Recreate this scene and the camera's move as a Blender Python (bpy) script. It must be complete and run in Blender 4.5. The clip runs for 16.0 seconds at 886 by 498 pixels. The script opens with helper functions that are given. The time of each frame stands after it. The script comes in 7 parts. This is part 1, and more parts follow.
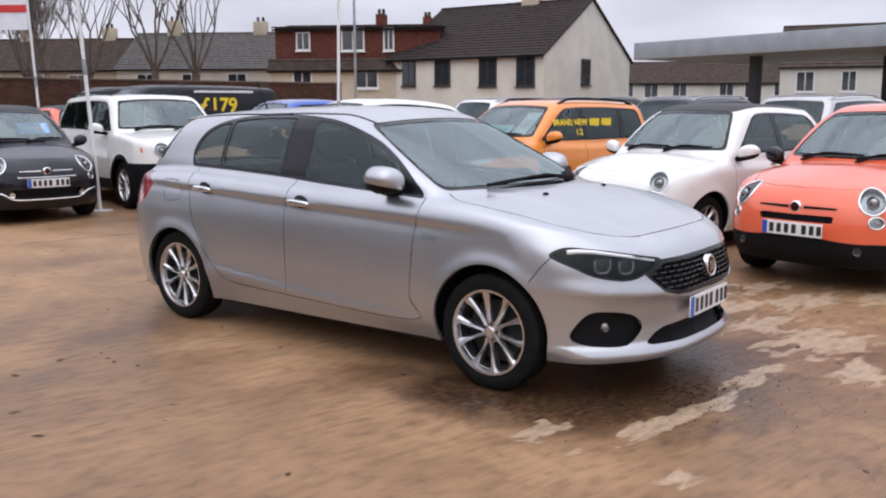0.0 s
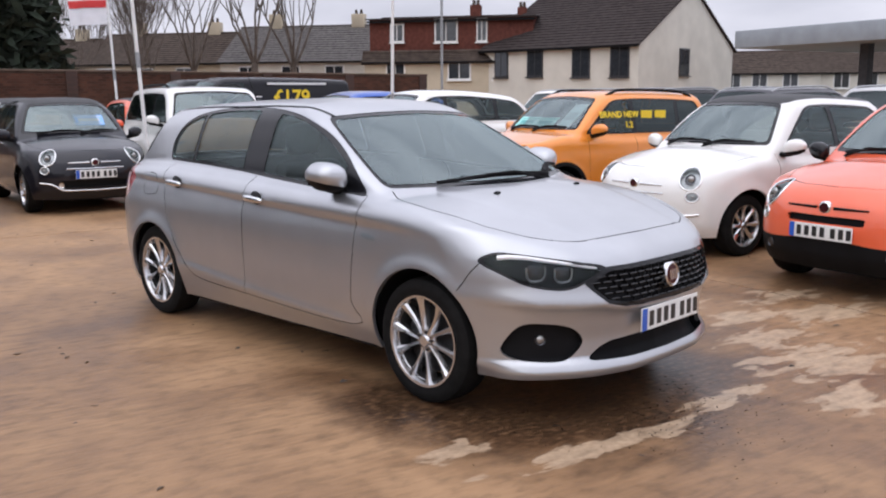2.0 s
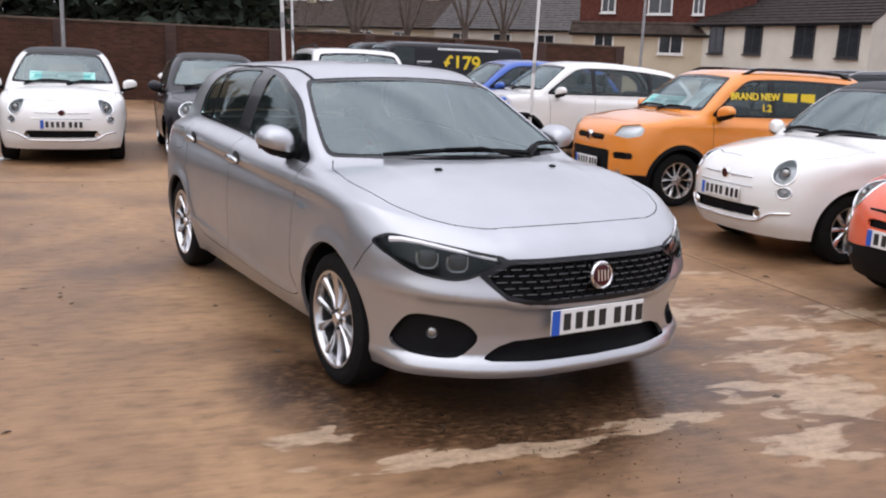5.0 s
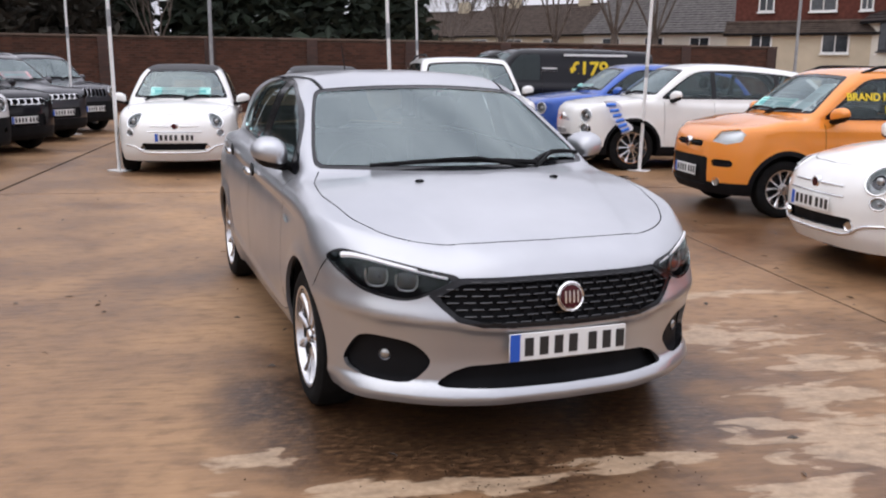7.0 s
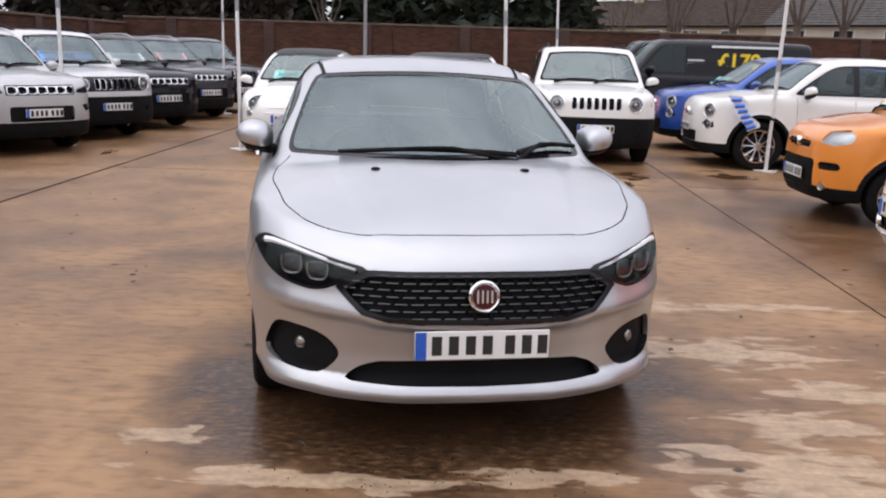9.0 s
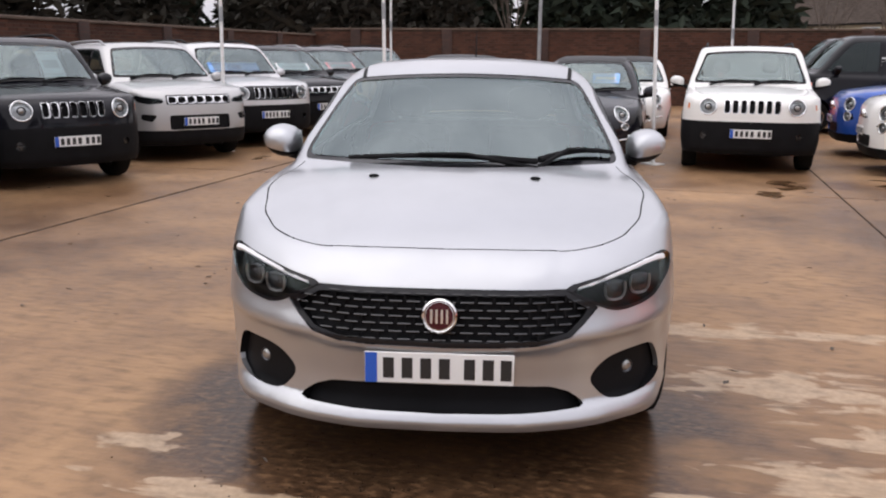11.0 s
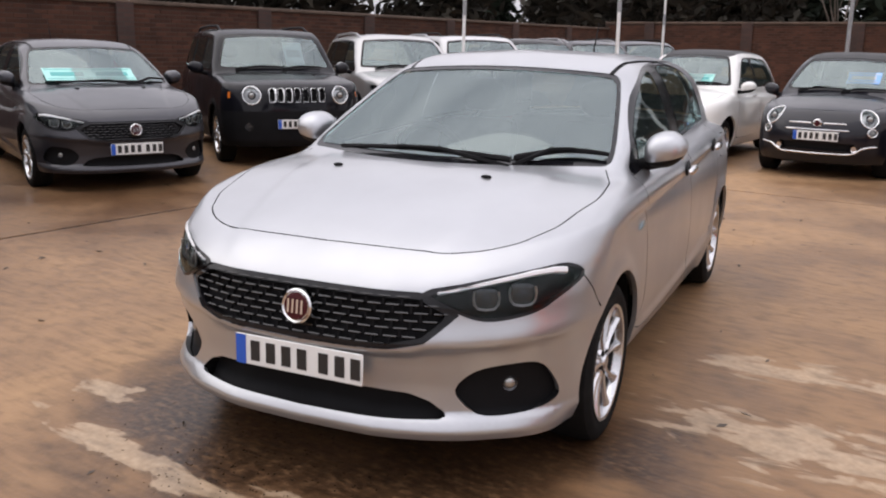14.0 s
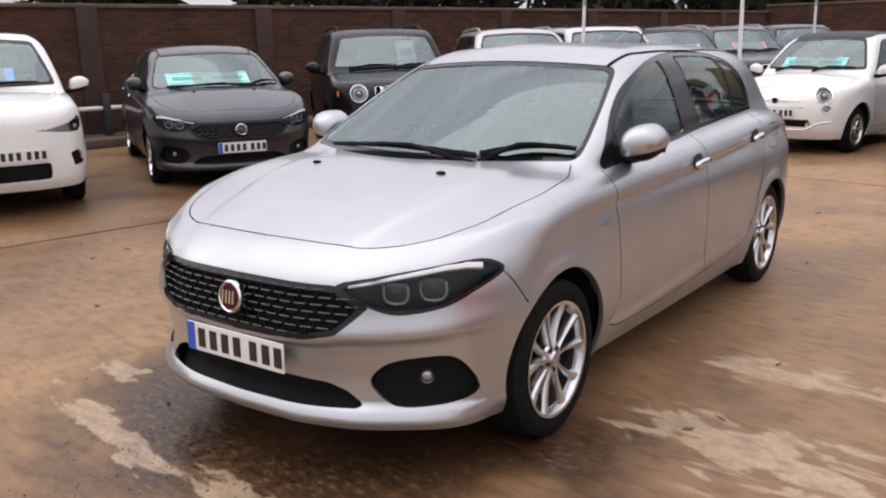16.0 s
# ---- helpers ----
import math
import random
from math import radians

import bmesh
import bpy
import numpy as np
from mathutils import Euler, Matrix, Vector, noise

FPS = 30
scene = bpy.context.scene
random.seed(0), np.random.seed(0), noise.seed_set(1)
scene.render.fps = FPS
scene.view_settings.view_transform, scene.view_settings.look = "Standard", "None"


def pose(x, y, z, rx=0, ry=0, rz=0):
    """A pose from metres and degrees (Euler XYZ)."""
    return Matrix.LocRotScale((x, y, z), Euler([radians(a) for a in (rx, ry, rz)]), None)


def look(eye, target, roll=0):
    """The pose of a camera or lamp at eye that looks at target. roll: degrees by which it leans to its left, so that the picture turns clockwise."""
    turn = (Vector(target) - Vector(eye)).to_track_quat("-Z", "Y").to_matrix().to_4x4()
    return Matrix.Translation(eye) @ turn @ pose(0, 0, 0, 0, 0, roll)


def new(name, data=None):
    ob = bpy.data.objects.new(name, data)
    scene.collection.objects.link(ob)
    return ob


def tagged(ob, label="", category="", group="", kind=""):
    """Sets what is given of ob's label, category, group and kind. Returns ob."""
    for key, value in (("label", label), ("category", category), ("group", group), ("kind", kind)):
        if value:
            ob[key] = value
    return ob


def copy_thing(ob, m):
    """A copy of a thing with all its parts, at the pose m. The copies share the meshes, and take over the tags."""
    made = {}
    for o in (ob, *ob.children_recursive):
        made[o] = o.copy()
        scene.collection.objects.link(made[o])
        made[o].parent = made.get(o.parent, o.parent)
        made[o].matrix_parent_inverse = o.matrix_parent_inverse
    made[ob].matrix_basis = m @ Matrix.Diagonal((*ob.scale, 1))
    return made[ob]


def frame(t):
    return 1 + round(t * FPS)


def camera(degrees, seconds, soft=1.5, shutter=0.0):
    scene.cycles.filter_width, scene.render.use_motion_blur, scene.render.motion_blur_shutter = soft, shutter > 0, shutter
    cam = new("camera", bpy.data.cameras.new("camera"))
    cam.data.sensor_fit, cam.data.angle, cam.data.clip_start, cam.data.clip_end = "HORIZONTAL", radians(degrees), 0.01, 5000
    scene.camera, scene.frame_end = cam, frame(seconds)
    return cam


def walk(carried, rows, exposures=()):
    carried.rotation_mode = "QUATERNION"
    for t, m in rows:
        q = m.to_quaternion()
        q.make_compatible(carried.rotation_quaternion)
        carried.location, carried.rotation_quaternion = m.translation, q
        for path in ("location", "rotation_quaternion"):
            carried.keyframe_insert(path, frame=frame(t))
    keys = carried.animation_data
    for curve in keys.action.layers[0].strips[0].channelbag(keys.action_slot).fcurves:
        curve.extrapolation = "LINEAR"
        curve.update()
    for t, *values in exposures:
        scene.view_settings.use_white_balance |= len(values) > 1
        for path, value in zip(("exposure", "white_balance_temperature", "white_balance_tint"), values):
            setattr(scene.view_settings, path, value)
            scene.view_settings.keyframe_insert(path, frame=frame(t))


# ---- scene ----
cam = camera(53.2, 16.0, 2.1)
METRES, EYE, TILT, LEAN, TURN = 7.667, 1.51, 0.12, -0.85, 0.0
ROWS = [
    (0.0, 0.0, 0.0, 0.0, -0.16, -9.38, 0.98),
    (0.5, 0.0354, 0.0059, -0.0005, 2.02, -9.63, 0.4),
    (1.0, 0.062, 0.0175, -0.0009, 3.26, -9.81, 0.54),
    (1.5, 0.084, 0.0374, -0.0008, 4.53, -9.63, 0.62),
    (2.0, 0.1113, 0.0474, -0.0016, 6.74, -9.8, 1.11),
    (2.5, 0.1441, 0.0536, -0.0009, 8.0, -10.33, 0.54),
    (3.0, 0.1661, 0.073, -0.0032, 9.52, -10.68, 0.74),
    (3.5, 0.1879, 0.0866, -0.0024, 11.8, -10.59, 0.73),
    (4.0, 0.2229, 0.098, -0.0025, 15.27, -11.04, 0.09),
    (6.5, 0.3401, 0.1876, -0.0032, 28.73, -11.41, -0.79),
    (7.0, 0.3643, 0.2052, -0.0033, 31.48, -11.3, 0.06),
    (7.5, 0.3949, 0.2202, -0.0025, 34.44, -12.08, -1.45),
    (8.0, 0.4105, 0.2473, -0.0047, 37.66, -12.02, -1.1),
    (8.5, 0.4294, 0.2726, -0.0036, 39.9, -11.82, -0.14),
    (9.0, 0.4578, 0.2957, -0.0037, 43.0, -12.09, -1.08),
    (9.5, 0.4713, 0.3213, -0.0056, 46.46, -12.23, -0.89),
    (12.0, 0.5397, 0.462, -0.0071, 62.4, -12.39, -0.05),
    (12.5, 0.5554, 0.4926, -0.0072, 66.3, -13.14, -0.28),
    (13.0, 0.5569, 0.5245, -0.0088, 70.22, -13.16, -0.6),
    (13.5, 0.5603, 0.5554, -0.0076, 72.8, -12.6, -0.25),
    (14.0, 0.5738, 0.5922, -0.0074, 76.86, -12.24, -0.75),
    (14.5, 0.5753, 0.6237, -0.0083, 79.59, -12.54, -0.81),
    (15.0, 0.577, 0.6536, -0.0089, 82.04, -12.94, 0.21),
    (15.5, 0.5857, 0.6819, -0.0081, 85.25, -13.06, 0.51),
    (16.0, 0.5974, 0.7046, -0.0052, 87.86, -12.62, 1.26),
]
walk(cam, [(t, pose(0, 0, EYE, TILT, LEAN, TURN) @ pose(METRES * x, METRES * y, METRES * z, 90 + pitch, roll, yaw)) for t, x, y, z, yaw, pitch, roll in ROWS],
     [(0.0, 0.31, 6250, 10), (4.0, 0.31, 6350, 10), (7.5, 0.31, 6430, 10), (9.5, 0.31, 6560, 10), (12.0, 0.31, 6740, 10), (16.0, 0.31, 6740, 10)])

# ---- light ----
world = bpy.data.worlds.new("overcast_sky")
scene.world = world
world.use_nodes = True
wn = world.node_tree
wn.nodes.clear()
w_out = wn.nodes.new("ShaderNodeOutputWorld")
w_bg = wn.nodes.new("ShaderNodeBackground")
w_sky = wn.nodes.new("ShaderNodeTexSky")
w_sky.sky_type = "NISHITA"
w_sky.sun_disc = False
w_sky.sun_elevation = radians(28)
w_sky.sun_rotation = radians(200)
w_sky.dust_density = 4.0
w_hsv = wn.nodes.new("ShaderNodeHueSaturation")
w_hsv.inputs["Saturation"].default_value = 0.22
w_hsv.inputs["Value"].default_value = 0.45
w_tc = wn.nodes.new("ShaderNodeTexCoord")
w_map = wn.nodes.new("ShaderNodeMapping")
w_map.inputs["Scale"].default_value = (1.2, 1.2, 4.0)
w_noise = wn.nodes.new("ShaderNodeTexNoise")
w_noise.inputs["Scale"].default_value = 2.6
w_noise.inputs["Detail"].default_value = 6.0
w_ramp = wn.nodes.new("ShaderNodeValToRGB")
w_ramp.color_ramp.elements[0].position, w_ramp.color_ramp.elements[0].color = 0.32, (4.7, 4.7, 5.4, 1)
w_ramp.color_ramp.elements[1].position, w_ramp.color_ramp.elements[1].color = 0.7, (7.3, 7.15, 7.9, 1)
w_mix = wn.nodes.new("ShaderNodeMix")
w_mix.data_type = "RGBA"
w_mix.inputs[0].default_value = 0.8
wn.links.new(w_tc.outputs["Generated"], w_map.inputs[0])
wn.links.new(w_map.outputs[0], w_noise.inputs["Vector"])
wn.links.new(w_noise.outputs["Fac"], w_ramp.inputs[0])
wn.links.new(w_sky.outputs[0], w_hsv.inputs["Color"])
wn.links.new(w_hsv.outputs[0], w_mix.inputs[6])
wn.links.new(w_ramp.outputs[0], w_mix.inputs[7])
w_xyz = wn.nodes.new("ShaderNodeSeparateXYZ")
w_rise = wn.nodes.new("ShaderNodeMapRange")
w_rise.inputs["From Min"].default_value, w_rise.inputs["From Max"].default_value = 0.1, 0.9
w_rise.inputs["To Min"].default_value, w_rise.inputs["To Max"].default_value = 1.0, 2.1
w_mul = wn.nodes.new("ShaderNodeVectorMath")
w_mul.operation = "SCALE"
wn.links.new(w_tc.outputs["Generated"], w_xyz.inputs[0])
wn.links.new(w_xyz.outputs["Z"], w_rise.inputs["Value"])
wn.links.new(w_mix.outputs[2], w_mul.inputs[0])
wn.links.new(w_rise.outputs[0], w_mul.inputs["Scale"])
wn.links.new(w_mul.outputs[0], w_bg.inputs[0])
wn.links.new(w_bg.outputs[0], w_out.inputs[0])
w_bg.inputs[1].default_value = 0.12

sun_data = bpy.data.lights.new("sun", "SUN")
sun_data.energy, sun_data.angle, sun_data.color = 0.5, radians(70), (1.0, 0.96, 0.9)
sun = new("sun", sun_data)
sun.matrix_world = look((0, 0, 30), (3, 9, 0))


# ---- materials ----
def node_material(name):
    m = bpy.data.materials.new(name)
    m.use_nodes = True
    t = m.node_tree
    return m, t, t.nodes["Principled BSDF"]


def link_noise(t, scale, detail=4.0, stretch=None, distortion=0.0):
    tc = t.nodes.new("ShaderNodeTexCoord")
    nz = t.nodes.new("ShaderNodeTexNoise")
    nz.inputs["Scale"].default_value, nz.inputs["Detail"].default_value = scale, detail
    nz.inputs["Distortion"].default_value = distortion
    if stretch:
        mp = t.nodes.new("ShaderNodeMapping")
        mp.vector_type = "TEXTURE"
        mp.inputs["Scale"].default_value = [1 / k for k in stretch[:3]]
        if len(stretch) > 3:
            mp.inputs["Rotation"].default_value = (0, 0, radians(stretch[3]))
        t.links.new(tc.outputs["Object"], mp.inputs[0])
        t.links.new(mp.outputs[0], nz.inputs["Vector"])
    else:
        t.links.new(tc.outputs["Object"], nz.inputs["Vector"])
    return nz.outputs["Fac"]


def ramp(t, fac, stops):
    r = t.nodes.new("ShaderNodeValToRGB")
    e = r.color_ramp.elements
    while len(e) < len(stops):
        e.new(0.5)
    for el, (p, c) in zip(e, stops):
        el.position = p
        el.color = (c, c, c, 1) if isinstance(c, float) else (*c, 1)
    t.links.new(fac, r.inputs[0])
    return r.outputs[0]


def add_bump(t, b, fac, strength, distance):
    bp = t.nodes.new("ShaderNodeBump")
    bp.inputs["Strength"].default_value, bp.inputs["Distance"].default_value = strength, distance
    t.links.new(fac, bp.inputs["Height"])
    t.links.new(bp.outputs[0], b.inputs["Normal"])


def mat(name, c, rough=0.5, metal=0.0, coat=0.0, vary=0.12, scale=6.0, bump=0.0, bump_scale=80.0, spec=0.5):
    """A plain surface with broad and fine variation."""
    m, t, b = node_material(name)
    lo = tuple(max(0, v * (1 - vary)) for v in c)
    hi = tuple(min(1, v * (1 + vary)) for v in c)
    if vary:
        t.links.new(ramp(t, link_noise(t, scale, 6), [(0.3, lo), (0.7, hi)]), b.inputs["Base Color"])
    else:
        b.inputs["Base Color"].default_value = (*c, 1)
    b.inputs["Roughness"].default_value, b.inputs["Metallic"].default_value = rough, metal
    b.inputs["Coat Weight"].default_value, b.inputs["Coat Roughness"].default_value = coat, 0.04
    b.inputs["Specular IOR Level"].default_value = spec
    if bump:
        add_bump(t, b, link_noise(t, bump_scale, 3), bump, 0.004)
    return m


def paint(name, c, metal=0.0, rough=0.35, coat=1.0, spec=0.4):
    """Car paint under a clear coat, with fine flake and a film of drizzle and road dust."""
    m, t, b = node_material(name)
    flake = link_noise(t, 900, 1)
    dust = link_noise(t, 3.5, 7)
    lo = tuple(v * 0.93 for v in c)
    t.links.new(ramp(t, dust, [(0.35, c), (0.75, lo)]), b.inputs["Base Color"])
    b.inputs["Metallic"].default_value = metal
    t.links.new(ramp(t, dust, [(0.3, rough), (0.8, rough + 0.08)]), b.inputs["Roughness"])
    b.inputs["Coat Weight"].default_value, b.inputs["Coat Roughness"].default_value = coat, 0.06
    b.inputs["Specular IOR Level"].default_value = spec
    add_bump(t, b, flake, 0.006, 0.002)
    return m


def glass(name, tint, gloss=0.03, dust=0.02, ior=1.55):
    """Thin glass: what lies behind shows through it, with a mirror-like gloss and a faint film of dust and drizzle."""
    m = bpy.data.materials.new(name)
    m.use_nodes = True
    t = m.node_tree
    t.nodes.clear()
    out = t.nodes.new("ShaderNodeOutputMaterial")
    mix = t.nodes.new("ShaderNodeMixShader")
    tr = t.nodes.new("ShaderNodeBsdfTransparent")
    gl = t.nodes.new("ShaderNodeBsdfGlossy")
    fr = t.nodes.new("ShaderNodeFresnel")
    fr.inputs[0].default_value = ior
    tr.inputs[0].default_value = (*tint, 1)
    gl.inputs["Roughness"].default_value = gloss
    gl.inputs[0].default_value = (0.86, 1.0, 1.0, 1)
    t.links.new(fr.outputs[0], mix.inputs[0])
    t.links.new(tr.outputs[0], mix.inputs[1])
    t.links.new(gl.outputs[0], mix.inputs[2])
    if not dust:
        t.links.new(mix.outputs[0], out.inputs[0])
        return m
    film = t.nodes.new("ShaderNodeBsdfDiffuse")
    film.inputs[0].default_value = (0.50, 0.64, 0.64, 1)
    over = t.nodes.new("ShaderNodeMixShader")
    t.links.new(ramp(t, link_noise(t, 1.3, 2), [(0.3, dust * 0.8), (0.75, dust * 1.2)]), over.inputs[0])
    t.links.new(mix.outputs[0], over.inputs[1])
    t.links.new(film.outputs[0], over.inputs[2])
    t.links.new(over.outputs[0], out.inputs[0])
    return m


SILVER = paint("silver_paint", (0.495, 0.505, 0.526), 0.82, 0.29, 0.5)
GREY = paint("dark_grey_paint", (0.034, 0.034, 0.042), 0.5, 0.34, 0.7)
BLACK_PAINT = paint("black_paint", (0.005, 0.005, 0.008), 0.0, 0.35, 0.6, 0.05)
INK_BLUE_PAINT = paint("dark_slate_paint", (0.008, 0.008, 0.013), 0.2, 0.35, 0.75, 0.15)
WHITE = paint("white_paint", (0.80, 0.79, 0.76), 0.0, 0.35)
ORANGE = paint("orange_paint", (0.82, 0.27, 0.03), 0.15, 0.35)
RED_ORANGE = paint("red_orange_paint", (0.80, 0.13, 0.05), 0.05, 0.35)
BLUE = paint("blue_paint", (0.02, 0.09, 0.42), 0.3, 0.3)
PEARL = paint("pearl_grey_paint", (0.6, 0.595, 0.6), 0.25, 0.34)
PALE_SILVER = paint("pale_silver_paint", (0.5, 0.495, 0.49), 0.55, 0.34)
TRIM = mat("black_plastic", (0.007, 0.007, 0.008), 0.6, vary=0.2, bump=0.1, bump_scale=300, spec=0.12)
GLOSS_BLACK = mat("gloss_black", (0.008, 0.008, 0.010), 0.14, vary=0.1, spec=0.35)
GAP = mat("shut_line_black", (0.012, 0.012, 0.013), 0.8, vary=0.0)
RUBBER = mat("tyre_rubber", (0.010, 0.0098, 0.0098), 0.8, vary=0.25, scale=20, bump=0.2, bump_scale=120, spec=0.1)
ALLOY = mat("alloy", (0.62, 0.62, 0.63), 0.2, 0.95, vary=0.06)
BARREL = mat("wheel_barrel", (0.02, 0.02, 0.021), 0.55, 0.3, vary=0.2, spec=0.2)
DARK_ALLOY = mat("dark_alloy", (0.02, 0.02, 0.021), 0.5, 0.4, vary=0.1, spec=0.2)
GRILLE_BAR = mat("grille_bar_satin", (0.06, 0.06, 0.062), 0.25, 1.0, vary=0.1)
CHROME = mat("chrome", (0.8, 0.8, 0.8), 0.08, 1.0, vary=0.03)
LENS = glass("clear_lens", (0.86, 0.88, 0.9), 0.02, 0.0, 1.35)
LAMP_LENS = mat("projector_lens", (0.012, 0.0125, 0.014), 0.05, vary=0.1, spec=0.8)
SMOKE = glass("smoked_lens", (0.45, 0.46, 0.48), 0.02)
SCREEN = glass("windscreen_glass", (0.70, 0.80, 0.80), 0.02, 0.0, 2.4)
SIDE_GLASS = glass("side_glass", (0.70, 0.75, 0.75), 0.015, 0.02)
DARK_GLASS = glass("privacy_glass", (0.10, 0.11, 0.115), 0.015, 0.006)
STRIP = mat("light_strip", (0.85, 0.86, 0.88), 0.25, 0.0, vary=0.03)
LAMP_BOWL = mat("lamp_reflector", (0.42, 0.42, 0.41), 0.3, 0.9, vary=0.15, scale=30)
LAMP_PALE = mat("pale_reflector", (0.8, 0.8, 0.79), 0.35, 0.5, vary=0.1, scale=30)
LAMP_DARK = mat("lamp_housing", (0.07, 0.07, 0.075), 0.25, 0.7, vary=0.2, scale=30)
CABIN = mat("cabin_trim", (0.035, 0.036, 0.038), 0.8, vary=0.2, bump=0.15, bump_scale=200)
SEAT = mat("seat_fabric", (0.07, 0.07, 0.075), 0.9, vary=0.25, scale=14, bump=0.3, bump_scale=240)
PLATE = mat("plate_white", (0.78, 0.78, 0.76), 0.35, vary=0.04)
PLATE_BLUE = mat("plate_blue", (0.02, 0.10, 0.5), 0.35, vary=0.05)
INK = mat("plate_ink", (0.02, 0.02, 0.02), 0.4, vary=0.0)
RED_LENS = mat("red_lens", (0.24, 0.012, 0.014), 0.12, coat=1.0, vary=0.15)
AMBER = mat("amber_lens", (0.75, 0.2, 0.02), 0.15, coat=1.0, vary=0.1)
BADGE_RED = mat("badge_red", (0.07, 0.012, 0.016), 0.25, 0.5, vary=0.1)
LINING = mat("cabin_lining", (0.16, 0.16, 0.155), 0.9, vary=0.1)


SCOURED = ((1.05, 6.25, 2.1, 7.1, 0.16), (0.45, 6.75, 1.1, 7.4, 0.09), (0.95, 7.36, 1.75, 8.1, 0.06), (1.9, 6.3, 2.6, 6.75, 0.1), (1.95, 5.75, 2.6, 6.25, 0.1),
           (2.1, 5.25, 2.9, 5.8, 0.2), (2.2, 4.7, 2.55, 4.95, 0.1), (0.4, 3.92, 0.55, 4.02, 0.06), (0.7, 3.76, 1.55, 4.42, 0.055), (1.95, 5.33, 2.3, 5.6, 0.06), (2.3, 6.95, 3.0, 7.5, 0.1), (2.25, 6.3, 3.3, 7.1, 0.14), (3.0, 5.6, 3.7, 6.1, 0.16), (3.2, 6.6, 3.8, 7.0, 0.1), (1.5, 4.55, 2.0, 5.0, 0.05), (0.9, 3.35, 1.1, 3.5, 0.05), (3.1, 4.9, 3.5, 5.2, 0.12))


DAMP = ((-6.0, 4.6, -3.2, 0.6, 0.9), (-1.6, 12.6, 1.2, 9.9, 0.6))
PUDDLES = ((-3.0, 12.9, -2.2, 12.3, 0.16), (-2.5, 12.0, -2.0, 11.6, 0.1), (-2.2, 14.0, -1.5, 13.5, 0.16), (-8.7, 8.4, -8.1, 8.0, 0.1))
# soil marks round the hatchback's nose; they also hold its painted contact shade
SOIL_AND_SHADE = ((-0.1, 4.65, 0.75, 4.25, 0.17), (0.6, 4.25, 1.5, 4.72, 0.26), (1.35, 4.7, 1.6, 5.6, 0.24), (1.4, 5.5, 1.45, 6.0, 0.16), (1.1, 4.35, 1.45, 4.5, 0.16))


def spots(t, marks, grow):
    """How far a place lies from the nearest of some long marks, 1 at their rims."""
    tc = t.nodes.new("ShaderNodeTexCoord")
    best = None
    for x0, y0, x1, y1, half in marks:
        mp = t.nodes.new("ShaderNodeMapping")
        mp.vector_type = "TEXTURE"
        mp.inputs["Location"].default_value = ((x0 + x1) / 2, (y0 + y1) / 2, 0)
        mp.inputs["Rotation"].default_value = (0, 0, math.atan2(y1 - y0, x1 - x0))
        mp.inputs["Scale"].default_value = (math.hypot(x1 - x0, y1 - y0) / 2 + grow, half * 2.0, 1)
        ln = t.nodes.new("ShaderNodeVectorMath")
        ln.operation = "LENGTH"
        t.links.new(tc.outputs["Object"], mp.inputs[0])
        t.links.new(mp.outputs[0], ln.inputs[0])
        if best is None:
            best = ln.outputs["Value"]
        else:
            mn = t.nodes.new("ShaderNodeMath")
            mn.operation = "MINIMUM"
            t.links.new(best, mn.inputs[0])
            t.links.new(ln.outputs["Value"], mn.inputs[1])
            best = mn.outputs[0]
    return best


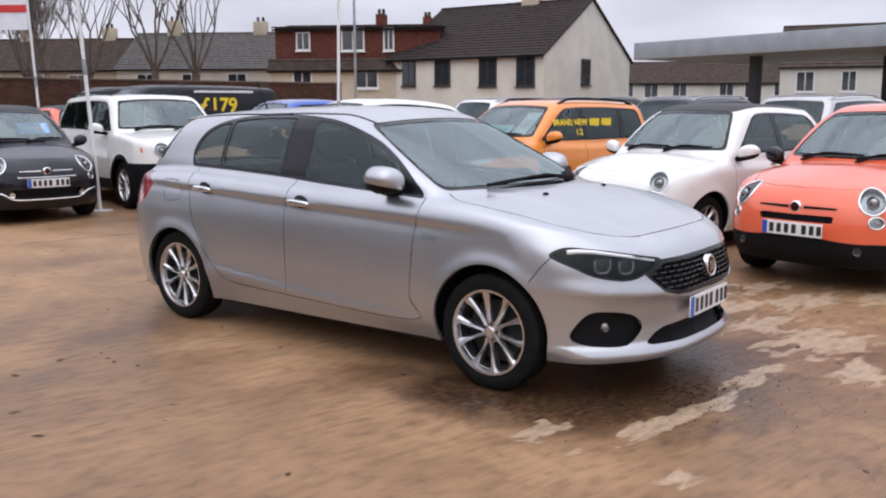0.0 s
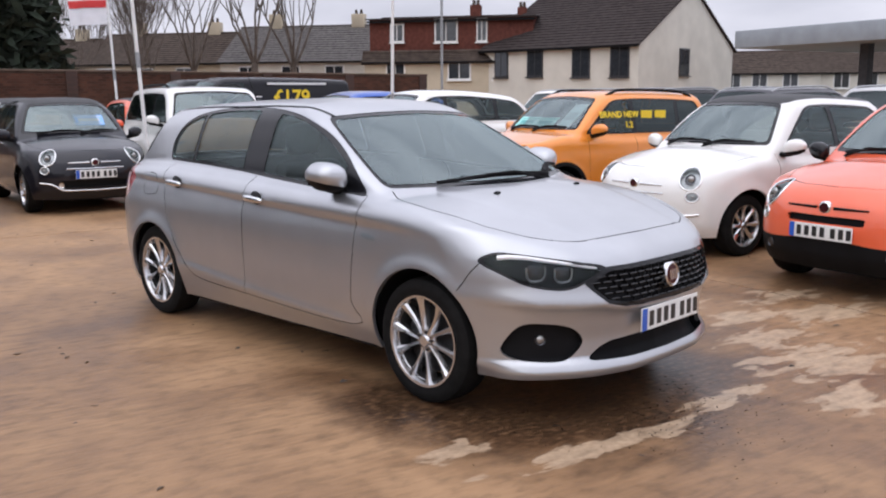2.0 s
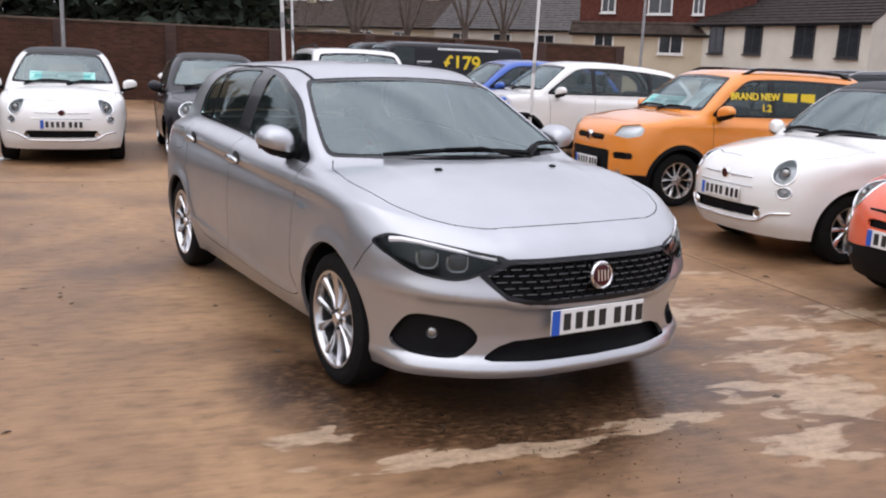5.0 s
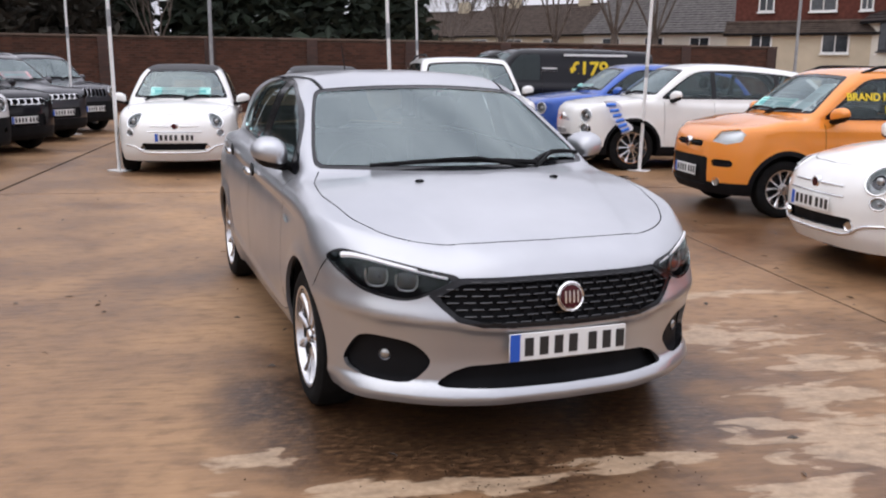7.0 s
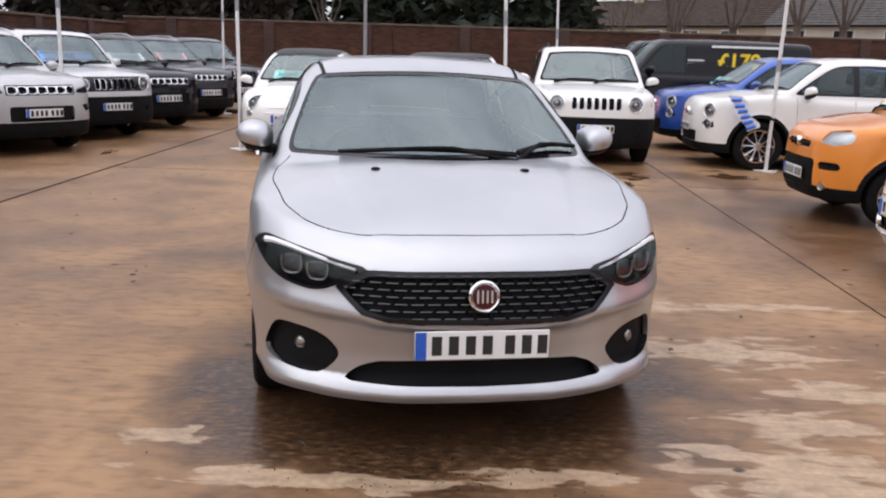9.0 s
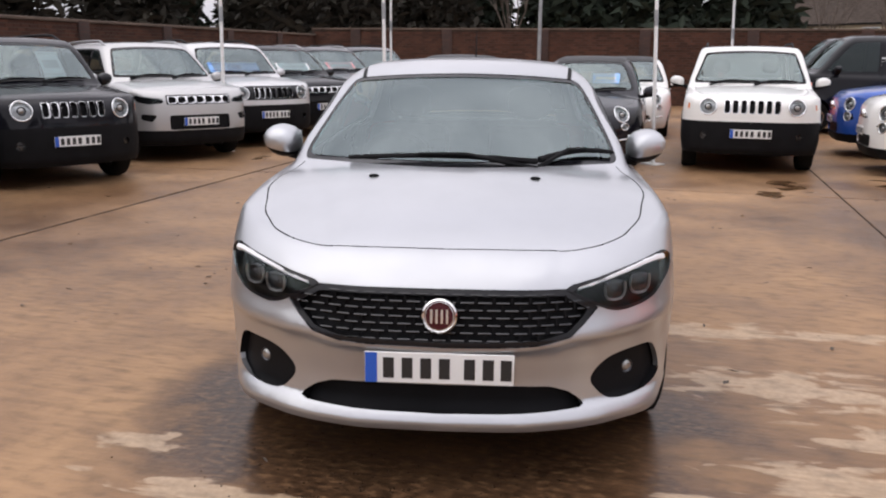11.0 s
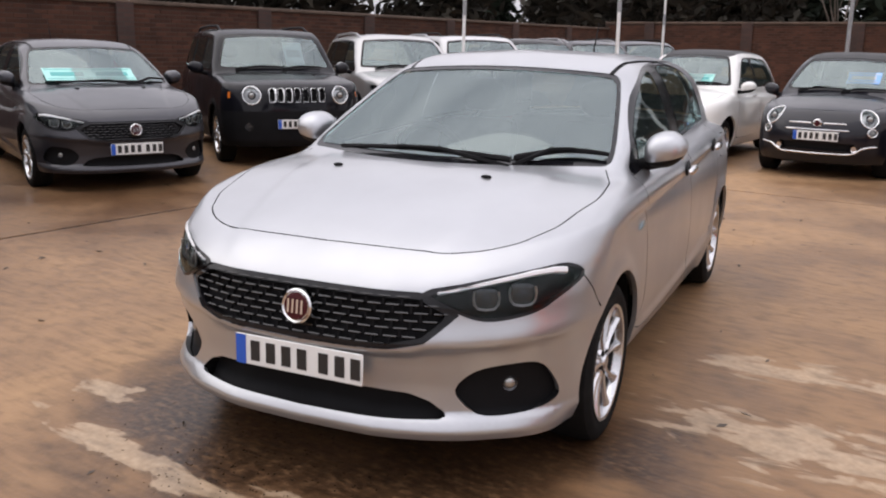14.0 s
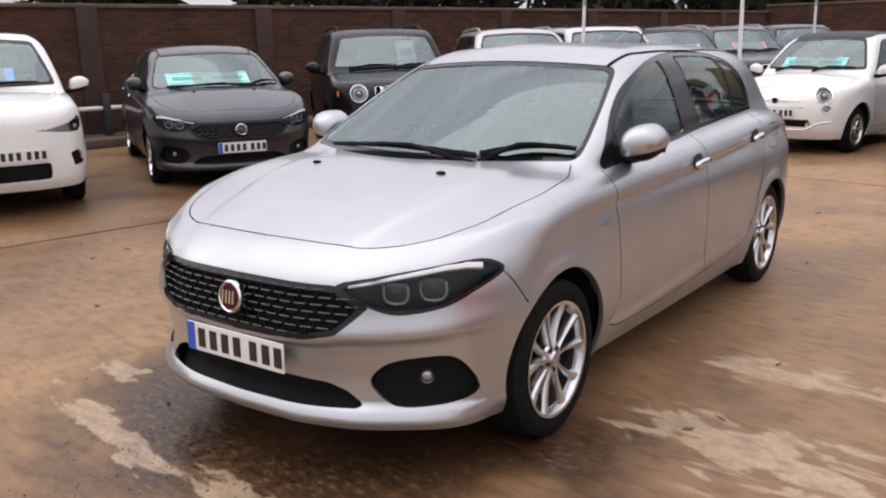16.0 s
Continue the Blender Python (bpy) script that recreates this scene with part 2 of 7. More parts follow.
def concrete(name):
    """Brushed yard concrete, wet in places: brown when soaked, tan when drying, with pale scoured patches."""
    m, t, b = node_material(name)
    broad = link_noise(t, 0.35, 5, distortion=0.6)
    mid = link_noise(t, 1.6, 8)
    fine = link_noise(t, 38, 6)
    brush = link_noise(t, 1.0, 3, (36.0, 3.2, 1.0, 131))
    wet = t.nodes.new("ShaderNodeMath")
    wet.operation = "MULTIPLY_ADD"
    t.links.new(mid, wet.inputs[0])
    wet.inputs[1].default_value = 0.55
    # wet soil round the parked hatchback's nose, with its contact shade painted in
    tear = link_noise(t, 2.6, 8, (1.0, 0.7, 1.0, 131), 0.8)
    soil_shade_dist = spots(t, SOIL_AND_SHADE, 0.3)
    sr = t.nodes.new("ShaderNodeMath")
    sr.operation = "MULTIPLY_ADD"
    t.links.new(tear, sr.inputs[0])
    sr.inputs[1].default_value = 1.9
    t.links.new(soil_shade_dist, sr.inputs[2])
    soil_shade = t.nodes.new("ShaderNodeMapRange")
    soil_shade.interpolation_type = "SMOOTHSTEP"
    soil_shade.inputs["From Min"].default_value, soil_shade.inputs["From Max"].default_value = 1.15, 2.35
    soil_shade.inputs["To Min"].default_value, soil_shade.inputs["To Max"].default_value = 1.0, 0.0
    t.links.new(sr.outputs[0], soil_shade.inputs["Value"])
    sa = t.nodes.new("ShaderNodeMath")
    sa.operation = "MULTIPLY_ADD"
    t.links.new(soil_shade.outputs[0], sa.inputs[0])
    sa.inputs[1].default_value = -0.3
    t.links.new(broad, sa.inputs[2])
    damp = t.nodes.new("ShaderNodeMapRange")
    damp.inputs["From Min"].default_value, damp.inputs["From Max"].default_value = 0.3, 1.5
    damp.inputs["To Min"].default_value, damp.inputs["To Max"].default_value = -0.28, 0.0
    t.links.new(spots(t, DAMP, 0.3), damp.inputs["Value"])
    sd = t.nodes.new("ShaderNodeMath")
    t.links.new(sa.outputs[0], sd.inputs[0])
    t.links.new(damp.outputs[0], sd.inputs[1])
    t.links.new(sd.outputs[0], wet.inputs[2])
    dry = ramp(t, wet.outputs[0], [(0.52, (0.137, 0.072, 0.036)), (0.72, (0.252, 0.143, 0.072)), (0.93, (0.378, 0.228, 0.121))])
    # soil colour, kept dark enough to stand for the nose's shade too
    soiled_shaded = t.nodes.new("ShaderNodeMix")
    soiled_shaded.data_type = "RGBA"
    t.links.new(soil_shade.outputs[0], soiled_shaded.inputs[0])
    t.links.new(dry, soiled_shaded.inputs[6])
    t.links.new(ramp(t, link_noise(t, 24, 7, (1.6, 0.8, 1.0, 131)), [(0.35, (0.03, 0.016, 0.009)), (0.55, (0.085, 0.045, 0.023)), (0.72, (0.2, 0.115, 0.06))]), soiled_shaded.inputs[7])
    colour = soiled_shaded.outputs[2]
    # the skin of the concrete has come off in strips along the brushing
    rag = link_noise(t, 1.0, 9, (9.0, 3.4, 1.0, 131), 0.6)
    best = spots(t, SCOURED, 0.12)
    far = t.nodes.new("ShaderNodeMath")
    far.operation = "MULTIPLY_ADD"
    t.links.new(rag, far.inputs[0])
    far.inputs[1].default_value = 2.8
    t.links.new(best, far.inputs[2])
    lim = t.nodes.new("ShaderNodeMapRange")
    lim.inputs["From Min"].default_value, lim.inputs["From Max"].default_value = 1.9, 2.1
    lim.inputs["To Min"].default_value, lim.inputs["To Max"].default_value = 0.78, 0.0
    t.links.new(far.outputs[0], lim.inputs["Value"])
    patch = lim.outputs[0]
    mix = t.nodes.new("ShaderNodeMix")
    mix.data_type = "RGBA"
    t.links.new(patch, mix.inputs[0])
    t.links.new(colour, mix.inputs[6])
    t.links.new(ramp(t, fine, [(0.3, (0.42, 0.30, 0.195)), (0.7, (0.54, 0.40, 0.27))]), mix.inputs[7])
    grain = t.nodes.new("ShaderNodeMix")
    grain.data_type, grain.blend_type = "RGBA", "MULTIPLY"
    t.links.new(ramp(t, link_noise(t, 0.9, 4), [(0.38, 0.1), (0.62, 0.42)]), grain.inputs[0])
    mottle = t.nodes.new("ShaderNodeMix")
    mottle.data_type, mottle.blend_type = "RGBA", "MULTIPLY"
    mottle.inputs[0].default_value = 1.0
    t.links.new(mix.outputs[2], mottle.inputs[6])
    t.links.new(ramp(t, link_noise(t, 9, 9, (1.6, 0.8, 1.0, 131)), [(0.3, 0.68), (0.5, 0.98), (0.72, 1.1)]), mottle.inputs[7])
    t.links.new(mottle.outputs[2], grain.inputs[6])
    t.links.new(ramp(t, brush, [(0.32, 0.45), (0.62, 1.0)]), grain.inputs[7])
    # standing water
    pool = t.nodes.new("ShaderNodeMath")
    pool.operation = "MULTIPLY_ADD"
    t.links.new(tear, pool.inputs[0])
    pool.inputs[1].default_value = 3.0
    t.links.new(spots(t, PUDDLES, 0.1), pool.inputs[2])
    water = t.nodes.new("ShaderNodeMapRange")
    water.inputs["From Min"].default_value, water.inputs["From Max"].default_value = 2.0, 2.3
    water.inputs["To Min"].default_value, water.inputs["To Max"].default_value = 1.0, 0.0
    t.links.new(pool.outputs[0], water.inputs["Value"])
    gloss = t.nodes.new("ShaderNodeMix")
    t.links.new(water.outputs[0], gloss.inputs[0])
    t.links.new(ramp(t, wet.outputs[0], [(0.5, 0.3), (0.8, 0.5), (1.0, 0.7)]), gloss.inputs[2])
    gloss.inputs[3].default_value = 0.05
    t.links.new(gloss.outputs[0], b.inputs["Roughness"])
    soaked = t.nodes.new("ShaderNodeMix")
    soaked.data_type, soaked.blend_type = "RGBA", "MULTIPLY"
    t.links.new(water.outputs[0], soaked.inputs[0])
    t.links.new(grain.outputs[2], soaked.inputs[6])
    soaked.inputs[7].default_value = (0.4, 0.38, 0.36, 1)
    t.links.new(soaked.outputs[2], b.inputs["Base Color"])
    b.inputs["Specular IOR Level"].default_value = 0.3
    add = t.nodes.new("ShaderNodeMath")
    add.operation = "ADD"
    t.links.new(brush, add.inputs[0])
    t.links.new(fine, add.inputs[1])
    add_bump(t, b, add.outputs[0], 0.35, 0.006)
    return m


def brickwork(name, c1, c2, mortar, scale=1.0):
    """Courses in the paint of a far wall, at real brick size, by height and length along the wall."""
    m, t, b = node_material(name)
    tc = t.nodes.new("ShaderNodeTexCoord")
    mp = t.nodes.new("ShaderNodeMapping")
    mp.inputs["Rotation"].default_value = (radians(90), 0, 0)
    br = t.nodes.new("ShaderNodeTexBrick")
    br.inputs["Scale"].default_value = 1.0
    br.inputs["Brick Width"].default_value, br.inputs["Row Height"].default_value = 0.225 * scale, 0.075 * scale
    br.inputs["Mortar Size"].default_value = 0.008
    br.inputs["Color1"].default_value, br.inputs["Color2"].default_value, br.inputs["Mortar"].default_value = (*c1, 1), (*c2, 1), (*mortar, 1)
    t.links.new(tc.outputs["Object"], mp.inputs[0])
    t.links.new(mp.outputs[0], br.inputs["Vector"])
    mix = t.nodes.new("ShaderNodeMix")
    mix.data_type, mix.blend_type = "RGBA", "MULTIPLY"
    mix.inputs[0].default_value = 0.8
    t.links.new(br.outputs[0], mix.inputs[6])
    t.links.new(ramp(t, link_noise(t, 0.7, 7), [(0.3, 0.5), (0.7, 1.0)]), mix.inputs[7])
    t.links.new(mix.outputs[2], b.inputs["Base Color"])
    b.inputs["Roughness"].default_value = 0.85
    return m


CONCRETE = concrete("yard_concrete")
JOINT = mat("joint_filler", (0.03, 0.022, 0.016), 0.95, vary=0.3, spec=0.05)
FAR_GROUND = mat("far_ground", (0.10, 0.085, 0.065), 0.8, vary=0.3, scale=0.2)
WALL_BRICK = brickwork("wall_brick", (0.075, 0.034, 0.024), (0.05, 0.025, 0.019), (0.05, 0.036, 0.03))
MORTAR = mat("wall_mortar", (0.065, 0.043, 0.033), 0.95, vary=0.3, scale=3)


def brick_material(name, single):
    """Dark brown fired brick, each brick of its own shade, stained in broad patches."""
    m, t, b = node_material(name)
    if single:
        k = t.nodes.new("ShaderNodeObjectInfo").outputs["Random"]
    else:
        k = t.nodes.new("ShaderNodeNewGeometry").outputs["Random Per Island"]
    shade = ramp(t, k, [(0.0, (0.062, 0.028, 0.019)), (0.5, (0.088, 0.038, 0.024)), (1.0, (0.115, 0.049, 0.031))])
    mix = t.nodes.new("ShaderNodeMix")
    mix.data_type, mix.blend_type = "RGBA", "MULTIPLY"
    mix.inputs[0].default_value = 0.8
    t.links.new(shade, mix.inputs[6])
    t.links.new(ramp(t, link_noise(t, 1.1, 7), [(0.3, 0.55), (0.7, 1.0)]), mix.inputs[7])
    t.links.new(mix.outputs[2], b.inputs["Base Color"])
    b.inputs["Roughness"].default_value = 0.85
    b.inputs["Specular IOR Level"].default_value = 0.25
    add_bump(t, b, link_noise(t, 60, 4), 0.3, 0.004)
    return m


BRICK_SINGLE, BRICK_JOINED = brick_material("brick_single", True), brick_material("brick_joined", False)
COPING = mat("coping", (0.11, 0.075, 0.055), 0.85, vary=0.3, scale=3)
RENDER_WHITE = mat("cream_render", (0.62, 0.59, 0.52), 0.9, vary=0.1, scale=0.8, bump=0.2)
RENDER_TAN = mat("tan_render", (0.50, 0.43, 0.32), 0.9, vary=0.12, scale=0.8)
TILE_RED = mat("hung_tile_red", (0.115, 0.042, 0.032), 0.85, vary=0.25, scale=5, bump=0.3, bump_scale=12, spec=0.1)
ROOF_DARK = mat("roof_tile_dark", (0.045, 0.036, 0.034), 0.8, vary=0.3, scale=4, bump=0.3, bump_scale=10, spec=0.1)
ROOF_GREY = mat("roof_tile_grey", (0.125, 0.115, 0.11), 0.7, vary=0.3, scale=4, bump=0.3, bump_scale=10, spec=0.1)
ROOF_BROWN = mat("roof_tile_brown", (0.075, 0.058, 0.048), 0.85, vary=0.3, scale=3, bump=0.3, bump_scale=10, spec=0.1)
FRAME_WHITE = mat("window_frame_white", (0.75, 0.75, 0.73), 0.5, vary=0.05)
PANE = mat("window_pane_dark", (0.03, 0.034, 0.04), 0.08, vary=0.3, spec=0.8)
CANOPY_GREY = mat("canopy_grey", (0.30, 0.33, 0.36), 0.5, vary=0.12, scale=1.5)
STEEL_DARK = mat("dark_steel", (0.05, 0.05, 0.055), 0.5, 0.4, vary=0.2)
POLE_WHITE = mat("pole_white", (0.74, 0.74, 0.73), 0.4, vary=0.08, scale=9)
GALV = mat("galvanised_steel", (0.34, 0.35, 0.36), 0.5, 0.6, vary=0.15)
BARK = mat("bark", (0.11, 0.09, 0.075), 0.95, vary=0.3, scale=3)
NEEDLE = mat("conifer_leaf", (0.014, 0.022, 0.012), 0.9, vary=0.5, scale=1.5)
IVY = mat("shrub_leaf", (0.024, 0.020, 0.013), 0.9, vary=0.5, scale=1.0)

# ---- mesh helpers ----
def part(name, mesh, material, parent, label="", m=None):
    """Link a bmesh or a mesh as one object under a thing or a part."""
    if isinstance(mesh, bmesh.types.BMesh):
        me = bpy.data.meshes.new(name)
        mesh.to_mesh(me)
        mesh.free()
        mesh = me
    if material is not None:
        for k in (material if isinstance(material, (list, tuple)) else [material]):
            if k.name not in mesh.materials:
                mesh.materials.append(k)
    ob = new(name, mesh)
    if parent is not None:
        ob.parent = parent
    if m is not None:
        ob.matrix_basis = m
    return tagged(ob, label) if label else ob


def smooth(bm, angle=40):
    for f in bm.faces:
        f.smooth = True
    lim = radians(angle)
    for e in bm.edges:
        if len(e.link_faces) == 2 and e.calc_face_angle(0) > lim:
            e.smooth = False
    return bm


def box(x0, x1, y0, y1, z0, z1, bevel=0.0, seg=2):
    bm = bmesh.new()
    bmesh.ops.create_cube(bm, size=1, matrix=Matrix.Translation(((x0 + x1) / 2, (y0 + y1) / 2, (z0 + z1) / 2)) @ Matrix.Diagonal((abs(x1 - x0), abs(y1 - y0), abs(z1 - z0), 1)))
    if bevel:
        bmesh.ops.bevel(bm, geom=bm.edges[:], offset=bevel, segments=seg, affect="EDGES", profile=0.5)
    return smooth(bm)


def add_box(bm, size, m):
    bmesh.ops.create_cube(bm, size=1, matrix=m @ Matrix.Diagonal((*size, 1)))
    return bm


def lathe(profile, seg=48):
    """Turn (radius, offset) pairs about the y axis."""
    bm = bmesh.new()
    rings = []
    for r, o in profile:
        rings.append([bm.verts.new((r * math.cos(2 * math.pi * i / seg), o, r * math.sin(2 * math.pi * i / seg))) for i in range(seg)])
    for a, b in zip(rings, rings[1:]):
        for i in range(seg):
            bm.faces.new((a[i], a[(i + 1) % seg], b[(i + 1) % seg], b[i]))
    bmesh.ops.recalc_face_normals(bm, faces=bm.faces[:])
    return smooth(bm, 35)


def tube(points, r, seg=8, taper=1.0):
    """A round bar through points."""
    bm = bmesh.new()
    pts = [Vector(p) for p in points]
    rings = []
    up = Vector((0.13, 0.21, 0.97))
    for i, p in enumerate(pts):
        d = (pts[min(i + 1, len(pts) - 1)] - pts[max(i - 1, 0)]).normalized()
        a = d.cross(up).normalized() if abs(d.dot(up)) < 0.98 else d.cross(Vector((1, 0, 0))).normalized()
        b = d.cross(a)
        rr = r * (1 + (taper - 1) * i / max(1, len(pts) - 1))
        rings.append([bm.verts.new(p + rr * (math.cos(2 * math.pi * k / seg) * a + math.sin(2 * math.pi * k / seg) * b)) for k in range(seg)])
    for a, b in zip(rings, rings[1:]):
        for k in range(seg):
            bm.faces.new((a[k], a[(k + 1) % seg], b[(k + 1) % seg], b[k]))
    bm.faces.new(rings[0][::-1])
    bm.faces.new(rings[-1])
    bmesh.ops.recalc_face_normals(bm, faces=bm.faces[:])
    return smooth(bm, 50)


def ball(rx, ry, rz, m=None, u=20, v=12, power=1.0):
    """A rounded lump: an ellipsoid, squarer as power falls."""
    bm = bmesh.new()
    bmesh.ops.create_uvsphere(bm, u_segments=u, v_segments=v, radius=1)
    for w in bm.verts:
        c = [math.copysign(abs(k) ** power, k) for k in w.co]
        w.co = (c[0] * rx, c[1] * ry, c[2] * rz)
    if m is not None:
        bmesh.ops.transform(bm, matrix=m, verts=bm.verts[:])
    return smooth(bm, 60)


def plane_poly(points, thickness, m=None):
    """An extruded outline in the x-z plane, thick along y."""
    bm = bmesh.new()
    a = [bm.verts.new((x, 0, z)) for x, z in points]
    b = [bm.verts.new((x, thickness, z)) for x, z in points]
    n = len(points)
    bm.faces.new(a)
    bm.faces.new(b[::-1])
    for i in range(n):
        bm.faces.new((a[(i + 1) % n], a[i], b[i], b[(i + 1) % n]))
    bmesh.ops.recalc_face_normals(bm, faces=bm.faces[:])
    if m is not None:
        bmesh.ops.transform(bm, matrix=m, verts=bm.verts[:])
    return bm


# ---- shaped shells: a smooth field, meshed and cut along outlines ----
def curve(points):
    """A smooth curve without overshoot through (x, y) points."""
    xs, ys = np.array(sorted(points), float).T
    h, d = np.diff(xs), np.diff(ys) / np.diff(xs)
    k = np.zeros(len(xs))
    for i in range(1, len(xs) - 1):
        if d[i - 1] * d[i] > 0:
            a, b = 2 * h[i] + h[i - 1], h[i] + 2 * h[i - 1]
            k[i] = (a + b) / (a / d[i - 1] + b / d[i])
    k[0], k[-1] = d[0], d[-1]

    def f(x):
        i = np.clip(np.searchsorted(xs, x) - 1, 0, len(xs) - 2)
        t = (x - xs[i]) / h[i]
        out = (x - np.clip(x, xs[0], xs[-1]))
        t = np.clip(t, 0, 1)
        v = (2 * t**3 - 3 * t**2 + 1) * ys[i] + (t**3 - 2 * t**2 + t) * h[i] * k[i] + (3 * t**2 - 2 * t**3) * ys[i + 1] + (t**3 - t**2) * h[i] * k[i + 1]
        return v + out * np.where(x < xs[0], k[0], k[-1])
    return f


def smax(a, b, k):
    h = np.clip(0.5 + 0.5 * (a - b) / k, 0, 1)
    return b + (a - b) * h + k * h * (1 - h)


def smin(a, b, k):
    return -smax(-a, -b, k)


def gradient(f, p, e=0.0015):
    g = np.empty_like(p)
    for i in range(3):
        q, r = p.copy(), p.copy()
        q[:, i] += e
        r[:, i] -= e
        g[:, i] = (f(*q.T) - f(*r.T)) / (2 * e)
    return g


def shell(f, lo, hi, h):
    """Vertices and triangles of the surface f = 0."""
    ax = [np.arange(a, b + h, h) for a, b in zip(lo, hi)]
    n = [len(a) for a in ax]
    k = 4
    v = f(*np.meshgrid(*[a[0] + h * k * np.arange(len(a) // k + 1) + h * (k - 1) / 2 for a in ax], indexing="ij"))
    for axis in range(3):
        v = np.repeat(v, k, axis)
    v = v[:n[0], :n[1], :n[2]].copy()
    near = np.nonzero(np.abs(v) < 4.2 * h)
    v[near] = f(*[a[i] for a, i in zip(ax, near)])
    s = v < 0
    cells = tuple(k - 1 for k in n)
    pos, cnt = np.zeros((*cells, 3)), np.zeros(cells)
    for axis in range(3):
        o1, o2 = [k for k in range(3) if k != axis]
        for b1 in (0, 1):
            for b2 in (0, 1):
                i0, i1 = [None] * 3, [None] * 3
                i0[axis], i1[axis] = slice(0, -1), slice(1, None)
                i0[o1] = i1[o1] = slice(b1, n[o1] - 1 + b1)
                i0[o2] = i1[o2] = slice(b2, n[o2] - 1 + b2)
                va, vb = v[tuple(i0)], v[tuple(i1)]
                x = (va < 0) != (vb < 0)
                t = np.where(x, va / np.where(x, va - vb, 1), 0)
                pos[..., axis] += np.where(x, t, 0)
                pos[..., o1] += x * b1
                pos[..., o2] += x * b2
                cnt += x
    act = cnt > 0
    idx = -np.ones(cells, int)
    idx[act] = np.arange(act.sum())
    P = np.argwhere(act) + pos[act] / cnt[act][:, None]
    P = np.array(lo) + P * h
    T = []
    for axis in range(3):
        o1, o2 = (axis + 1) % 3, (axis + 2) % 3
        i0, i1 = [slice(None)] * 3, [slice(None)] * 3
        i0[axis], i1[axis] = slice(0, -1), slice(1, None)
        a, b = s[tuple(i0)], s[tuple(i1)]
        for sign in (True, False):
            e = np.argwhere((a != b) & (a == sign))
            e = e[(e[:, o1] > 0) & (e[:, o2] > 0) & (e[:, o1] < n[o1] - 1) & (e[:, o2] < n[o2] - 1)]
            q = []
            for d1, d2 in ((-1, -1), (0, -1), (0, 0), (-1, 0)):
                c = e.copy()
                c[:, o1] += d1
                c[:, o2] += d2
                q.append(idx[tuple(c.T)])
            if not sign:
                q = q[::-1]
            T += [np.stack([q[0], q[1], q[2]], 1), np.stack([q[0], q[2], q[3]], 1)]
    T = np.concatenate(T)
    P = settle(f, P, 5)
    return P, T


def settle(f, P, times):
    for _ in range(times):
        g = gradient(f, P)
        P = P - (f(*P.T) / np.maximum((g * g).sum(1), 0.05))[:, None] * g
    return P


def cut(V, T, lab, fn, value, within=None):
    """Cut the triangles along fn = 0 and give those inside the label value, where they now have the label within."""
    f = fn(*V.T)
    f = np.where(np.abs(f) < 2e-4, 2e-4, f)
    st = (f > 0)[T]
    n = st.sum(1)
    mixed = (n == 1) | (n == 2)
    if mixed.any():
        Tm, sm, nm, lm = T[mixed], st[mixed], n[mixed], lab[mixed]
        lone = np.where(nm == 1, np.argmax(sm, 1), np.argmin(sm, 1))
        r = np.arange(len(Tm))
        a, b, c = Tm[r, lone], Tm[r, (lone + 1) % 3], Tm[r, (lone + 2) % 3]
        ed = np.concatenate([np.stack([a, b], 1), np.stack([a, c], 1)])
        ed.sort(1)
        u, inv = np.unique(ed, axis=0, return_inverse=True)
        inv = inv.reshape(-1)
        k = f[u[:, 0]] / (f[u[:, 0]] - f[u[:, 1]])
        new_v = V[u[:, 0]] + (V[u[:, 1]] - V[u[:, 0]]) * k[:, None]
        ab, ac = inv[:len(a)] + len(V), inv[len(a):] + len(V)
        V = np.concatenate([V, new_v])
        f = np.concatenate([f, np.zeros(len(new_v))])
        T = np.concatenate([T[~mixed], np.stack([a, ab, ac], 1), np.stack([ab, b, c], 1), np.stack([ab, c, ac], 1)])
        lab = np.concatenate([lab[~mixed], lm, lm, lm])
    inside = f[T].sum(1) < 0
    if within is not None:
        inside &= lab == within
    lab = lab.copy()
    lab[inside] = value
    return V, T, lab


def outline(points):
    """Signed distance to a polygon in the plane, negative inside."""
    p = np.array(points, float)

    def f(u, w):
        u, w = np.broadcast_arrays(u, w)
        d = np.full(u.shape, 1e9)
        s = np.ones(u.shape)
        for i in range(len(p)):
            a, b = p[i], p[i - 1]
            e = b - a
            wx, wy = u - a[0], w - a[1]
            k = np.clip((wx * e[0] + wy * e[1]) / (e @ e), 0, 1)
            d = np.minimum(d, (wx - e[0] * k) ** 2 + (wy - e[1] * k) ** 2)
            c1, c2, c3 = w >= a[1], w < b[1], e[0] * wy > e[1] * wx
            s = np.where((c1 & c2 & c3) | (~c1 & ~c2 & ~c3), -s, s)
        return s * np.sqrt(d)
    return f


def flowing(points, n=8):
    """More points along a smooth line through the given ones."""
    p = [Vector((*q, 0)) for q in points]
    out = []
    for i in range(len(p) - 1):
        a, b, c, d = p[max(i - 1, 0)], p[i], p[i + 1], p[min(i + 2, len(p) - 1)]
        for k in range(n):
            t = k / n
            v = 0.5 * (2 * b + (c - a) * t + (2 * a - 5 * b + 4 * c - d) * t * t + (3 * b - a - 3 * c + d) * t ** 3)
            out.append((v.x, v.y))
    return out + [tuple(points[-1])]


def closed_flow(points, n=4):
    """A smooth closed line through the given points."""
    k = len(points)
    return flowing([points[i % k] for i in range(-1, k + 2)], n)[n:n * (k + 1)]


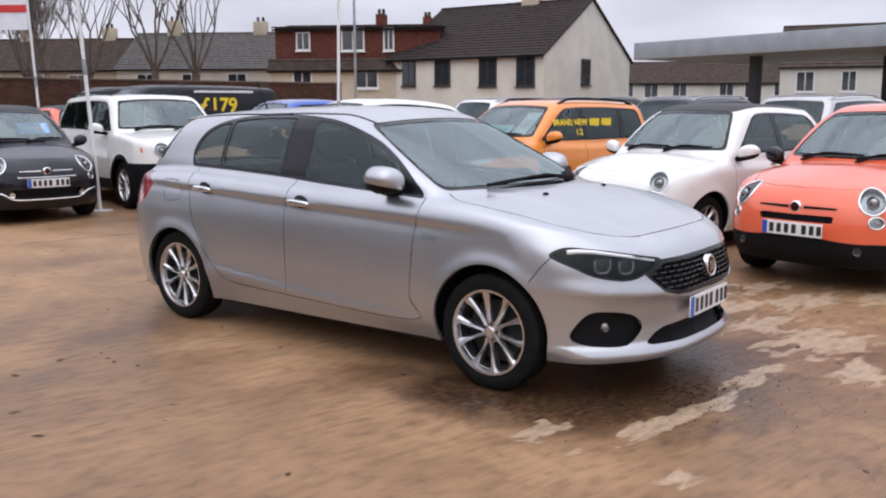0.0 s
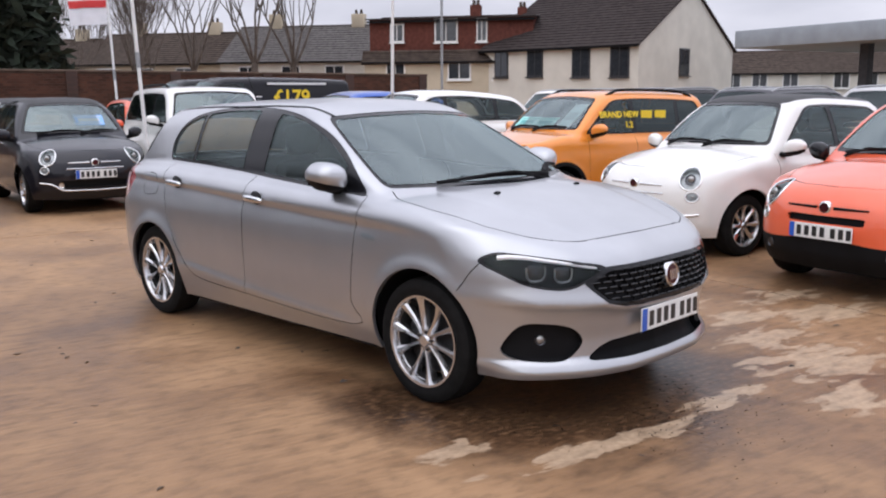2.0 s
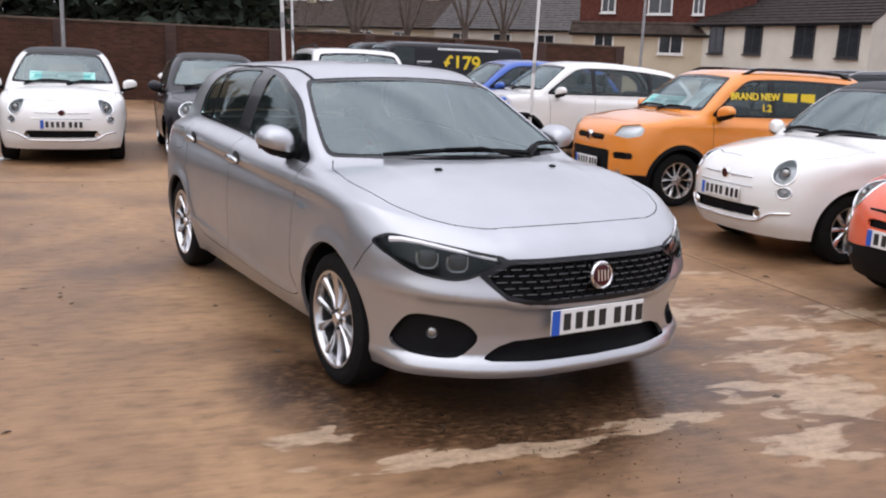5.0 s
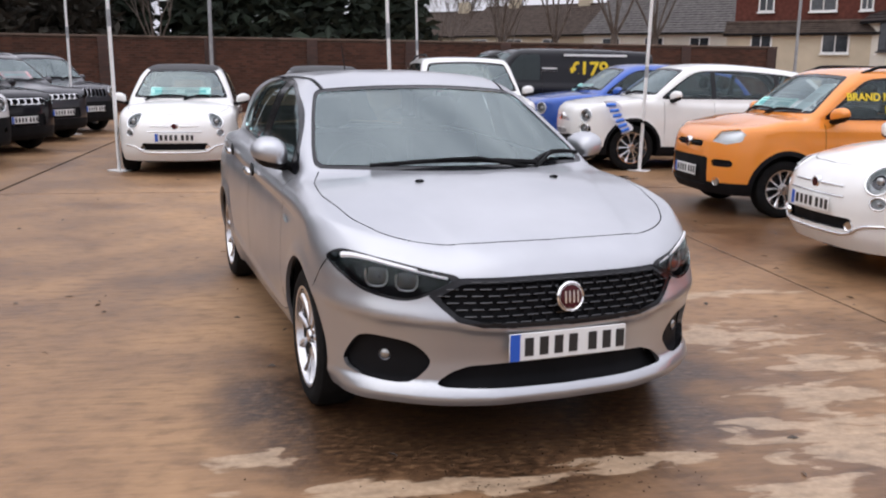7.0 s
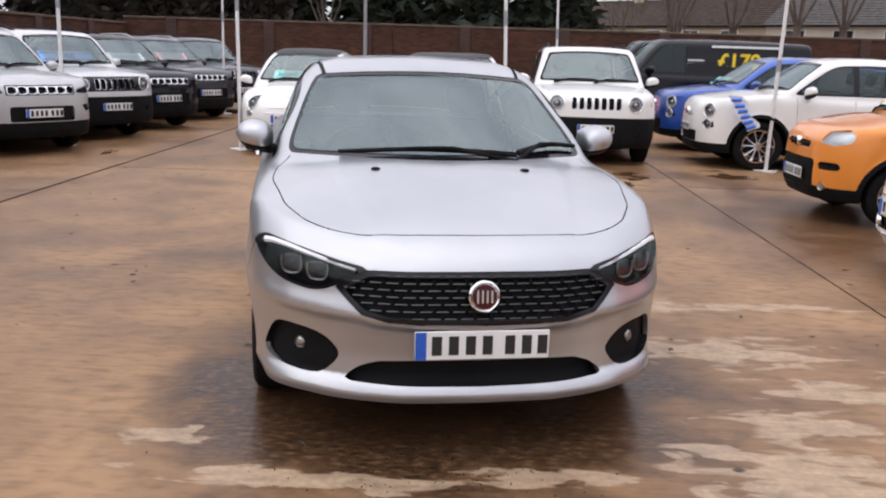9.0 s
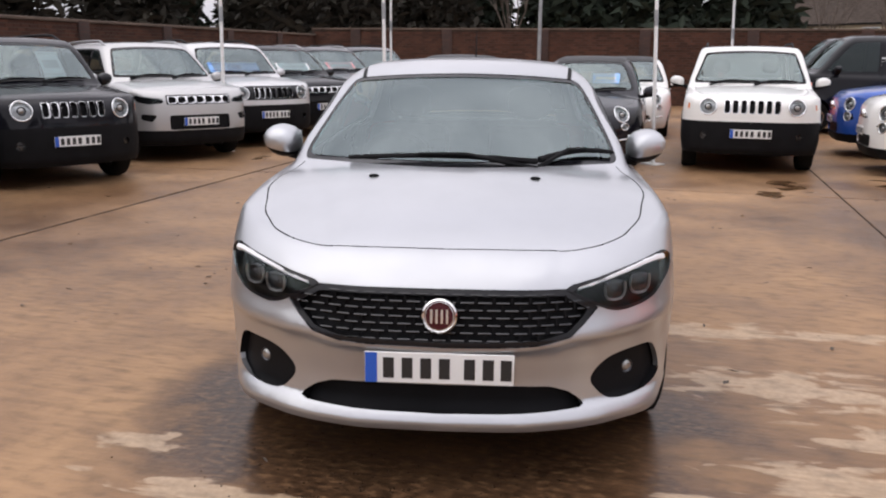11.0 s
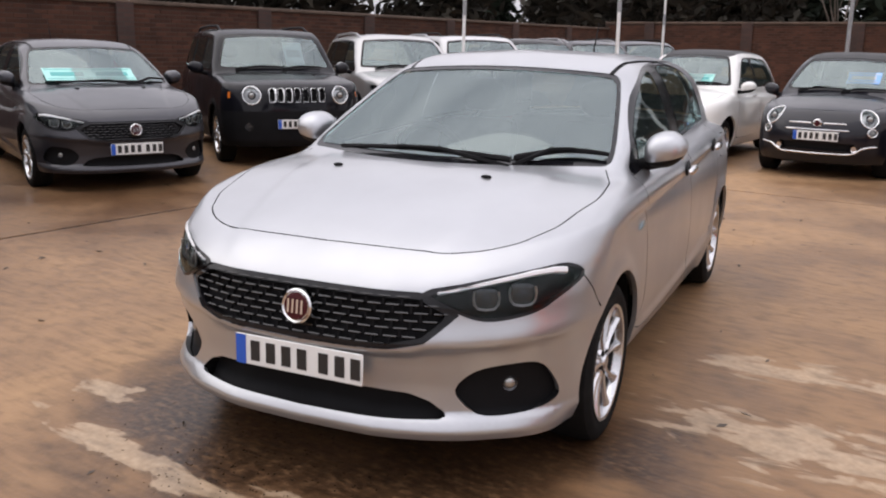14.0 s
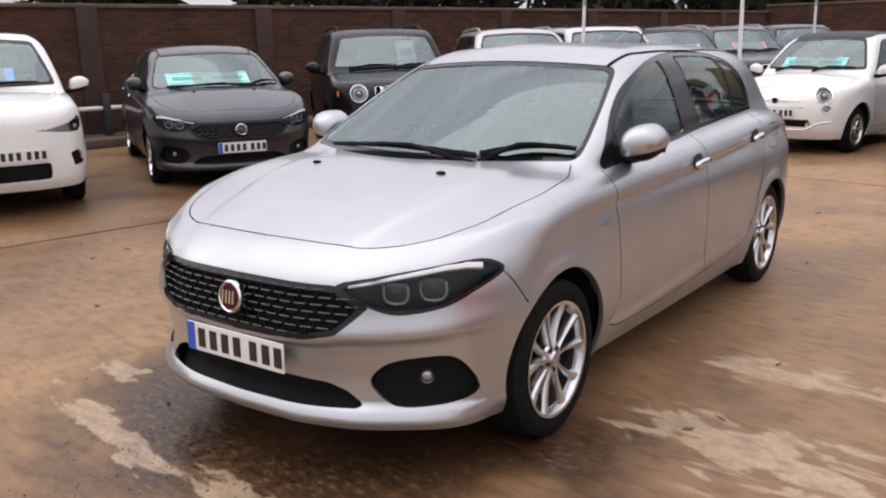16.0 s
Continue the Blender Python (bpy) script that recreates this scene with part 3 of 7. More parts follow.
def trail(points, half):
    """A band of that half width along an open line in the plane."""
    p = np.array(points, float)

    def f(u, w):
        d = np.full(np.broadcast(u, w).shape, 1e9)
        for a, b in zip(p, p[1:]):
            e = b - a
            k = np.clip(((u - a[0]) * e[0] + (w - a[1]) * e[1]) / (e @ e), 0, 1)
            d = np.minimum(d, np.hypot(u - a[0] - e[0] * k, w - a[1] - e[1] * k))
        return d - half
    return f


def trail_side(points):
    """Distance to an open line in the plane, positive on one side of it."""
    p = np.array(points, float)

    def f(u, w):
        d = np.full(np.broadcast(u, w).shape, 1e9)
        s = np.ones(d.shape)
        for a, b in zip(p, p[1:]):
            e = b - a
            wx, wy = u - a[0], w - a[1]
            k = np.clip((wx * e[0] + wy * e[1]) / (e @ e), 0, 1)
            q = np.hypot(wx - e[0] * k, wy - e[1] * k)
            near = q < d
            d = np.where(near, q, d)
            s = np.where(near, np.sign(e[0] * wy - e[1] * wx), s)
        return s * d
    return f


def rounded(f, r):
    return lambda u, w: f(u, w) - r


def circle(cu, cw, r):
    return lambda u, w: np.hypot(u - cu, w - cw) - r


def seen_from(az, f, x_min=-9.0, x_max=9.0, a_min=0.0, z_max=9.0, z_min=-1.0, signed=False):
    """An outline on the shell as it is seen from az degrees off the nose: 0 the front, 90 the side, 'top' from above."""
    def g(x, y, z):
        a = np.abs(y)
        if az == "top":
            v = f(x, a)
        elif az == 90:
            v = f(x, z)
        else:
            k = radians(az)
            v = f((y if signed else a) * math.cos(k) - x * math.sin(k), z)
        bad = (x < x_min) | (x > x_max) | (a < a_min) | (z > z_max) | (z < z_min)
        return np.where(bad, np.maximum(np.abs(v), 0.01), v)
    return g


def mesh_of(name, P, T):
    """A smooth mesh of triangles."""
    me = bpy.data.meshes.new(name)
    me.vertices.add(len(P))
    me.vertices.foreach_set("co", np.ascontiguousarray(P, np.float32).ravel())
    me.loops.add(3 * len(T))
    me.loops.foreach_set("vertex_index", np.ascontiguousarray(T, np.int32).ravel())
    me.polygons.add(len(T))
    me.polygons.foreach_set("loop_start", np.arange(0, 3 * len(T), 3, dtype=np.int32))
    me.polygons.foreach_set("use_smooth", np.ones(len(T), bool))
    return me


def piece(name, V, N, T, sel, materials, depth=0.0, parent=None, label="", rim=0.0, lift=0.0):
    """The selected triangles as an object: sunk by depth with walls up to the old surface, or with its edge turned in by rim."""
    t = T[sel]
    if len(t) == 0:
        return None
    used, inv = np.unique(t, return_inverse=True)
    t = inv.reshape(-1, 3)
    P, n = V[used], N[used]
    verts, norms, faces = [P - n * (depth - lift)], [n], [t]
    wall = max(depth, rim)
    mat_index = [np.zeros(len(t), int)]
    if wall > 0:
        e = np.concatenate([t[:, [0, 1]], t[:, [1, 2]], t[:, [2, 0]]])
        key = np.sort(e, 1)
        _, first, count = np.unique(key, axis=0, return_index=True, return_counts=True)
        b = e[first[count == 1]]
        k = len(P)
        low = P - n * wall
        m = len(b)
        va, vb = P[b[:, 0]], P[b[:, 1]]
        wa, wb = low[b[:, 0]], low[b[:, 1]]
        fn = np.cross(vb - va, wa - va)
        fn /= np.maximum(np.linalg.norm(fn, axis=1), 1e-9)[:, None]
        if depth > 0:
            fn = -fn
        verts += [va, vb, wb, wa]
        norms += [fn] * 4
        o = k + np.arange(m)
        q1 = np.stack([o, o + m, o + 2 * m], 1)
        q2 = np.stack([o, o + 2 * m, o + 3 * m], 1)
        if depth > 0:
            q1, q2 = q1[:, ::-1], q2[:, ::-1]
        faces += [q1, q2]
        mat_index += [np.full(2 * m, 1 if isinstance(materials, (list, tuple)) and len(materials) > 1 else 0)]
    P, n, t = np.concatenate(verts), np.concatenate(norms), np.concatenate(faces)
    me = mesh_of(name, P, t)
    me.polygons.foreach_set("material_index", np.concatenate(mat_index).astype(np.int32))
    me.update(calc_edges=True)
    att = me.attributes.new("custom_normal", "FLOAT_VECTOR", "POINT")
    att.data.foreach_set("vector", n.astype(np.float32).ravel())
    return part(name, me, materials, parent, label)

# ---- cars ----
def probe(f, p, d, far=3.0):
    """Where a line from p along d first meets the shell."""
    p, d = np.array(p, float), np.array(d, float)
    ts = np.linspace(0, far, 500)
    q = p + ts[:, None] * d
    v = f(*q.T)
    i = int(np.argmax(v < 0))
    if i == 0:
        return Vector(p)
    k = v[i - 1] / (v[i - 1] - v[i])
    return Vector(q[i - 1] + (q[i] - q[i - 1]) * k)


def body_field(s):
    """The closed outer form of a car: nose at +x, front axle at x = 0."""
    def f(x, y, z):
        a = np.sqrt(y * y + 1e-6)
        w = s["side"](z) * s["plan"](x)
        if "crease" in s:
            zc = s["crease"](x)
            on = 1 / (1 + np.exp(-np.clip((x - s["crease_ends"][0]) / 0.12, -30, 30))) / (1 + np.exp(np.clip((x - s["crease_ends"][1]) / 0.12, -30, 30)))
            w = w - s["crease_depth"] * on / (1 + np.exp(np.clip((z - zc) / 0.008, -30, 30))) * np.exp(-np.maximum(zc - z, 0) / 0.16)
        if "low_crease" in s:
            on = 1 / (1 + np.exp(-np.clip((x + 2.25) / 0.05, -30, 30))) / (1 + np.exp(np.clip((x + 0.45) / 0.05, -30, 30)))
            dl = z - s["low_crease"](x)
            w = w + 0.014 * on * np.exp(-(dl / np.where(dl > 0, 0.03, 0.07)) ** 2)
        for cx in s["axles"]:
            d = np.sqrt((x - cx) ** 2 + (z - s["wheel_r"]) ** 2)
            w = w + s["flare"] * np.exp(-((d - s["arch_r"]) / 0.055) ** 2)
        side = a - w
        deck = s["deck"](x) - s["crown"] * (a / 0.8) ** 2
        if "dome" in s:
            deck = deck + s["dome_h"] / (1 + np.exp(np.clip((a - s["dome"](x)) / 0.012, -30, 30)))
        top = (z - deck) * 0.95
        front = x - (s["nose"](z) - s["bow"](a))
        if "lip" in s:
            dz = z - s["lip_z"](a)
            front = front - s["lip"] * np.exp(-(dz / np.where(dz > 0, 0.055, 0.024)) ** 2)
        rear = (s["tail"](z) + s["rbow"](a)) - x
        low = smax(smax(side, top, s["k_side"]), smax(front, rear, 0.05), s["k_front"])
        low = smax(low, s["floor"] - 0.06 - z, 0.03)
        gs = (a - s["gside"](z) * s["gplan"](x)) * 0.93
        roof = z - (s["roof"](x) - s["roof_crown"] * (a / 0.6) ** 2)
        scr = (x - (s["screen"](z) - s["screen_bow"] * (a / 0.7) ** 2)) * 0.5
        hat = (s["hatch"](z) + s["hatch_bow"] * (a / 0.6) ** 2 - x) * 0.85
        g = smax(smax(gs, roof, s["k_roof"]), smax(scr, hat, 0.03), 0.05)
        g = smax(g, 0.7 - z, 0.05)
        return smin(low, g, s["k_belt"])
    return f


def family(fo, ro, wb, width, height, nose_h, cowl_h, cowl_x, top_x, rear_x, belt, wheel_r=0.32, square=0.0, tuck=0.1, **over):
    """Forms of an ordinary car from its main sizes."""
    height += 0.035
    hw, end = width / 2, -wb - ro
    b = 1 - 0.45 * square
    s = dict(
        fo=fo, ro=ro, wb=wb, axles=(0.0, -wb), hw=hw, height=height, cowl_x=cowl_x, cowl_h=cowl_h, belt_h=belt, wheel_r=wheel_r, arch_r=wheel_r + 0.055, flare=0.014, floor=0.21,
        side=curve([(0.15, hw * 0.9), (0.3, hw * 0.965), (0.5, hw * 0.995), (0.7, hw), (0.9, hw * 0.985), (belt, hw * 0.955), (belt + 0.2, hw * 0.9)]),
        plan=curve([(end, 0.9 + 0.06 * square), (-wb - 0.1, 0.985), (-wb / 2, 1.0), (0.1, 0.985), (fo, 0.95 + 0.03 * square)]),
        deck=curve([(end, belt), (cowl_x - 1.2, belt + 0.02), (cowl_x, cowl_h), (fo - 0.45, nose_h + 0.6 * (cowl_h - nose_h)), (fo - 0.2, nose_h + 0.25 * (cowl_h - nose_h)), (fo, nose_h - 0.06)]),
        crown=0.05 - 0.02 * square,
        nose=curve([(0.15, fo - 0.12), (0.35, fo - 0.01), (0.5, fo), (nose_h - 0.1, fo - 0.025), (nose_h + 0.1, fo - 0.1)]),
        bow=curve([(0, 0), (hw * 0.4, 0.02 * b), (hw * 0.65, 0.1 * b), (hw * 0.82, 0.22 * b), (hw * 0.95, 0.45 * b), (hw * 1.02, 0.62 * b)]),
        tail=curve([(0.2, end + 0.08), (0.5, end), (0.8, end + 0.01), (belt, end + 0.06)]),
        rbow=curve([(0, 0), (hw * 0.6, 0.05), (hw * 0.9, 0.22), (hw, 0.4)]),
        gside=curve([(belt - 0.2, hw * 0.95), (belt, hw * 0.92), (belt + (height - belt) * 0.6, hw * (0.86 - tuck * 0.6)), (height - 0.05, hw * (0.8 - tuck)), (height, hw * (0.77 - tuck))]),
        gplan=curve([(end, 0.9), (-wb, 0.97), (-wb / 2, 1.0), (0, 0.99)]),
        roof=curve([(end, height - 0.12), (rear_x, height - 0.05), (-wb / 2 - 0.2, height), (top_x - 0.25, height - 0.015), (top_x, height - 0.06)]),
        roof_crown=0.03, screen_bow=0.2 - 0.08 * square, hatch_bow=0.06,
        screen=curve([(cowl_h - 0.05, cowl_x + 0.06), (cowl_h, cowl_x), (height - 0.07, top_x), (height, top_x - 0.14)]),
        hatch=curve([(belt - 0.1, end + 0.05), (belt, end + 0.07), (height - 0.15, rear_x), (height, rear_x + 0.1)]),
        k_side=0.1 - 0.03 * square, k_front=0.12 - 0.05 * square, k_roof=0.12, k_belt=0.03,
        lining=0.03, grid=0.034, screen_in=(0.06, 0.1), spokes=5, rim_material=None, seats=True,
    )
    s.update(over)
    return s


def wheel_meshes(r, width, rim_r, spokes, twin, tone):
    """Tyre, rim and hub, turned about y with the outer face at y = 0 towards +y."""
    h = width
    tyre = lathe([(rim_r + 0.004, -h + 0.02), (rim_r + 0.02, -h), (r - 0.03, -h), (r - 0.008, -h + 0.02), (r, -h + 0.05), (r, -0.05), (r - 0.008, -0.02), (r - 0.035, -0.004), (rim_r + 0.03, -0.004), (rim_r + 0.006, -0.014), (rim_r - 0.004, -0.03)], 56)
    barrel = lathe([(rim_r - 0.004, -h + 0.03), (rim_r - 0.03, -h + 0.06), (rim_r - 0.03, -0.06), (rim_r - 0.02, -0.042)], 56)
    rim = lathe([(rim_r - 0.018, -0.045), (rim_r - 0.004, -0.03), (rim_r + 0.006, -0.012), (rim_r + 0.006, -0.006), (rim_r - 0.006, -0.008), (rim_r - 0.012, -0.02), (rim_r - 0.016, -0.04)], 56)
    n = 2 if twin else 1
    for i in range(spokes):
        for j in range(n):
            turn = (1 if j else -1) * (n - 1)
            ang = 2 * math.pi * i / spokes + math.pi / 2
            r0, r1 = 0.04, rim_r - 0.004
            w = (0.013, 0.013, 0.017, 0.03) if twin else (0.024, 0.022, 0.026, 0.034)
            rows_ = []
            for k, a, ww, yy in ((0.0, 0.22, w[0], -0.026), (0.35, 0.25, w[1], -0.03), (0.7, 0.285, w[2], -0.024), (1.0, 0.31, w[3], -0.012)):
                rr, aa = r0 + (r1 - r0) * k, ang + turn * a
                c, sn = math.cos(aa), math.sin(aa)
                rows_.append([rim.verts.new((rr * c - e * ww * sn, yy + dy, rr * sn + e * ww * c)) for e, dy in ((-1.0, -0.05), (-0.9, -0.012), (-0.45, 0.0), (0.45, -0.004), (0.9, -0.014), (1.0, -0.05))])
            for A, B in zip(rows_, rows_[1:]):
                for q in range(5):
                    rim.faces.new((A[q], A[q + 1], B[q + 1], B[q]))
    hub = lathe([(0.0001, -0.018), (0.026, -0.018), (0.03, -0.022), (0.034, -0.03), (0.058, -0.033), (0.064, -0.045), (0.06, -0.07), (0.0001, -0.07)], 30)
    nut = bmesh.new()
    bmesh.ops.create_cone(nut, cap_ends=True, segments=6, radius1=0.0085, radius2=0.0075, depth=0.014, matrix=Matrix.Rotation(radians(-90), 4, "X"))
    disc = lathe([(0.0001, -0.085), (rim_r * 0.74, -0.085), (rim_r * 0.74, -0.1), (0.0001, -0.1)], 32)
    bmesh.ops.recalc_face_normals(rim, faces=rim.faces[:])
    smooth(rim, 30)
    out = []
    for nm, bm, mt in (("tyre", tyre, RUBBER), ("rim", rim, tone), ("hub_cap", hub, tone), ("wheel", disc, DARK_ALLOY), ("barrel", barrel, BARREL), ("wheel_nut", nut, DARK_ALLOY)):
        me = bpy.data.meshes.new(nm)
        bm.to_mesh(me)
        bm.free()
        me.materials.append(mt)
        out.append(me)
    return out


def put_wheels(root, s):
    tone = s["rim_material"] or ALLOY
    tyre, rim, hub, disc, barrel, nut = wheel_meshes(s["wheel_r"], 0.205, s["wheel_r"] * s.get("rim_ratio", 0.66), s["spokes"], s.get("twin", True), tone)
    for x in s["axles"]:
        for side in (1, -1):
            dz = s.get("sit", 0.0) * (-1 if x == s["axles"][0] else 1)
            w = part("wheel", disc, None, root, m=pose(x, side * s.get("wheel_y", s["hw"] - 0.035), s["wheel_r"] + dz, 0, 0 if side > 0 else 25, 0 if side > 0 else 180))
            part("tyre", tyre, None, w)
            part("rim", rim, None, w)
            part("hub_cap", hub, None, w)
            part("barrel", barrel, None, w)
            for i in range(5 if s.get("nuts") else 0):
                a = 2 * math.pi * (i + 0.5) / 5 + math.pi / 2
                part("wheel_nut", nut, None, w, m=pose(0.045 * math.cos(a), -0.029, 0.045 * math.sin(a)))


def number_plate(root, x, z, tilt=0, y=0.0, turn=0.0):
    p = part("number_plate", box(-0.004, 0.004, -0.26, 0.26, -0.056, 0.056, 0.003, 1), PLATE, root, "white plate with dark bars and a blue band", pose(x, y, z, 0, tilt, turn))
    part("blue_band", box(0.0045, 0.0065, -0.258, -0.216, -0.054, 0.054), PLATE_BLUE, p)
    for c in (-0.176, -0.111, -0.046, 0.019, 0.106, 0.171, 0.233):
        part("dark_bar", box(0.0045, 0.0065, c - 0.019, c + 0.019, -0.037, 0.037), INK, p)
    return p


def seat_pair(root, s):
    """Two front seats, a rear bench, a dashboard and a wheel, dark behind the glass."""
    cx, ch = s["cowl_x"], s["cowl_h"]
    sx = cx - 1.05
    for y in (0.36, -0.36):
        bm = box(-0.25, 0.27, -0.25, 0.25, 0.42, 0.58, 0.05, 2)
        q = box(-0.07, 0.07, -0.24, 0.24, 0.0, 0.62, 0.06, 2)
        part("seat", bm, SEAT, root, m=pose(sx, y, 0, 0, 0, 0))
        part("seat_back", q, SEAT, root, m=pose(sx - 0.24, y, 0.52, 0, -16, 0))
        part("head_rest", ball(0.055, 0.13, 0.1, power=0.7), SEAT, root, m=pose(sx - 0.45, y, 1.22 * s["height"] / 1.5, 0, -12, 0))
    part("rear_bench", box(-0.09, 0.09, -0.62, 0.62, 0.45, 1.08 * s["height"] / 1.5, 0.07, 2), SEAT, root, m=pose(-s["wb"] + 0.12, 0, 0, 0, -14, 0))
    part("dashboard", box(cx - 0.72, cx - 0.12, -0.68, 0.68, ch - 0.34, ch - 0.05, 0.09, 3), CABIN, root)
    bm = bmesh.new()
    for i in range(28):
        a0 = 2 * math.pi * i / 28
        add_box(bm, (0.03, 0.045, 0.03), Matrix.Rotation(a0, 4, "X") @ Matrix.Translation((0, 0, 0.18)))
    add_box(bm, (0.03, 0.32, 0.05), Matrix.Identity(4))
    part("steering_wheel", bm, CABIN, root, m=pose(cx - 0.82, -0.36, ch - 0.08, 0, 24, 0))
    part("cabin_floor", box(-s["wb"] - 0.2, cx + 0.1, -0.66, 0.66, 0.3, 0.34), CABIN, root)


def build_car(name, s, colour, label, category="car"):
    """A car from its forms: the shell is meshed, cut along its outlines, and every piece becomes a part."""
    f = body_field(s)
    hw = s["hw"] + 0.08
    V, T = shell(f, (-s["wb"] - s["ro"] - 0.12, -hw - 0.001, s["floor"] - 0.12), (s["fo"] + 0.1, hw, s["height"] + 0.08), s["grid"])
    lab = np.zeros(len(T), int)
    floor = s["floor"]
    fl = s.get("sill", lambda x: floor + 0 * x)
    cuts = [("under", lambda x, y, z: z - fl(x), None)]
    for cx in s["axles"]:
        cuts.append(("arch", seen_from(90, circle(cx, s["wheel_r"], s["arch_r"]), a_min=0.3, z_max=s["belt_h"]), None))
    for row in s["features"]:
        if "pre" in row:
            cuts.append((None, row["pre"], None))
        cuts.append((row["name"], row["fn"], row.get("within")))
    ids = {}
    for k, fn, within in cuts:
        if k is None:
            V, T, lab = cut(V, T, lab, fn, 0, -1)
            continue
        ids.setdefault(k, len(ids) + 1)
        V, T, lab = cut(V, T, lab, fn, ids[k], 0 if within is None else ids[within])
    V = settle(f, V, 1)
    N = gradient(f, V)
    N /= np.maximum(np.linalg.norm(N, axis=1), 1e-9)[:, None]
    root = new(name)
    tagged(root, label, category)
    mid = V[T].mean(1)
    body = piece("body", V, N, T, lab == 0, [colour, colour], parent=root, rim=0.02)
    # inner lining, so that the cabin is dark
    t2 = T[(lab == 0) & (mid[:, 2] > 0.5)][:, ::-1]
    used, inv = np.unique(t2, return_inverse=True)
    me = mesh_of("cabin_lining", V[used] - N[used] * s["lining"], inv.reshape(-1, 3))
    me.update(calc_edges=True)
    part("cabin_lining", me, LINING, root)
    done = set()
    for row in s["features"]:
        if row["name"] in done or row.get("drop"):
            continue
        done.add(row["name"])
        sel = lab == ids[row["name"]]
        mats = [colour if m == "paint" else m for m in row["mats"]]
        sides = [sel & (mid[:, 1] > 0), sel & (mid[:, 1] <= 0)] if row.get("pair") else [sel]
        for k in sides:
            if not k.any():
                continue
            ob = piece(row["name"], V, N, T, k, mats, row.get("depth", 0.0), root, row.get("label", ""), row.get("rim", 0.0), row.get("lift", 0.0))
            if "cover" in row:
                piece("lens", V, N, T, k, [row["cover"]], 0.003, ob)
    # wheel wells and underside
    for cx in s["axles"]:
        for side in (1, -1):
            r = s["arch_r"] + 0.012
            bm = bmesh.new()
            rings = []
            for yy, rr in ((None, r), (0.42, r), (0.42, 0.01)):
                ring = []
                for a in np.linspace(-0.3, math.pi + 0.3, 28):
                    lx, lz = cx + rr * math.cos(a), max(floor + 0.005, s["wheel_r"] + rr * math.sin(a))
                    ly = float(s["side"](np.array(lz)) * s["plan"](np.array(lx))) - 0.03 if yy is None else yy
                    ring.append(bm.verts.new((lx, side * ly, lz)))
                rings.append(ring)
            for a, b in zip(rings, rings[1:]):
                for i in range(27):
                    bm.faces.new((a[i], a[i + 1], b[i + 1], b[i]))
            part("wheel_arch_liner", smooth(bm), TRIM, root)
    part("underside", box(-s["wb"] - s["ro"] + 0.3, s["fo"] - 0.25, -0.42, 0.42, floor - 0.03, floor + 0.02), TRIM, root)
    part("underside", box(-s["wb"] + s["arch_r"], -s["arch_r"], -s["hw"] + 0.1, s["hw"] - 0.1, floor - 0.02, floor + 0.01), TRIM, root)
    put_wheels(root, s)
    if s["seats"]:
        seat_pair(root, s)
    # plate, mirrors, wipers
    if "plate_z" in s:
        py = s.get("plate_y", 0.0)
        p, q = probe(f, (3, py - 0.22, s["plate_z"]), (-1, 0, 0), 5), probe(f, (3, py + 0.22, s["plate_z"]), (-1, 0, 0), 5)
        m0 = probe(f, (3, py, s["plate_z"]), (-1, 0, 0), 5)
        number_plate(root, max((p.x + q.x) / 2, m0.x) + s.get("plate_out", 0.012), s["plate_z"], s.get("plate_tilt", 0), py, math.degrees(math.atan2(p.x - q.x, 0.44)))
    if "mirror" in s:
        mx, mz, my = s["mirror"]
        for side in (1, -1):
            base = probe(f, (mx, side * 1.6, mz - 0.07), (0, -side, 0), 2)
            out = base.y + side * my
            halves = []
            for low in (False, True):
                mr = s.get("mirror_r", (0.07, 0.105, 0.078))
                sh = ball(*mr, u=28, v=18, power=0.8)
                for v in sh.verts:
                    k = v.co.y * side / mr[1]
                    v.co.z *= 1 - 0.42 * max(0, k) ** 2
                    v.co.z += 0.012 * k
                    v.co.x += 0.025 * max(0, -k) - 0.012 * max(0, k)
                    v.co.x = max(v.co.x, -0.4 * mr[0])
                bmesh.ops.bisect_plane(sh, geom=sh.verts[:] + sh.edges[:] + sh.faces[:], plane_co=(0, 0, -0.03), plane_no=(0.1, -side * 0.18, 1), clear_inner=not low, clear_outer=low)
                halves.append(sh)
            mo = part("mirror", halves[0], s.get("mirror_material") or colour, root, m=pose(mx, out, mz, 0, 0, side * 8))
            part("mirror_base", halves[1], TRIM, mo)
            part("mirror_glass", box(-0.4 * mr[0] - 0.003, -0.4 * mr[0] - 0.001, -0.8 * mr[1], 0.8 * mr[1], -0.6 * mr[2], 0.6 * mr[2]), CHROME, mo)
            arm = ball(0.045, my * 0.8, 0.028, power=0.8)
            part("mirror_arm", arm, TRIM, root, m=pose(mx, base.y + side * my * 0.3, mz - 0.07, side * 10, 0, 0))
    for y0, y1, zz in s.get("wipers", ()):
        pts = []
        for k in np.linspace(0, 1, 9):
            y = y0 + (y1 - y0) * k
            z = s["cowl_h"] + zz[0] + (zz[1] - zz[0]) * k + 0.02 * math.sin(math.pi * k)
            p = probe(f, (1.5, y, z), (-1, 0, 0), 4)
            pts.append(p + Vector((0.018, 0, 0.014)))
        wi = part("wiper", tube(pts, 0.014, 6, 0.75), TRIM, root)
        mid_p = pts[3]
        part("wiper_arm", tube([pts[0] - Vector((-0.02, 0, 0.03)), mid_p + Vector((0.02, 0, 0.012)), pts[5] + Vector((0.01, 0, 0.008))], 0.012, 6, 0.6), TRIM, wi)
    return root, f


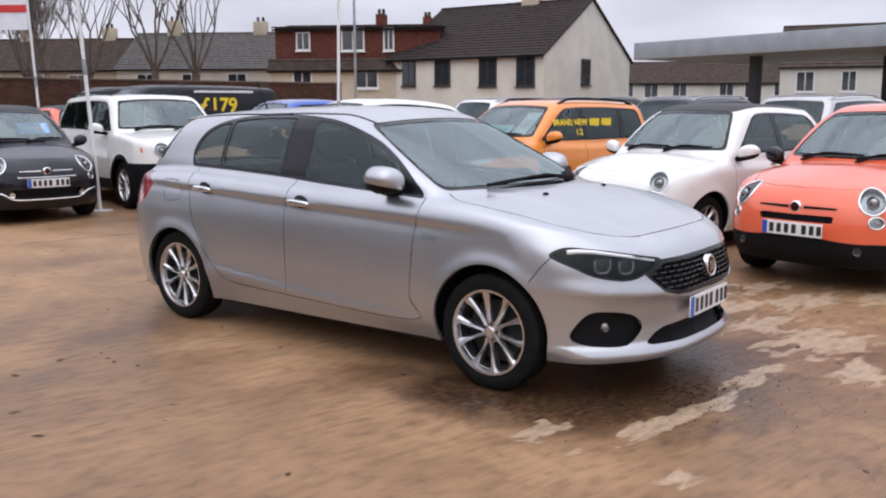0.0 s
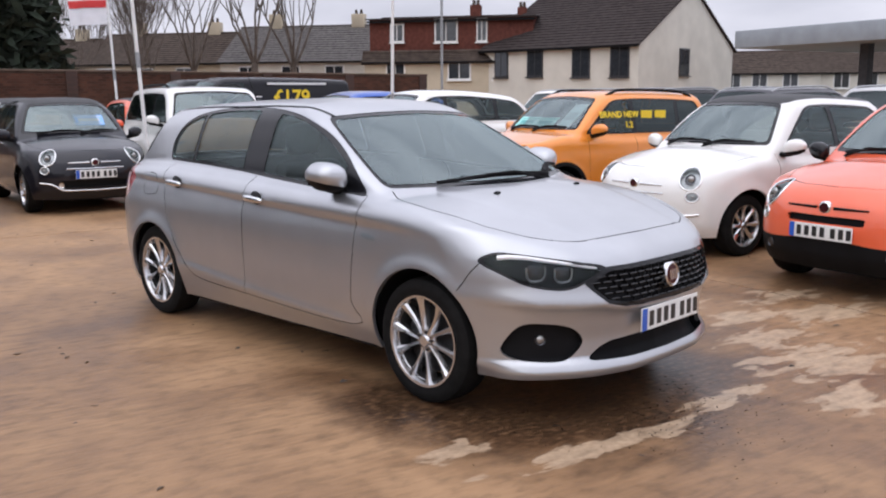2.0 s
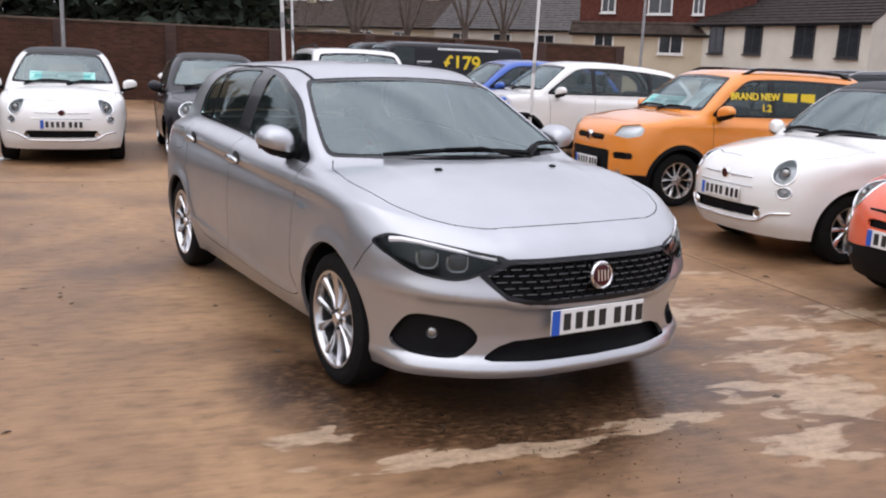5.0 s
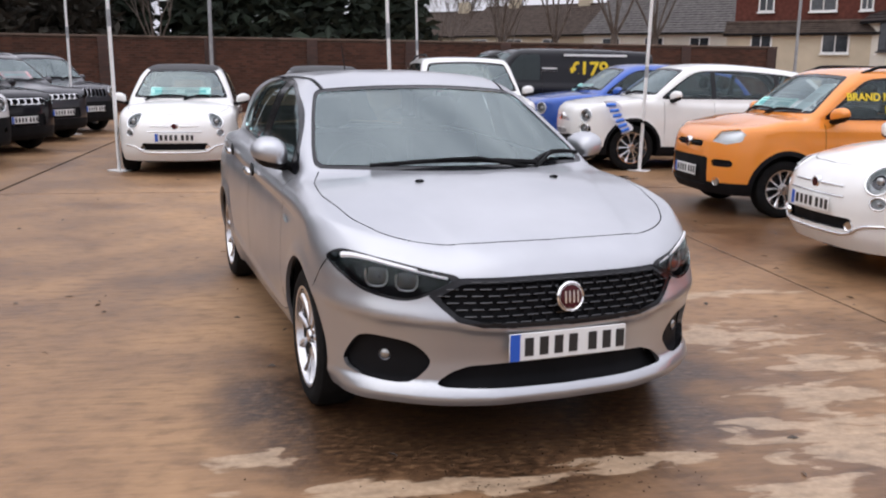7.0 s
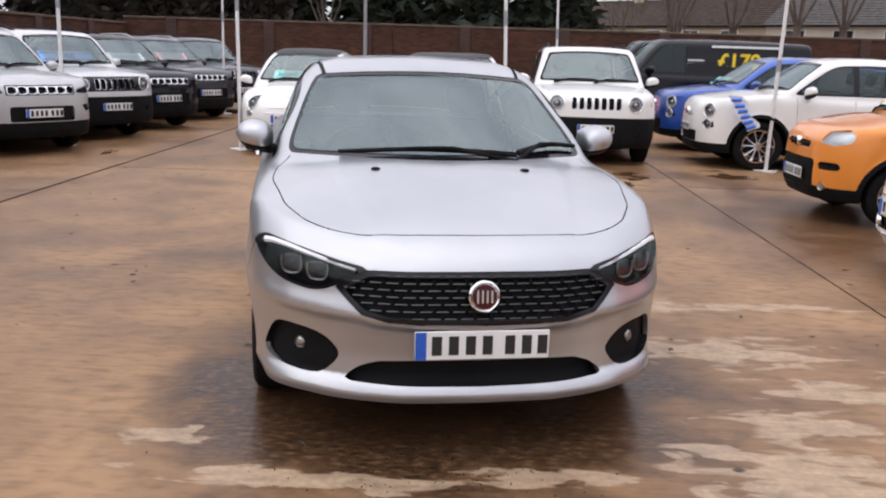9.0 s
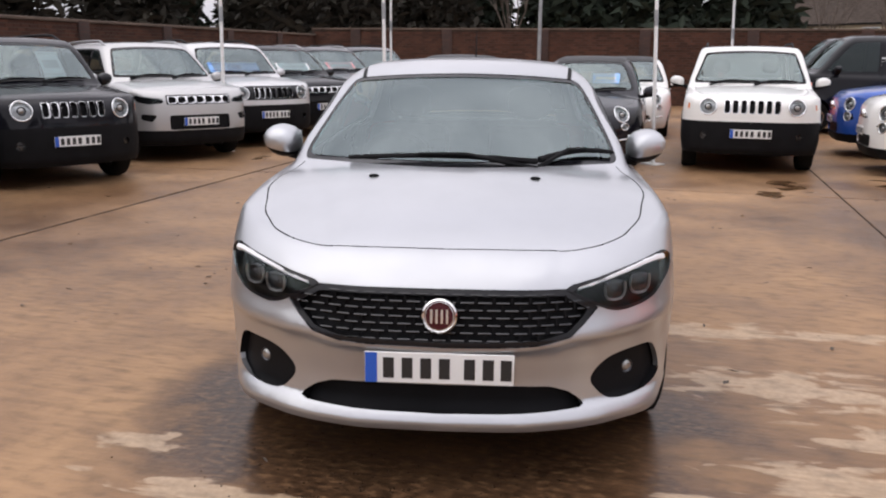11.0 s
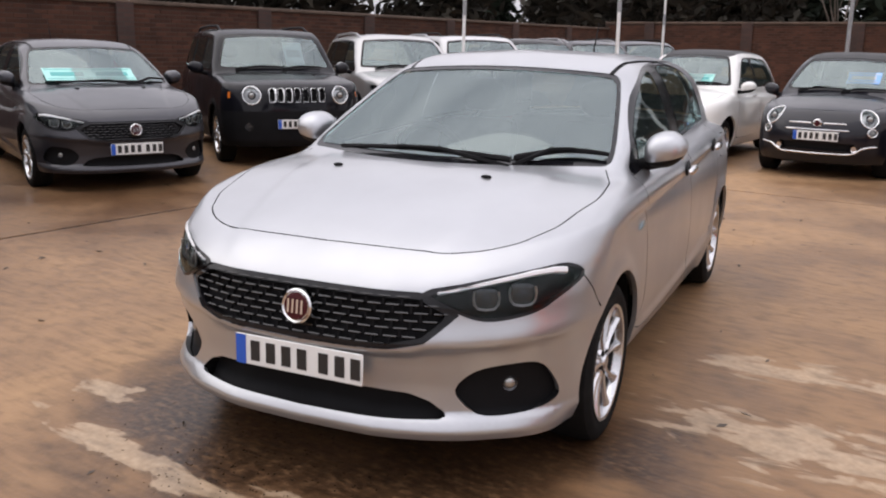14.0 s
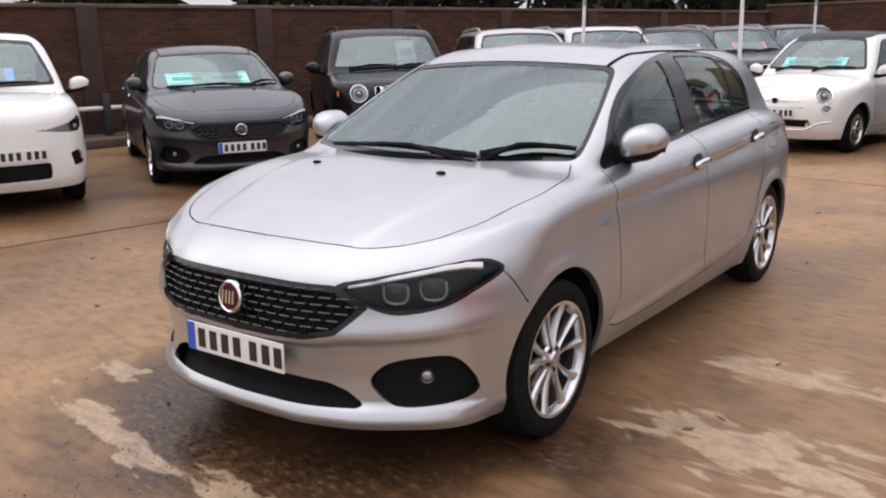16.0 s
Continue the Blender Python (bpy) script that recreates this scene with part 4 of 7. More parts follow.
def screen_cut(s, grow=0.0, rear=False):
    """The windscreen's outline, or the rear window's."""
    lo, hi = s["screen_in"]
    c, h = s["cowl_h"], s["height"]

    def g(x, y, z):
        a = np.abs(y)
        k = np.clip((z - c) / (h - c), 0, 1)
        e = a - (s["gside"](z) * s["gplan"](x) - (lo + (hi - lo) * k) + grow)
        top = z - (h - s.get("screen_top", 0.08) - 0.03 * (a / 0.6) ** 2 + grow)
        bot = (c + s.get("screen_low", 0.03) - grow) - z
        v = smax(smax(e, top, 0.04), bot, 0.04)
        xm = -s["wb"] / 2
        bad = (x > xm) if rear else (x < xm)
        return np.where(bad, np.maximum(np.abs(v), 0.02), v)
    return g


def dlo_cut(s, grow=0.0, x0=-9.0, x1=9.0):
    """The side windows' outline, all as one, or from x0 to x1."""
    fo, rt, rd, bl = s.get("dlo", (0.13, 0.11, 0.2, 0.03))

    def g(x, y, z):
        v = smax((s["belt"](x) + bl - grow) - z, z - (s["roof"](x) - rt + grow), 0.05)
        v = smax(v, (x - (s["screen"](z) - s["screen_bow"] - fo + grow * 2)) * 0.5, 0.05)
        v = smax(v, s["hatch"](z) + rd - grow - x, 0.08)
        v = np.maximum(v, np.maximum(x0 - x, x - x1))
        bad = np.abs(y) < 0.38
        return np.where(bad, np.maximum(np.abs(v), 0.02), v)
    return g


def row(name, fn, mats, **k):
    return dict(name=name, fn=fn, mats=mats if isinstance(mats, list) else [mats], **k)


def glazing(s, bars, dark_from=-9.0, border=0.03):
    """Windscreen, side windows between pillars, and rear window."""
    s["belt"] = s.get("belt") or (lambda x: s["belt_h"] + 0 * x)
    out = [row("windscreen_border", screen_cut(s), GLOSS_BLACK, depth=0.003),
           row("windscreen", screen_cut(s, -border), SCREEN, depth=0.004, within="windscreen_border", label="clear windscreen"),
           row("rear_window", screen_cut(s, -0.02, True), DARK_GLASS, depth=0.004),
           row("window_trim", dlo_cut(s), GLOSS_BLACK, depth=0.003, pair=True)]
    for i, (a, b) in enumerate(bars):
        g = DARK_GLASS if b <= dark_from else SIDE_GLASS
        out.append(row("side_window" if i == 0 else ("rear_side_window" if i == 1 else "quarter_window"), dlo_cut(s, -0.022, a, b), g, depth=0.006, within="window_trim", pair=True))
    return out


def shut_lines(lines):
    out = []
    for view, pts, kw in lines:
        kw = dict(kw)
        half = kw.pop("half", 0.0028)
        pts = flowing(pts, kw.pop("flow", 1))
        out.append(row("shut_line", seen_from(view, trail(pts, half), **kw), GAP, depth=0.012, pre=seen_from(view, trail_side(pts), **kw)))
    return out


# the silver hatchback, the subject of the film
def tipo_forms():
    s = family(0.925, 0.82, 2.638, 1.79, 1.5, 0.74, 1.03, -0.08, -0.93, -2.98, 1.05, wheel_r=0.316, grid=0.019)
    s.update(
        arch_r=0.358, flare=0.016, floor=0.2, k_side=0.075, k_front=0.06, k_roof=0.12, k_belt=0.035, crown=0.055,
        hw=0.913, axles=(0.065, -2.62), wheel_y=0.892, rim_ratio=0.715, nuts=True, mirror_r=(0.125, 0.094, 0.08),
        side=curve([(0.1, 0.79), (0.2, 0.84), (0.3, 0.878), (0.42, 0.902), (0.6, 0.913), (0.78, 0.914), (0.9, 0.904), (1.0, 0.878), (1.1, 0.845), (1.25, 0.79)]),
        plan=curve([(-3.45, 0.905), (-3.2, 0.955), (-2.6, 1.0), (-1.3, 1.0), (-0.4, 0.99), (0.4, 0.985), (0.95, 0.97)]),
        deck=curve([(-3.5, 1.06), (-2.6, 1.12), (-1.5, 1.09), (-0.35, 1.04), (-0.1, 1.025), (0.1, 1.0), (0.3, 0.955), (0.5, 0.9), (0.7, 0.832), (0.82, 0.775), (0.9, 0.71)]),
        dome=curve([(-0.4, 0.56), (0.1, 0.53), (0.6, 0.43), (0.9, 0.36)]), dome_h=0.006,
        lip=0.02, lip_z=curve([(0, 0.5), (0.4, 0.52), (0.47, 0.537), (0.57, 0.543), (0.7, 0.55), (0.8, 0.562), (0.9, 0.575)]),
        nose=curve([(0.1, 0.85), (0.17, 0.886), (0.205, 0.914), (0.232, 0.926), (0.26, 0.912), (0.295, 0.882), (0.36, 0.88), (0.45, 0.893), (0.55, 0.912), (0.66, 0.904), (0.74, 0.875), (0.85, 0.78)]),
        bow=curve([(0, 0), (0.25, 0.01), (0.45, 0.06), (0.55, 0.105), (0.65, 0.173), (0.75, 0.256), (0.82, 0.35), (0.88, 0.485), (0.92, 0.65)]),
        tail=curve([(0.2, -3.36), (0.4, -3.43), (0.6, -3.455), (0.8, -3.44), (0.95, -3.38), (1.1, -3.3)]),
        rbow=curve([(0, 0), (0.4, 0.03), (0.65, 0.1), (0.8, 0.22), (0.9, 0.42)]),
        gside=curve([(0.85, 0.845), (1.0, 0.81), (1.1, 0.787), (1.2, 0.752), (1.3, 0.713), (1.4, 0.664), (1.45, 0.632), (1.5, 0.585)]),
        gplan=curve([(-3.2, 0.875), (-2.6, 0.963), (-1.8, 1.0), (-1.0, 1.0), (-0.3, 0.985)]),
        roof=curve([(-3.2, 1.395), (-3.0, 1.436), (-2.6, 1.485), (-2.0, 1.508), (-1.6, 1.51), (-1.3, 1.5), (-1.0, 1.464), (-0.8, 1.42)]),
        roof_crown=0.035, screen_bow=0.2, hatch_bow=0.1,
        screen=curve([(0.95, 0.03), (1.0, -0.06), (1.2, -0.46), (1.42, -0.93), (1.5, -1.14)]),
        hatch=curve([(0.9, -3.37), (1.05, -3.28), (1.2, -3.16), (1.32, -3.04), (1.4, -2.95), (1.5, -2.82)]),
        belt=curve([(-2.7, 1.1), (-1.92, 1.083), (-1.5, 1.057), (-1.0, 1.024), (-0.3, 0.98)]),
        crease=curve([(-3.0, 0.985), (-2.17, 0.945), (-1.1, 0.893), (-0.42, 0.862), (0.1, 0.835), (0.4, 0.795)]), low_crease=curve([(-2.3, 0.425), (-1.95, 0.395), (-1.1, 0.335), (-0.45, 0.3)]), crease_ends=(-3.0, -0.1), crease_depth=0.024,
        plate_z=0.437, plate_out=0.03, sit=0.0125, mirror=(-0.64, 1.085, 0.105), spokes=5, twin=True,
        wipers=((0.36, -0.5, (0.004, 0.004)), (0.37, 0.72, (0.01, 0.03))), screen_in=(0.048, 0.088), screen_low=-0.004, screen_top=0.112,
    )
    side_glass = outline(flowing([(-2.565, 1.1), (-2.592, 1.21), (-2.53, 1.315), (-2.4, 1.392), (-2.2, 1.434), (-1.95, 1.451), (-1.665, 1.452), (-1.4, 1.436), (-1.15, 1.397), (-0.92, 1.325), (-0.735, 1.233), (-0.57, 1.128), (-0.43, 1.015)], 3)
                         + [(-0.412, 0.985), (-0.93, 1.015), (-1.29, 1.037), (-1.63, 1.063), (-2.06, 1.085)])

    def pane(a, b):
        return seen_from(90, lambda u, w: np.maximum(side_glass(u, w) + 0.02, np.maximum(a - u, u - b)), a_min=0.4)
    hl = outline(closed_flow([(0.392, 0.744), (0.334, 0.785), (0.250, 0.788), (0.071, 0.764), (-0.074, 0.740), (-0.204, 0.709), (-0.085, 0.641), (-0.002, 0.618), (0.087, 0.624), (0.187, 0.645), (0.277, 0.685)], 3))
    half_grille = [(0.433, 0.711), (0.555, 0.642), (0.5, 0.586), (0.455, 0.545), (0.357, 0.521), (0.22, 0.515)]
    grille = outline([(0, 0.712)] + half_grille + [(0, 0.512)] + [(-y, z) for y, z in half_grille[::-1]])
    fog = outline(closed_flow([(-0.091, 0.378), (-0.026, 0.441), (0.110, 0.464), (0.197, 0.459), (0.253, 0.412), (0.294, 0.338), (0.252, 0.300), (0.129, 0.282), (-0.001, 0.282), (-0.066, 0.325)], 4))
    half_intake = [(0.27, 0.362), (0.39, 0.355), (0.46, 0.33), (0.518, 0.284), (0.5, 0.273), (0.4, 0.269), (0.21, 0.266)]
    intake = outline([(0, 0.363)] + half_intake + [(0, 0.264)] + [(-y, z) for y, z in half_intake[::-1]])
    BONNET = [(-0.3, 0.73), (-0.2, 0.772), (-0.1, 0.79), (0.08, 0.8), (0.24, 0.77), (0.377, 0.742), (0.479, 0.695), (0.54, 0.662), (0.6, 0.607), (0.645, 0.55), (0.69, 0.46), (0.715, 0.35), (0.73, 0.18), (0.737, 0.0)]
    FIN = [(-2.83, 1.352), (-2.9, 1.41), (-3.2, 1.32), (-3.25, 1.13), (-3.0, 1.146), (-2.93, 1.24)]
    s["features"] = [
        row("windscreen_border", screen_cut(s), GLOSS_BLACK, depth=0.003),
        row("windscreen", screen_cut(s, -0.018), SCREEN, depth=0.004, within="windscreen_border", label="clear windscreen"),
        row("rear_window", screen_cut(s, -0.03, True), SIDE_GLASS, depth=0.004),
        row("window_trim", seen_from(90, side_glass, a_min=0.4), GLOSS_BLACK, depth=0.003, pair=True),
        row("side_window", pane(-1.385, -0.62), SIDE_GLASS, depth=0.007, within="window_trim", pair=True),
        row("rear_side_window", pane(-2.215, -1.615), SIDE_GLASS, depth=0.007, within="window_trim", pair=True),
        row("quarter_window", pane(-2.7, -2.255), SIDE_GLASS, depth=0.007, within="window_trim", pair=True),
        row("grille_frame", seen_from(0, grille, x_min=0.5, signed=True), GLOSS_BLACK, depth=0.006),
        row("grille", seen_from(0, rounded(grille, -0.022), x_min=0.5, signed=True), TRIM, depth=0.035, within="grille_frame", label="black honeycomb grille"),
        row("headlight_frame", seen_from(40, hl, x_min=0.25), GLOSS_BLACK, depth=0.002, pair=True),
        row("headlight", seen_from(40, rounded(hl, -0.012), x_min=0.25), [TRIM, GLOSS_BLACK], depth=0.045, within="headlight_frame", cover=LENS, pair=True, label="dark headlight with clear lens"),
        row("fog_light_surround", seen_from(40, fog, x_min=0.3), TRIM, depth=0.03, pair=True),
        row("lower_intake", seen_from(0, intake, x_min=0.6, signed=True), TRIM, depth=0.05),
        row("spoiler_fin", seen_from(90, outline(FIN), a_min=0.45), GLOSS_BLACK, pair=True, depth=0.002),
        row("tail_light", seen_from(90, outline([(-3.6, 1.06), (-3.0, 1.05), (-2.9, 0.97), (-2.98, 0.86), (-3.1, 0.81), (-3.6, 0.81)]), a_min=0.45), RED_LENS, pair=True, depth=0.002),
    ] + shut_lines([
        ("top", [*BONNET], dict(z_min=0.7, flow=6)),
        (90, [(-0.41, 0.995), (-0.392, 0.95), (-0.43, 0.8), (-0.45, 0.62), (-0.47, 0.43), (-0.47, 0.3), (-1.5, 0.325), (-2.0, 0.345), (-2.13, 0.39), (-2.22, 0.457), (-2.31, 0.575), (-2.4, 0.73), (-2.445, 0.88), (-2.47, 1.0), (-2.475, 1.1)], dict(a_min=0.5, z_min=0.25, flow=4)),
        (90, [(-1.44, 1.06), (-1.488, 0.86), (-1.475, 0.53), (-1.49, 0.325)], dict(a_min=0.5)),
        (90, [(0.44, 0.745), (0.39, 0.69), (0.325, 0.6)], dict(a_min=0.6, x_max=0.5)),
        (90, [(-2.75, 0.93), (-2.765, 0.99), (-2.735, 1.01), (-2.6, 1.008), (-2.565, 0.98), (-2.55, 0.9), (-2.575, 0.872), (-2.7, 0.862), (-2.74, 0.88), (-2.75, 0.93)], dict(a_min=0.6, half=0.0022, flow=3)),
        ("top", [(-0.95, 0.545), (-1.3, 0.575), (-2.0, 0.58), (-2.7, 0.54), (-2.9, 0.52)], dict(z_min=1.2, half=0.011)),
    ])
    front = flowing([(-0.41, 0.995), (-0.392, 0.95), (-0.43, 0.8), (-0.45, 0.62), (-0.47, 0.43), (-0.47, 0.3)], 4) + [(-1.49, 0.325), (-1.475, 0.53), (-1.488, 0.86), (-1.44, 1.06), (-1.44, 1.46), (-1.2, 1.43), (-0.98, 1.36), (-0.8, 1.26)]
    rear = [(-1.49, 0.325)] + flowing([(-1.5, 0.325), (-2.0, 0.345), (-2.13, 0.39), (-2.22, 0.457), (-2.31, 0.575), (-2.4, 0.73), (-2.445, 0.88), (-2.47, 1.0), (-2.475, 1.1)], 4) + [(-2.5, 1.25), (-2.4, 1.36), (-2.2, 1.42), (-1.44, 1.46), (-1.44, 1.06), (-1.488, 0.86), (-1.475, 0.53)]
    hood = flowing([*BONNET], 6) + [(0.737, -0.1), (-0.3, -0.1)]
    s["features"] += [row("front_door", seen_from(90, outline(front), a_min=0.5), "paint", rim=0.012, pair=True), row("rear_door", seen_from(90, outline(rear), a_min=0.5), "paint", rim=0.012, pair=True),
                      row("bonnet", seen_from("top", outline(hood), z_min=0.7), "paint", rim=0.012)]
    return s


TIPO = tipo_forms()
tipo, tipo_f = build_car("hatchback_car", TIPO, SILVER, "silver five-door hatchback with wet paint on the concrete yard")


def tipo_front(root, f, colour):
    """Grille bars, badge, lamps, handles and small fittings of the hatchback."""
    gr = [c for c in root.children if c.name.startswith("grille") and "frame" not in c.name][0]
    for i in range(7):
        z = 0.535 + i * 0.026
        half = (0.37, 0.43, 0.455, 0.485, 0.5, 0.49, 0.43)[i]
        n = 11
        for j in range(-n, n + 1):
            y = (j + (0.5 if i % 2 else 0)) * 0.062
            if abs(y) > half:
                continue
            p = probe(f, (3, y, z), (-1, 0, 0), 5)
            q = probe(f, (3, y + 0.02, z), (-1, 0, 0), 5)
            ang = math.degrees(math.atan2(q.x - p.x, 0.02))
            part("grille_bar", box(-0.006, 0.006, -0.024, 0.024, -0.004, 0.004, 0.0015, 1), GRILLE_BAR, gr, m=pose(p.x - 0.01, y, z, 0, -40, -ang))
            if abs(y) + 0.031 < half and i < 6:
                part("grille_bar", box(-0.006, 0.004, -0.0035, 0.0035, -0.012, 0.012), TRIM, gr, m=pose(p.x - 0.018, y + 0.031, z + 0.0125, 0, -12, -ang))
    p = probe(f, (3, 0, 0.626), (-1, 0, 0), 5)
    b = part("badge", lathe([(0.0001, 0.012), (0.05, 0.01), (0.055, 0.014), (0.061, 0.008), (0.063, -0.02)], 40), CHROME, root, "round chrome badge with a dark red centre", pose(p.x + 0.009, 0, 0.626, 0, 0, -90) @ pose(0, 0, 0, 7, 0, 0))
    part("badge_face", lathe([(0.0001, 0.016), (0.046, 0.014), (0.048, 0.01)], 32), BADGE_RED, b)
    for k in (-0.027, -0.009, 0.009, 0.027):
        part("badge_bar", box(k - 0.004, k + 0.004, 0.015, 0.0185, -0.024, 0.024), CHROME, b)
    for side in (1, -1):
        lamps = [c for c in root.children if c.name.startswith("headlight") and "frame" not in c.name and np.mean([v.co.y for v in c.data.vertices]) * side > 0][0]
        for y, z, r in ((0.728, 0.708, 0.044), (0.628, 0.697, 0.042)):
            q = probe(f, (3, side * y, z), (-1, 0, 0), 5)
            g = gradient(f, np.array([tuple(q)]))[0]
            g = Vector(g / np.linalg.norm(g))
            turn = pose(0, 0, 0, 0, 0, math.degrees(math.atan2(g.y, g.x)) * 0.75 - 90)
            at = Matrix.Translation(q - g * 0.03) @ turn
            part("lamp", ball(r * 1.05, 0.014, r * 0.82, power=0.55), LAMP_LENS, lamps, m=at)
            bow = [(-0.95, 0.6), (-1.04, 0.1), (-0.96, -0.45), (-0.65, -0.82), (0, -0.92), (0.65, -0.82), (0.96, -0.45), (1.04, 0.1), (0.95, 0.6)]
            part("lamp_ring", tube([(u * r, 0.014, w * r) for u, w in bow], 0.0045, 6), LAMP_BOWL, lamps, m=at)
            part("bulb", ball(r * 0.5, 0.012, r * 0.42), LAMP_DARK, lamps, m=at @ pose(0, 0.008, 0))
        pts = [probe(f, (3, side * y, z), (-1, 0, 0), 5) - Vector((0.009, side * 0.004, 0)) for y, z in ((0.82, 0.765), (0.79, 0.77), (0.74, 0.765), (0.67, 0.75), (0.6, 0.735), (0.53, 0.718), (0.48, 0.708))]
        part("light_strip", tube(pts, 0.014, 6, 0.5), STRIP, lamps)
        fs = [c for c in root.children if c.name.startswith("fog_light") and np.mean([v.co.y for v in c.data.vertices]) * side > 0][0]
        q = probe(f, (3, side * 0.7, 0.378), (-1, 0, 0), 5)
        g = gradient(f, np.array([tuple(q)]))[0]
        g = Vector((g[0], g[1], 0)).normalized()
        fl = part("fog_light", lathe([(0.0001, 0.002), (0.02, 0.001), (0.026, 0.005), (0.031, -0.003), (0.034, -0.05)], 28), LAMP_DARK, fs, m=Matrix.Translation(q - g * 0.03) @ pose(0, 0, 0, 0, 0, math.degrees(math.atan2(g.y, g.x)) * 0.8 - 90))
        part("fog_lens", ball(0.02, 0.010, 0.02), LAMP_BOWL, fl)
        for hx, hz in ((-1.325, 0.92), (-2.28, 0.962)):
            q = probe(f, (hx, side * 1.5, hz), (0, -side, 0), 2)
            h = part("door_handle", ball(0.1, 0.017, 0.02, power=0.75), CHROME, root, "chrome door handle", pose(hx, q.y + side * 0.03, hz, 0, 3, 0))
            part("handle_bowl", ball(0.06, 0.007, 0.04), GAP, h, m=pose(0, -side * 0.028, 0.006))
        q = probe(f, (-0.32, side * 1.5, 0.79), (0, -side, 0), 2)
        part("side_repeater", ball(0.055, 0.01, 0.014, power=0.8), LENS, root, m=pose(-0.32, q.y, 0.79, 0, 8, 0))
        q = probe(f, (0.087, side * 0.345, 2), (0, 0, -1), 2)
        part("washer_jet", ball(0.016, 0.022, 0.008), TRIM, root, m=pose(0.087, q.y, q.z + 0.003))
    q = probe(f, (-2.62, 0, 2), (0, 0, -1), 2)
    part("aerial", tube([q, q + Vector((-0.12, 0, 0.22))], 0.006, 6, 0.5), TRIM, root)
    part("roof_spoiler", ball(0.12, 0.46, 0.014, power=0.6), colour, root, m=pose(-2.97, 0, 1.425, 0, -12, 0))


tipo_front(tipo, tipo_f, SILVER)
tipo.matrix_basis = pose(0.7435, 5.2935, 0.0125, 0, -0.55, -38.07)


# ---- the other parked cars ----
def slots(n, pitch, w, z0, z1):
    def f(u, w_):
        d = np.full(np.broadcast(u, w_).shape, 9.0)
        for i in range(n):
            c = (i - (n - 1) / 2) * pitch
            q = np.hypot(np.maximum(np.abs(u - c) - w / 2 + 0.015, 0), np.maximum(np.abs(w_ - (z0 + z1) / 2) - (z1 - z0) / 2 + 0.015, 0)) - 0.015
            d = np.minimum(d, q)
        return d
    return f


def band(y0, z0, z1):
    return outline([(-y0, z0), (y0, z0), (y0, z1), (-y0, z1)])


def skirt(z):
    return lambda x, y, zz: zz - z


def arch_rows(s, grow):
    """Dark cladding round the front and the rear arches."""
    out = []
    for name, cx in (("front_arch_cladding", 0.0), ("rear_arch_cladding", -s["wb"])):
        def f(x, y, z, cx=cx):
            d = np.hypot(x - cx, z - s["wheel_r"]) - s["arch_r"] - grow
            return np.where(np.abs(y) < 0.4, np.abs(d) + 0.02, d)
        out.append(row(name, f, TRIM, rim=0.01, pair=True))
    return out


def small_hatch(sport=False, dark_roof=True):
    s = family(0.73, 0.54, 2.3, 1.64, 1.49, 0.78, 1.0, -0.2, -0.8, -2.42, 0.96, wheel_r=0.295, tuck=0.13, floor=0.2, plate_z=0.5 if sport else 0.53,
               mirror=(-0.52, 1.02, 0.14), wipers=((-0.5, 0.1, (0.02, 0.05)), (0.05, 0.55, (0.02, 0.05))), spokes=8, twin=False, screen_in=(0.06, 0.1))
    s["bow"] = curve([(0, 0), (0.3, 0.025), (0.5, 0.09), (0.62, 0.17), (0.72, 0.28), (0.8, 0.45), (0.84, 0.6)])
    s["crown"] = 0.09
    s["features"] = glazing(s, [(-1.38, -0.1), (-2.6, -1.46)])
    if dark_roof:
        s["features"].append(row("roof_panel", lambda x, y, z: (s["roof"](x) - 0.05) - z, GREY_TOP, rim=0.004))
    s["features"] += [
        row("headlight", seen_from(30, circle(0.21, 0.745, 0.1), x_min=0.1), [LAMP_BOWL, CHROME], depth=0.03, cover=LENS, pair=True, label="round headlight with chrome ring"),
        row("lamp_core", seen_from(30, circle(0.21, 0.74, 0.05), x_min=0.1), [LAMP_DARK, CHROME], depth=0.02, within="headlight", pair=True),
        row("lower_lamp", seen_from(30, circle(0.24, 0.585, 0.055), x_min=0.1), [LAMP_BOWL, CHROME], depth=0.02, cover=LENS, pair=True),
    ]
    if sport:
        s["features"] += [row("lower_bumper", lambda x, y, z: z - (0.435 + 0.02 * np.cos(np.minimum(np.abs(y) * 6, 3.1))), TRIM, rim=0.01),
                          row("bonnet_intake", seen_from(0, rounded(band(0.3, 0.585, 0.6), 0.02), x_min=0.3, signed=True), TRIM, depth=0.03)]
    else:
        s["features"] += [row("lower_intake", seen_from(0, rounded(band(0.42, 0.38, 0.425), 0.025), x_min=0.3, signed=True), TRIM, depth=0.04)]
    s["features"] += shut_lines([
        (90, [(-0.42, 0.96), (-0.44, 0.6), (-0.5, 0.3), (-1.4, 0.3), (-1.5, 0.5), (-1.46, 0.97)], dict(a_min=0.45)),
        ("top", [(-0.25, 0.7), (0.1, 0.68), (0.4, 0.55), (0.52, 0.3), (0.55, 0.0)], dict(z_min=0.6)),
    ])
    return s


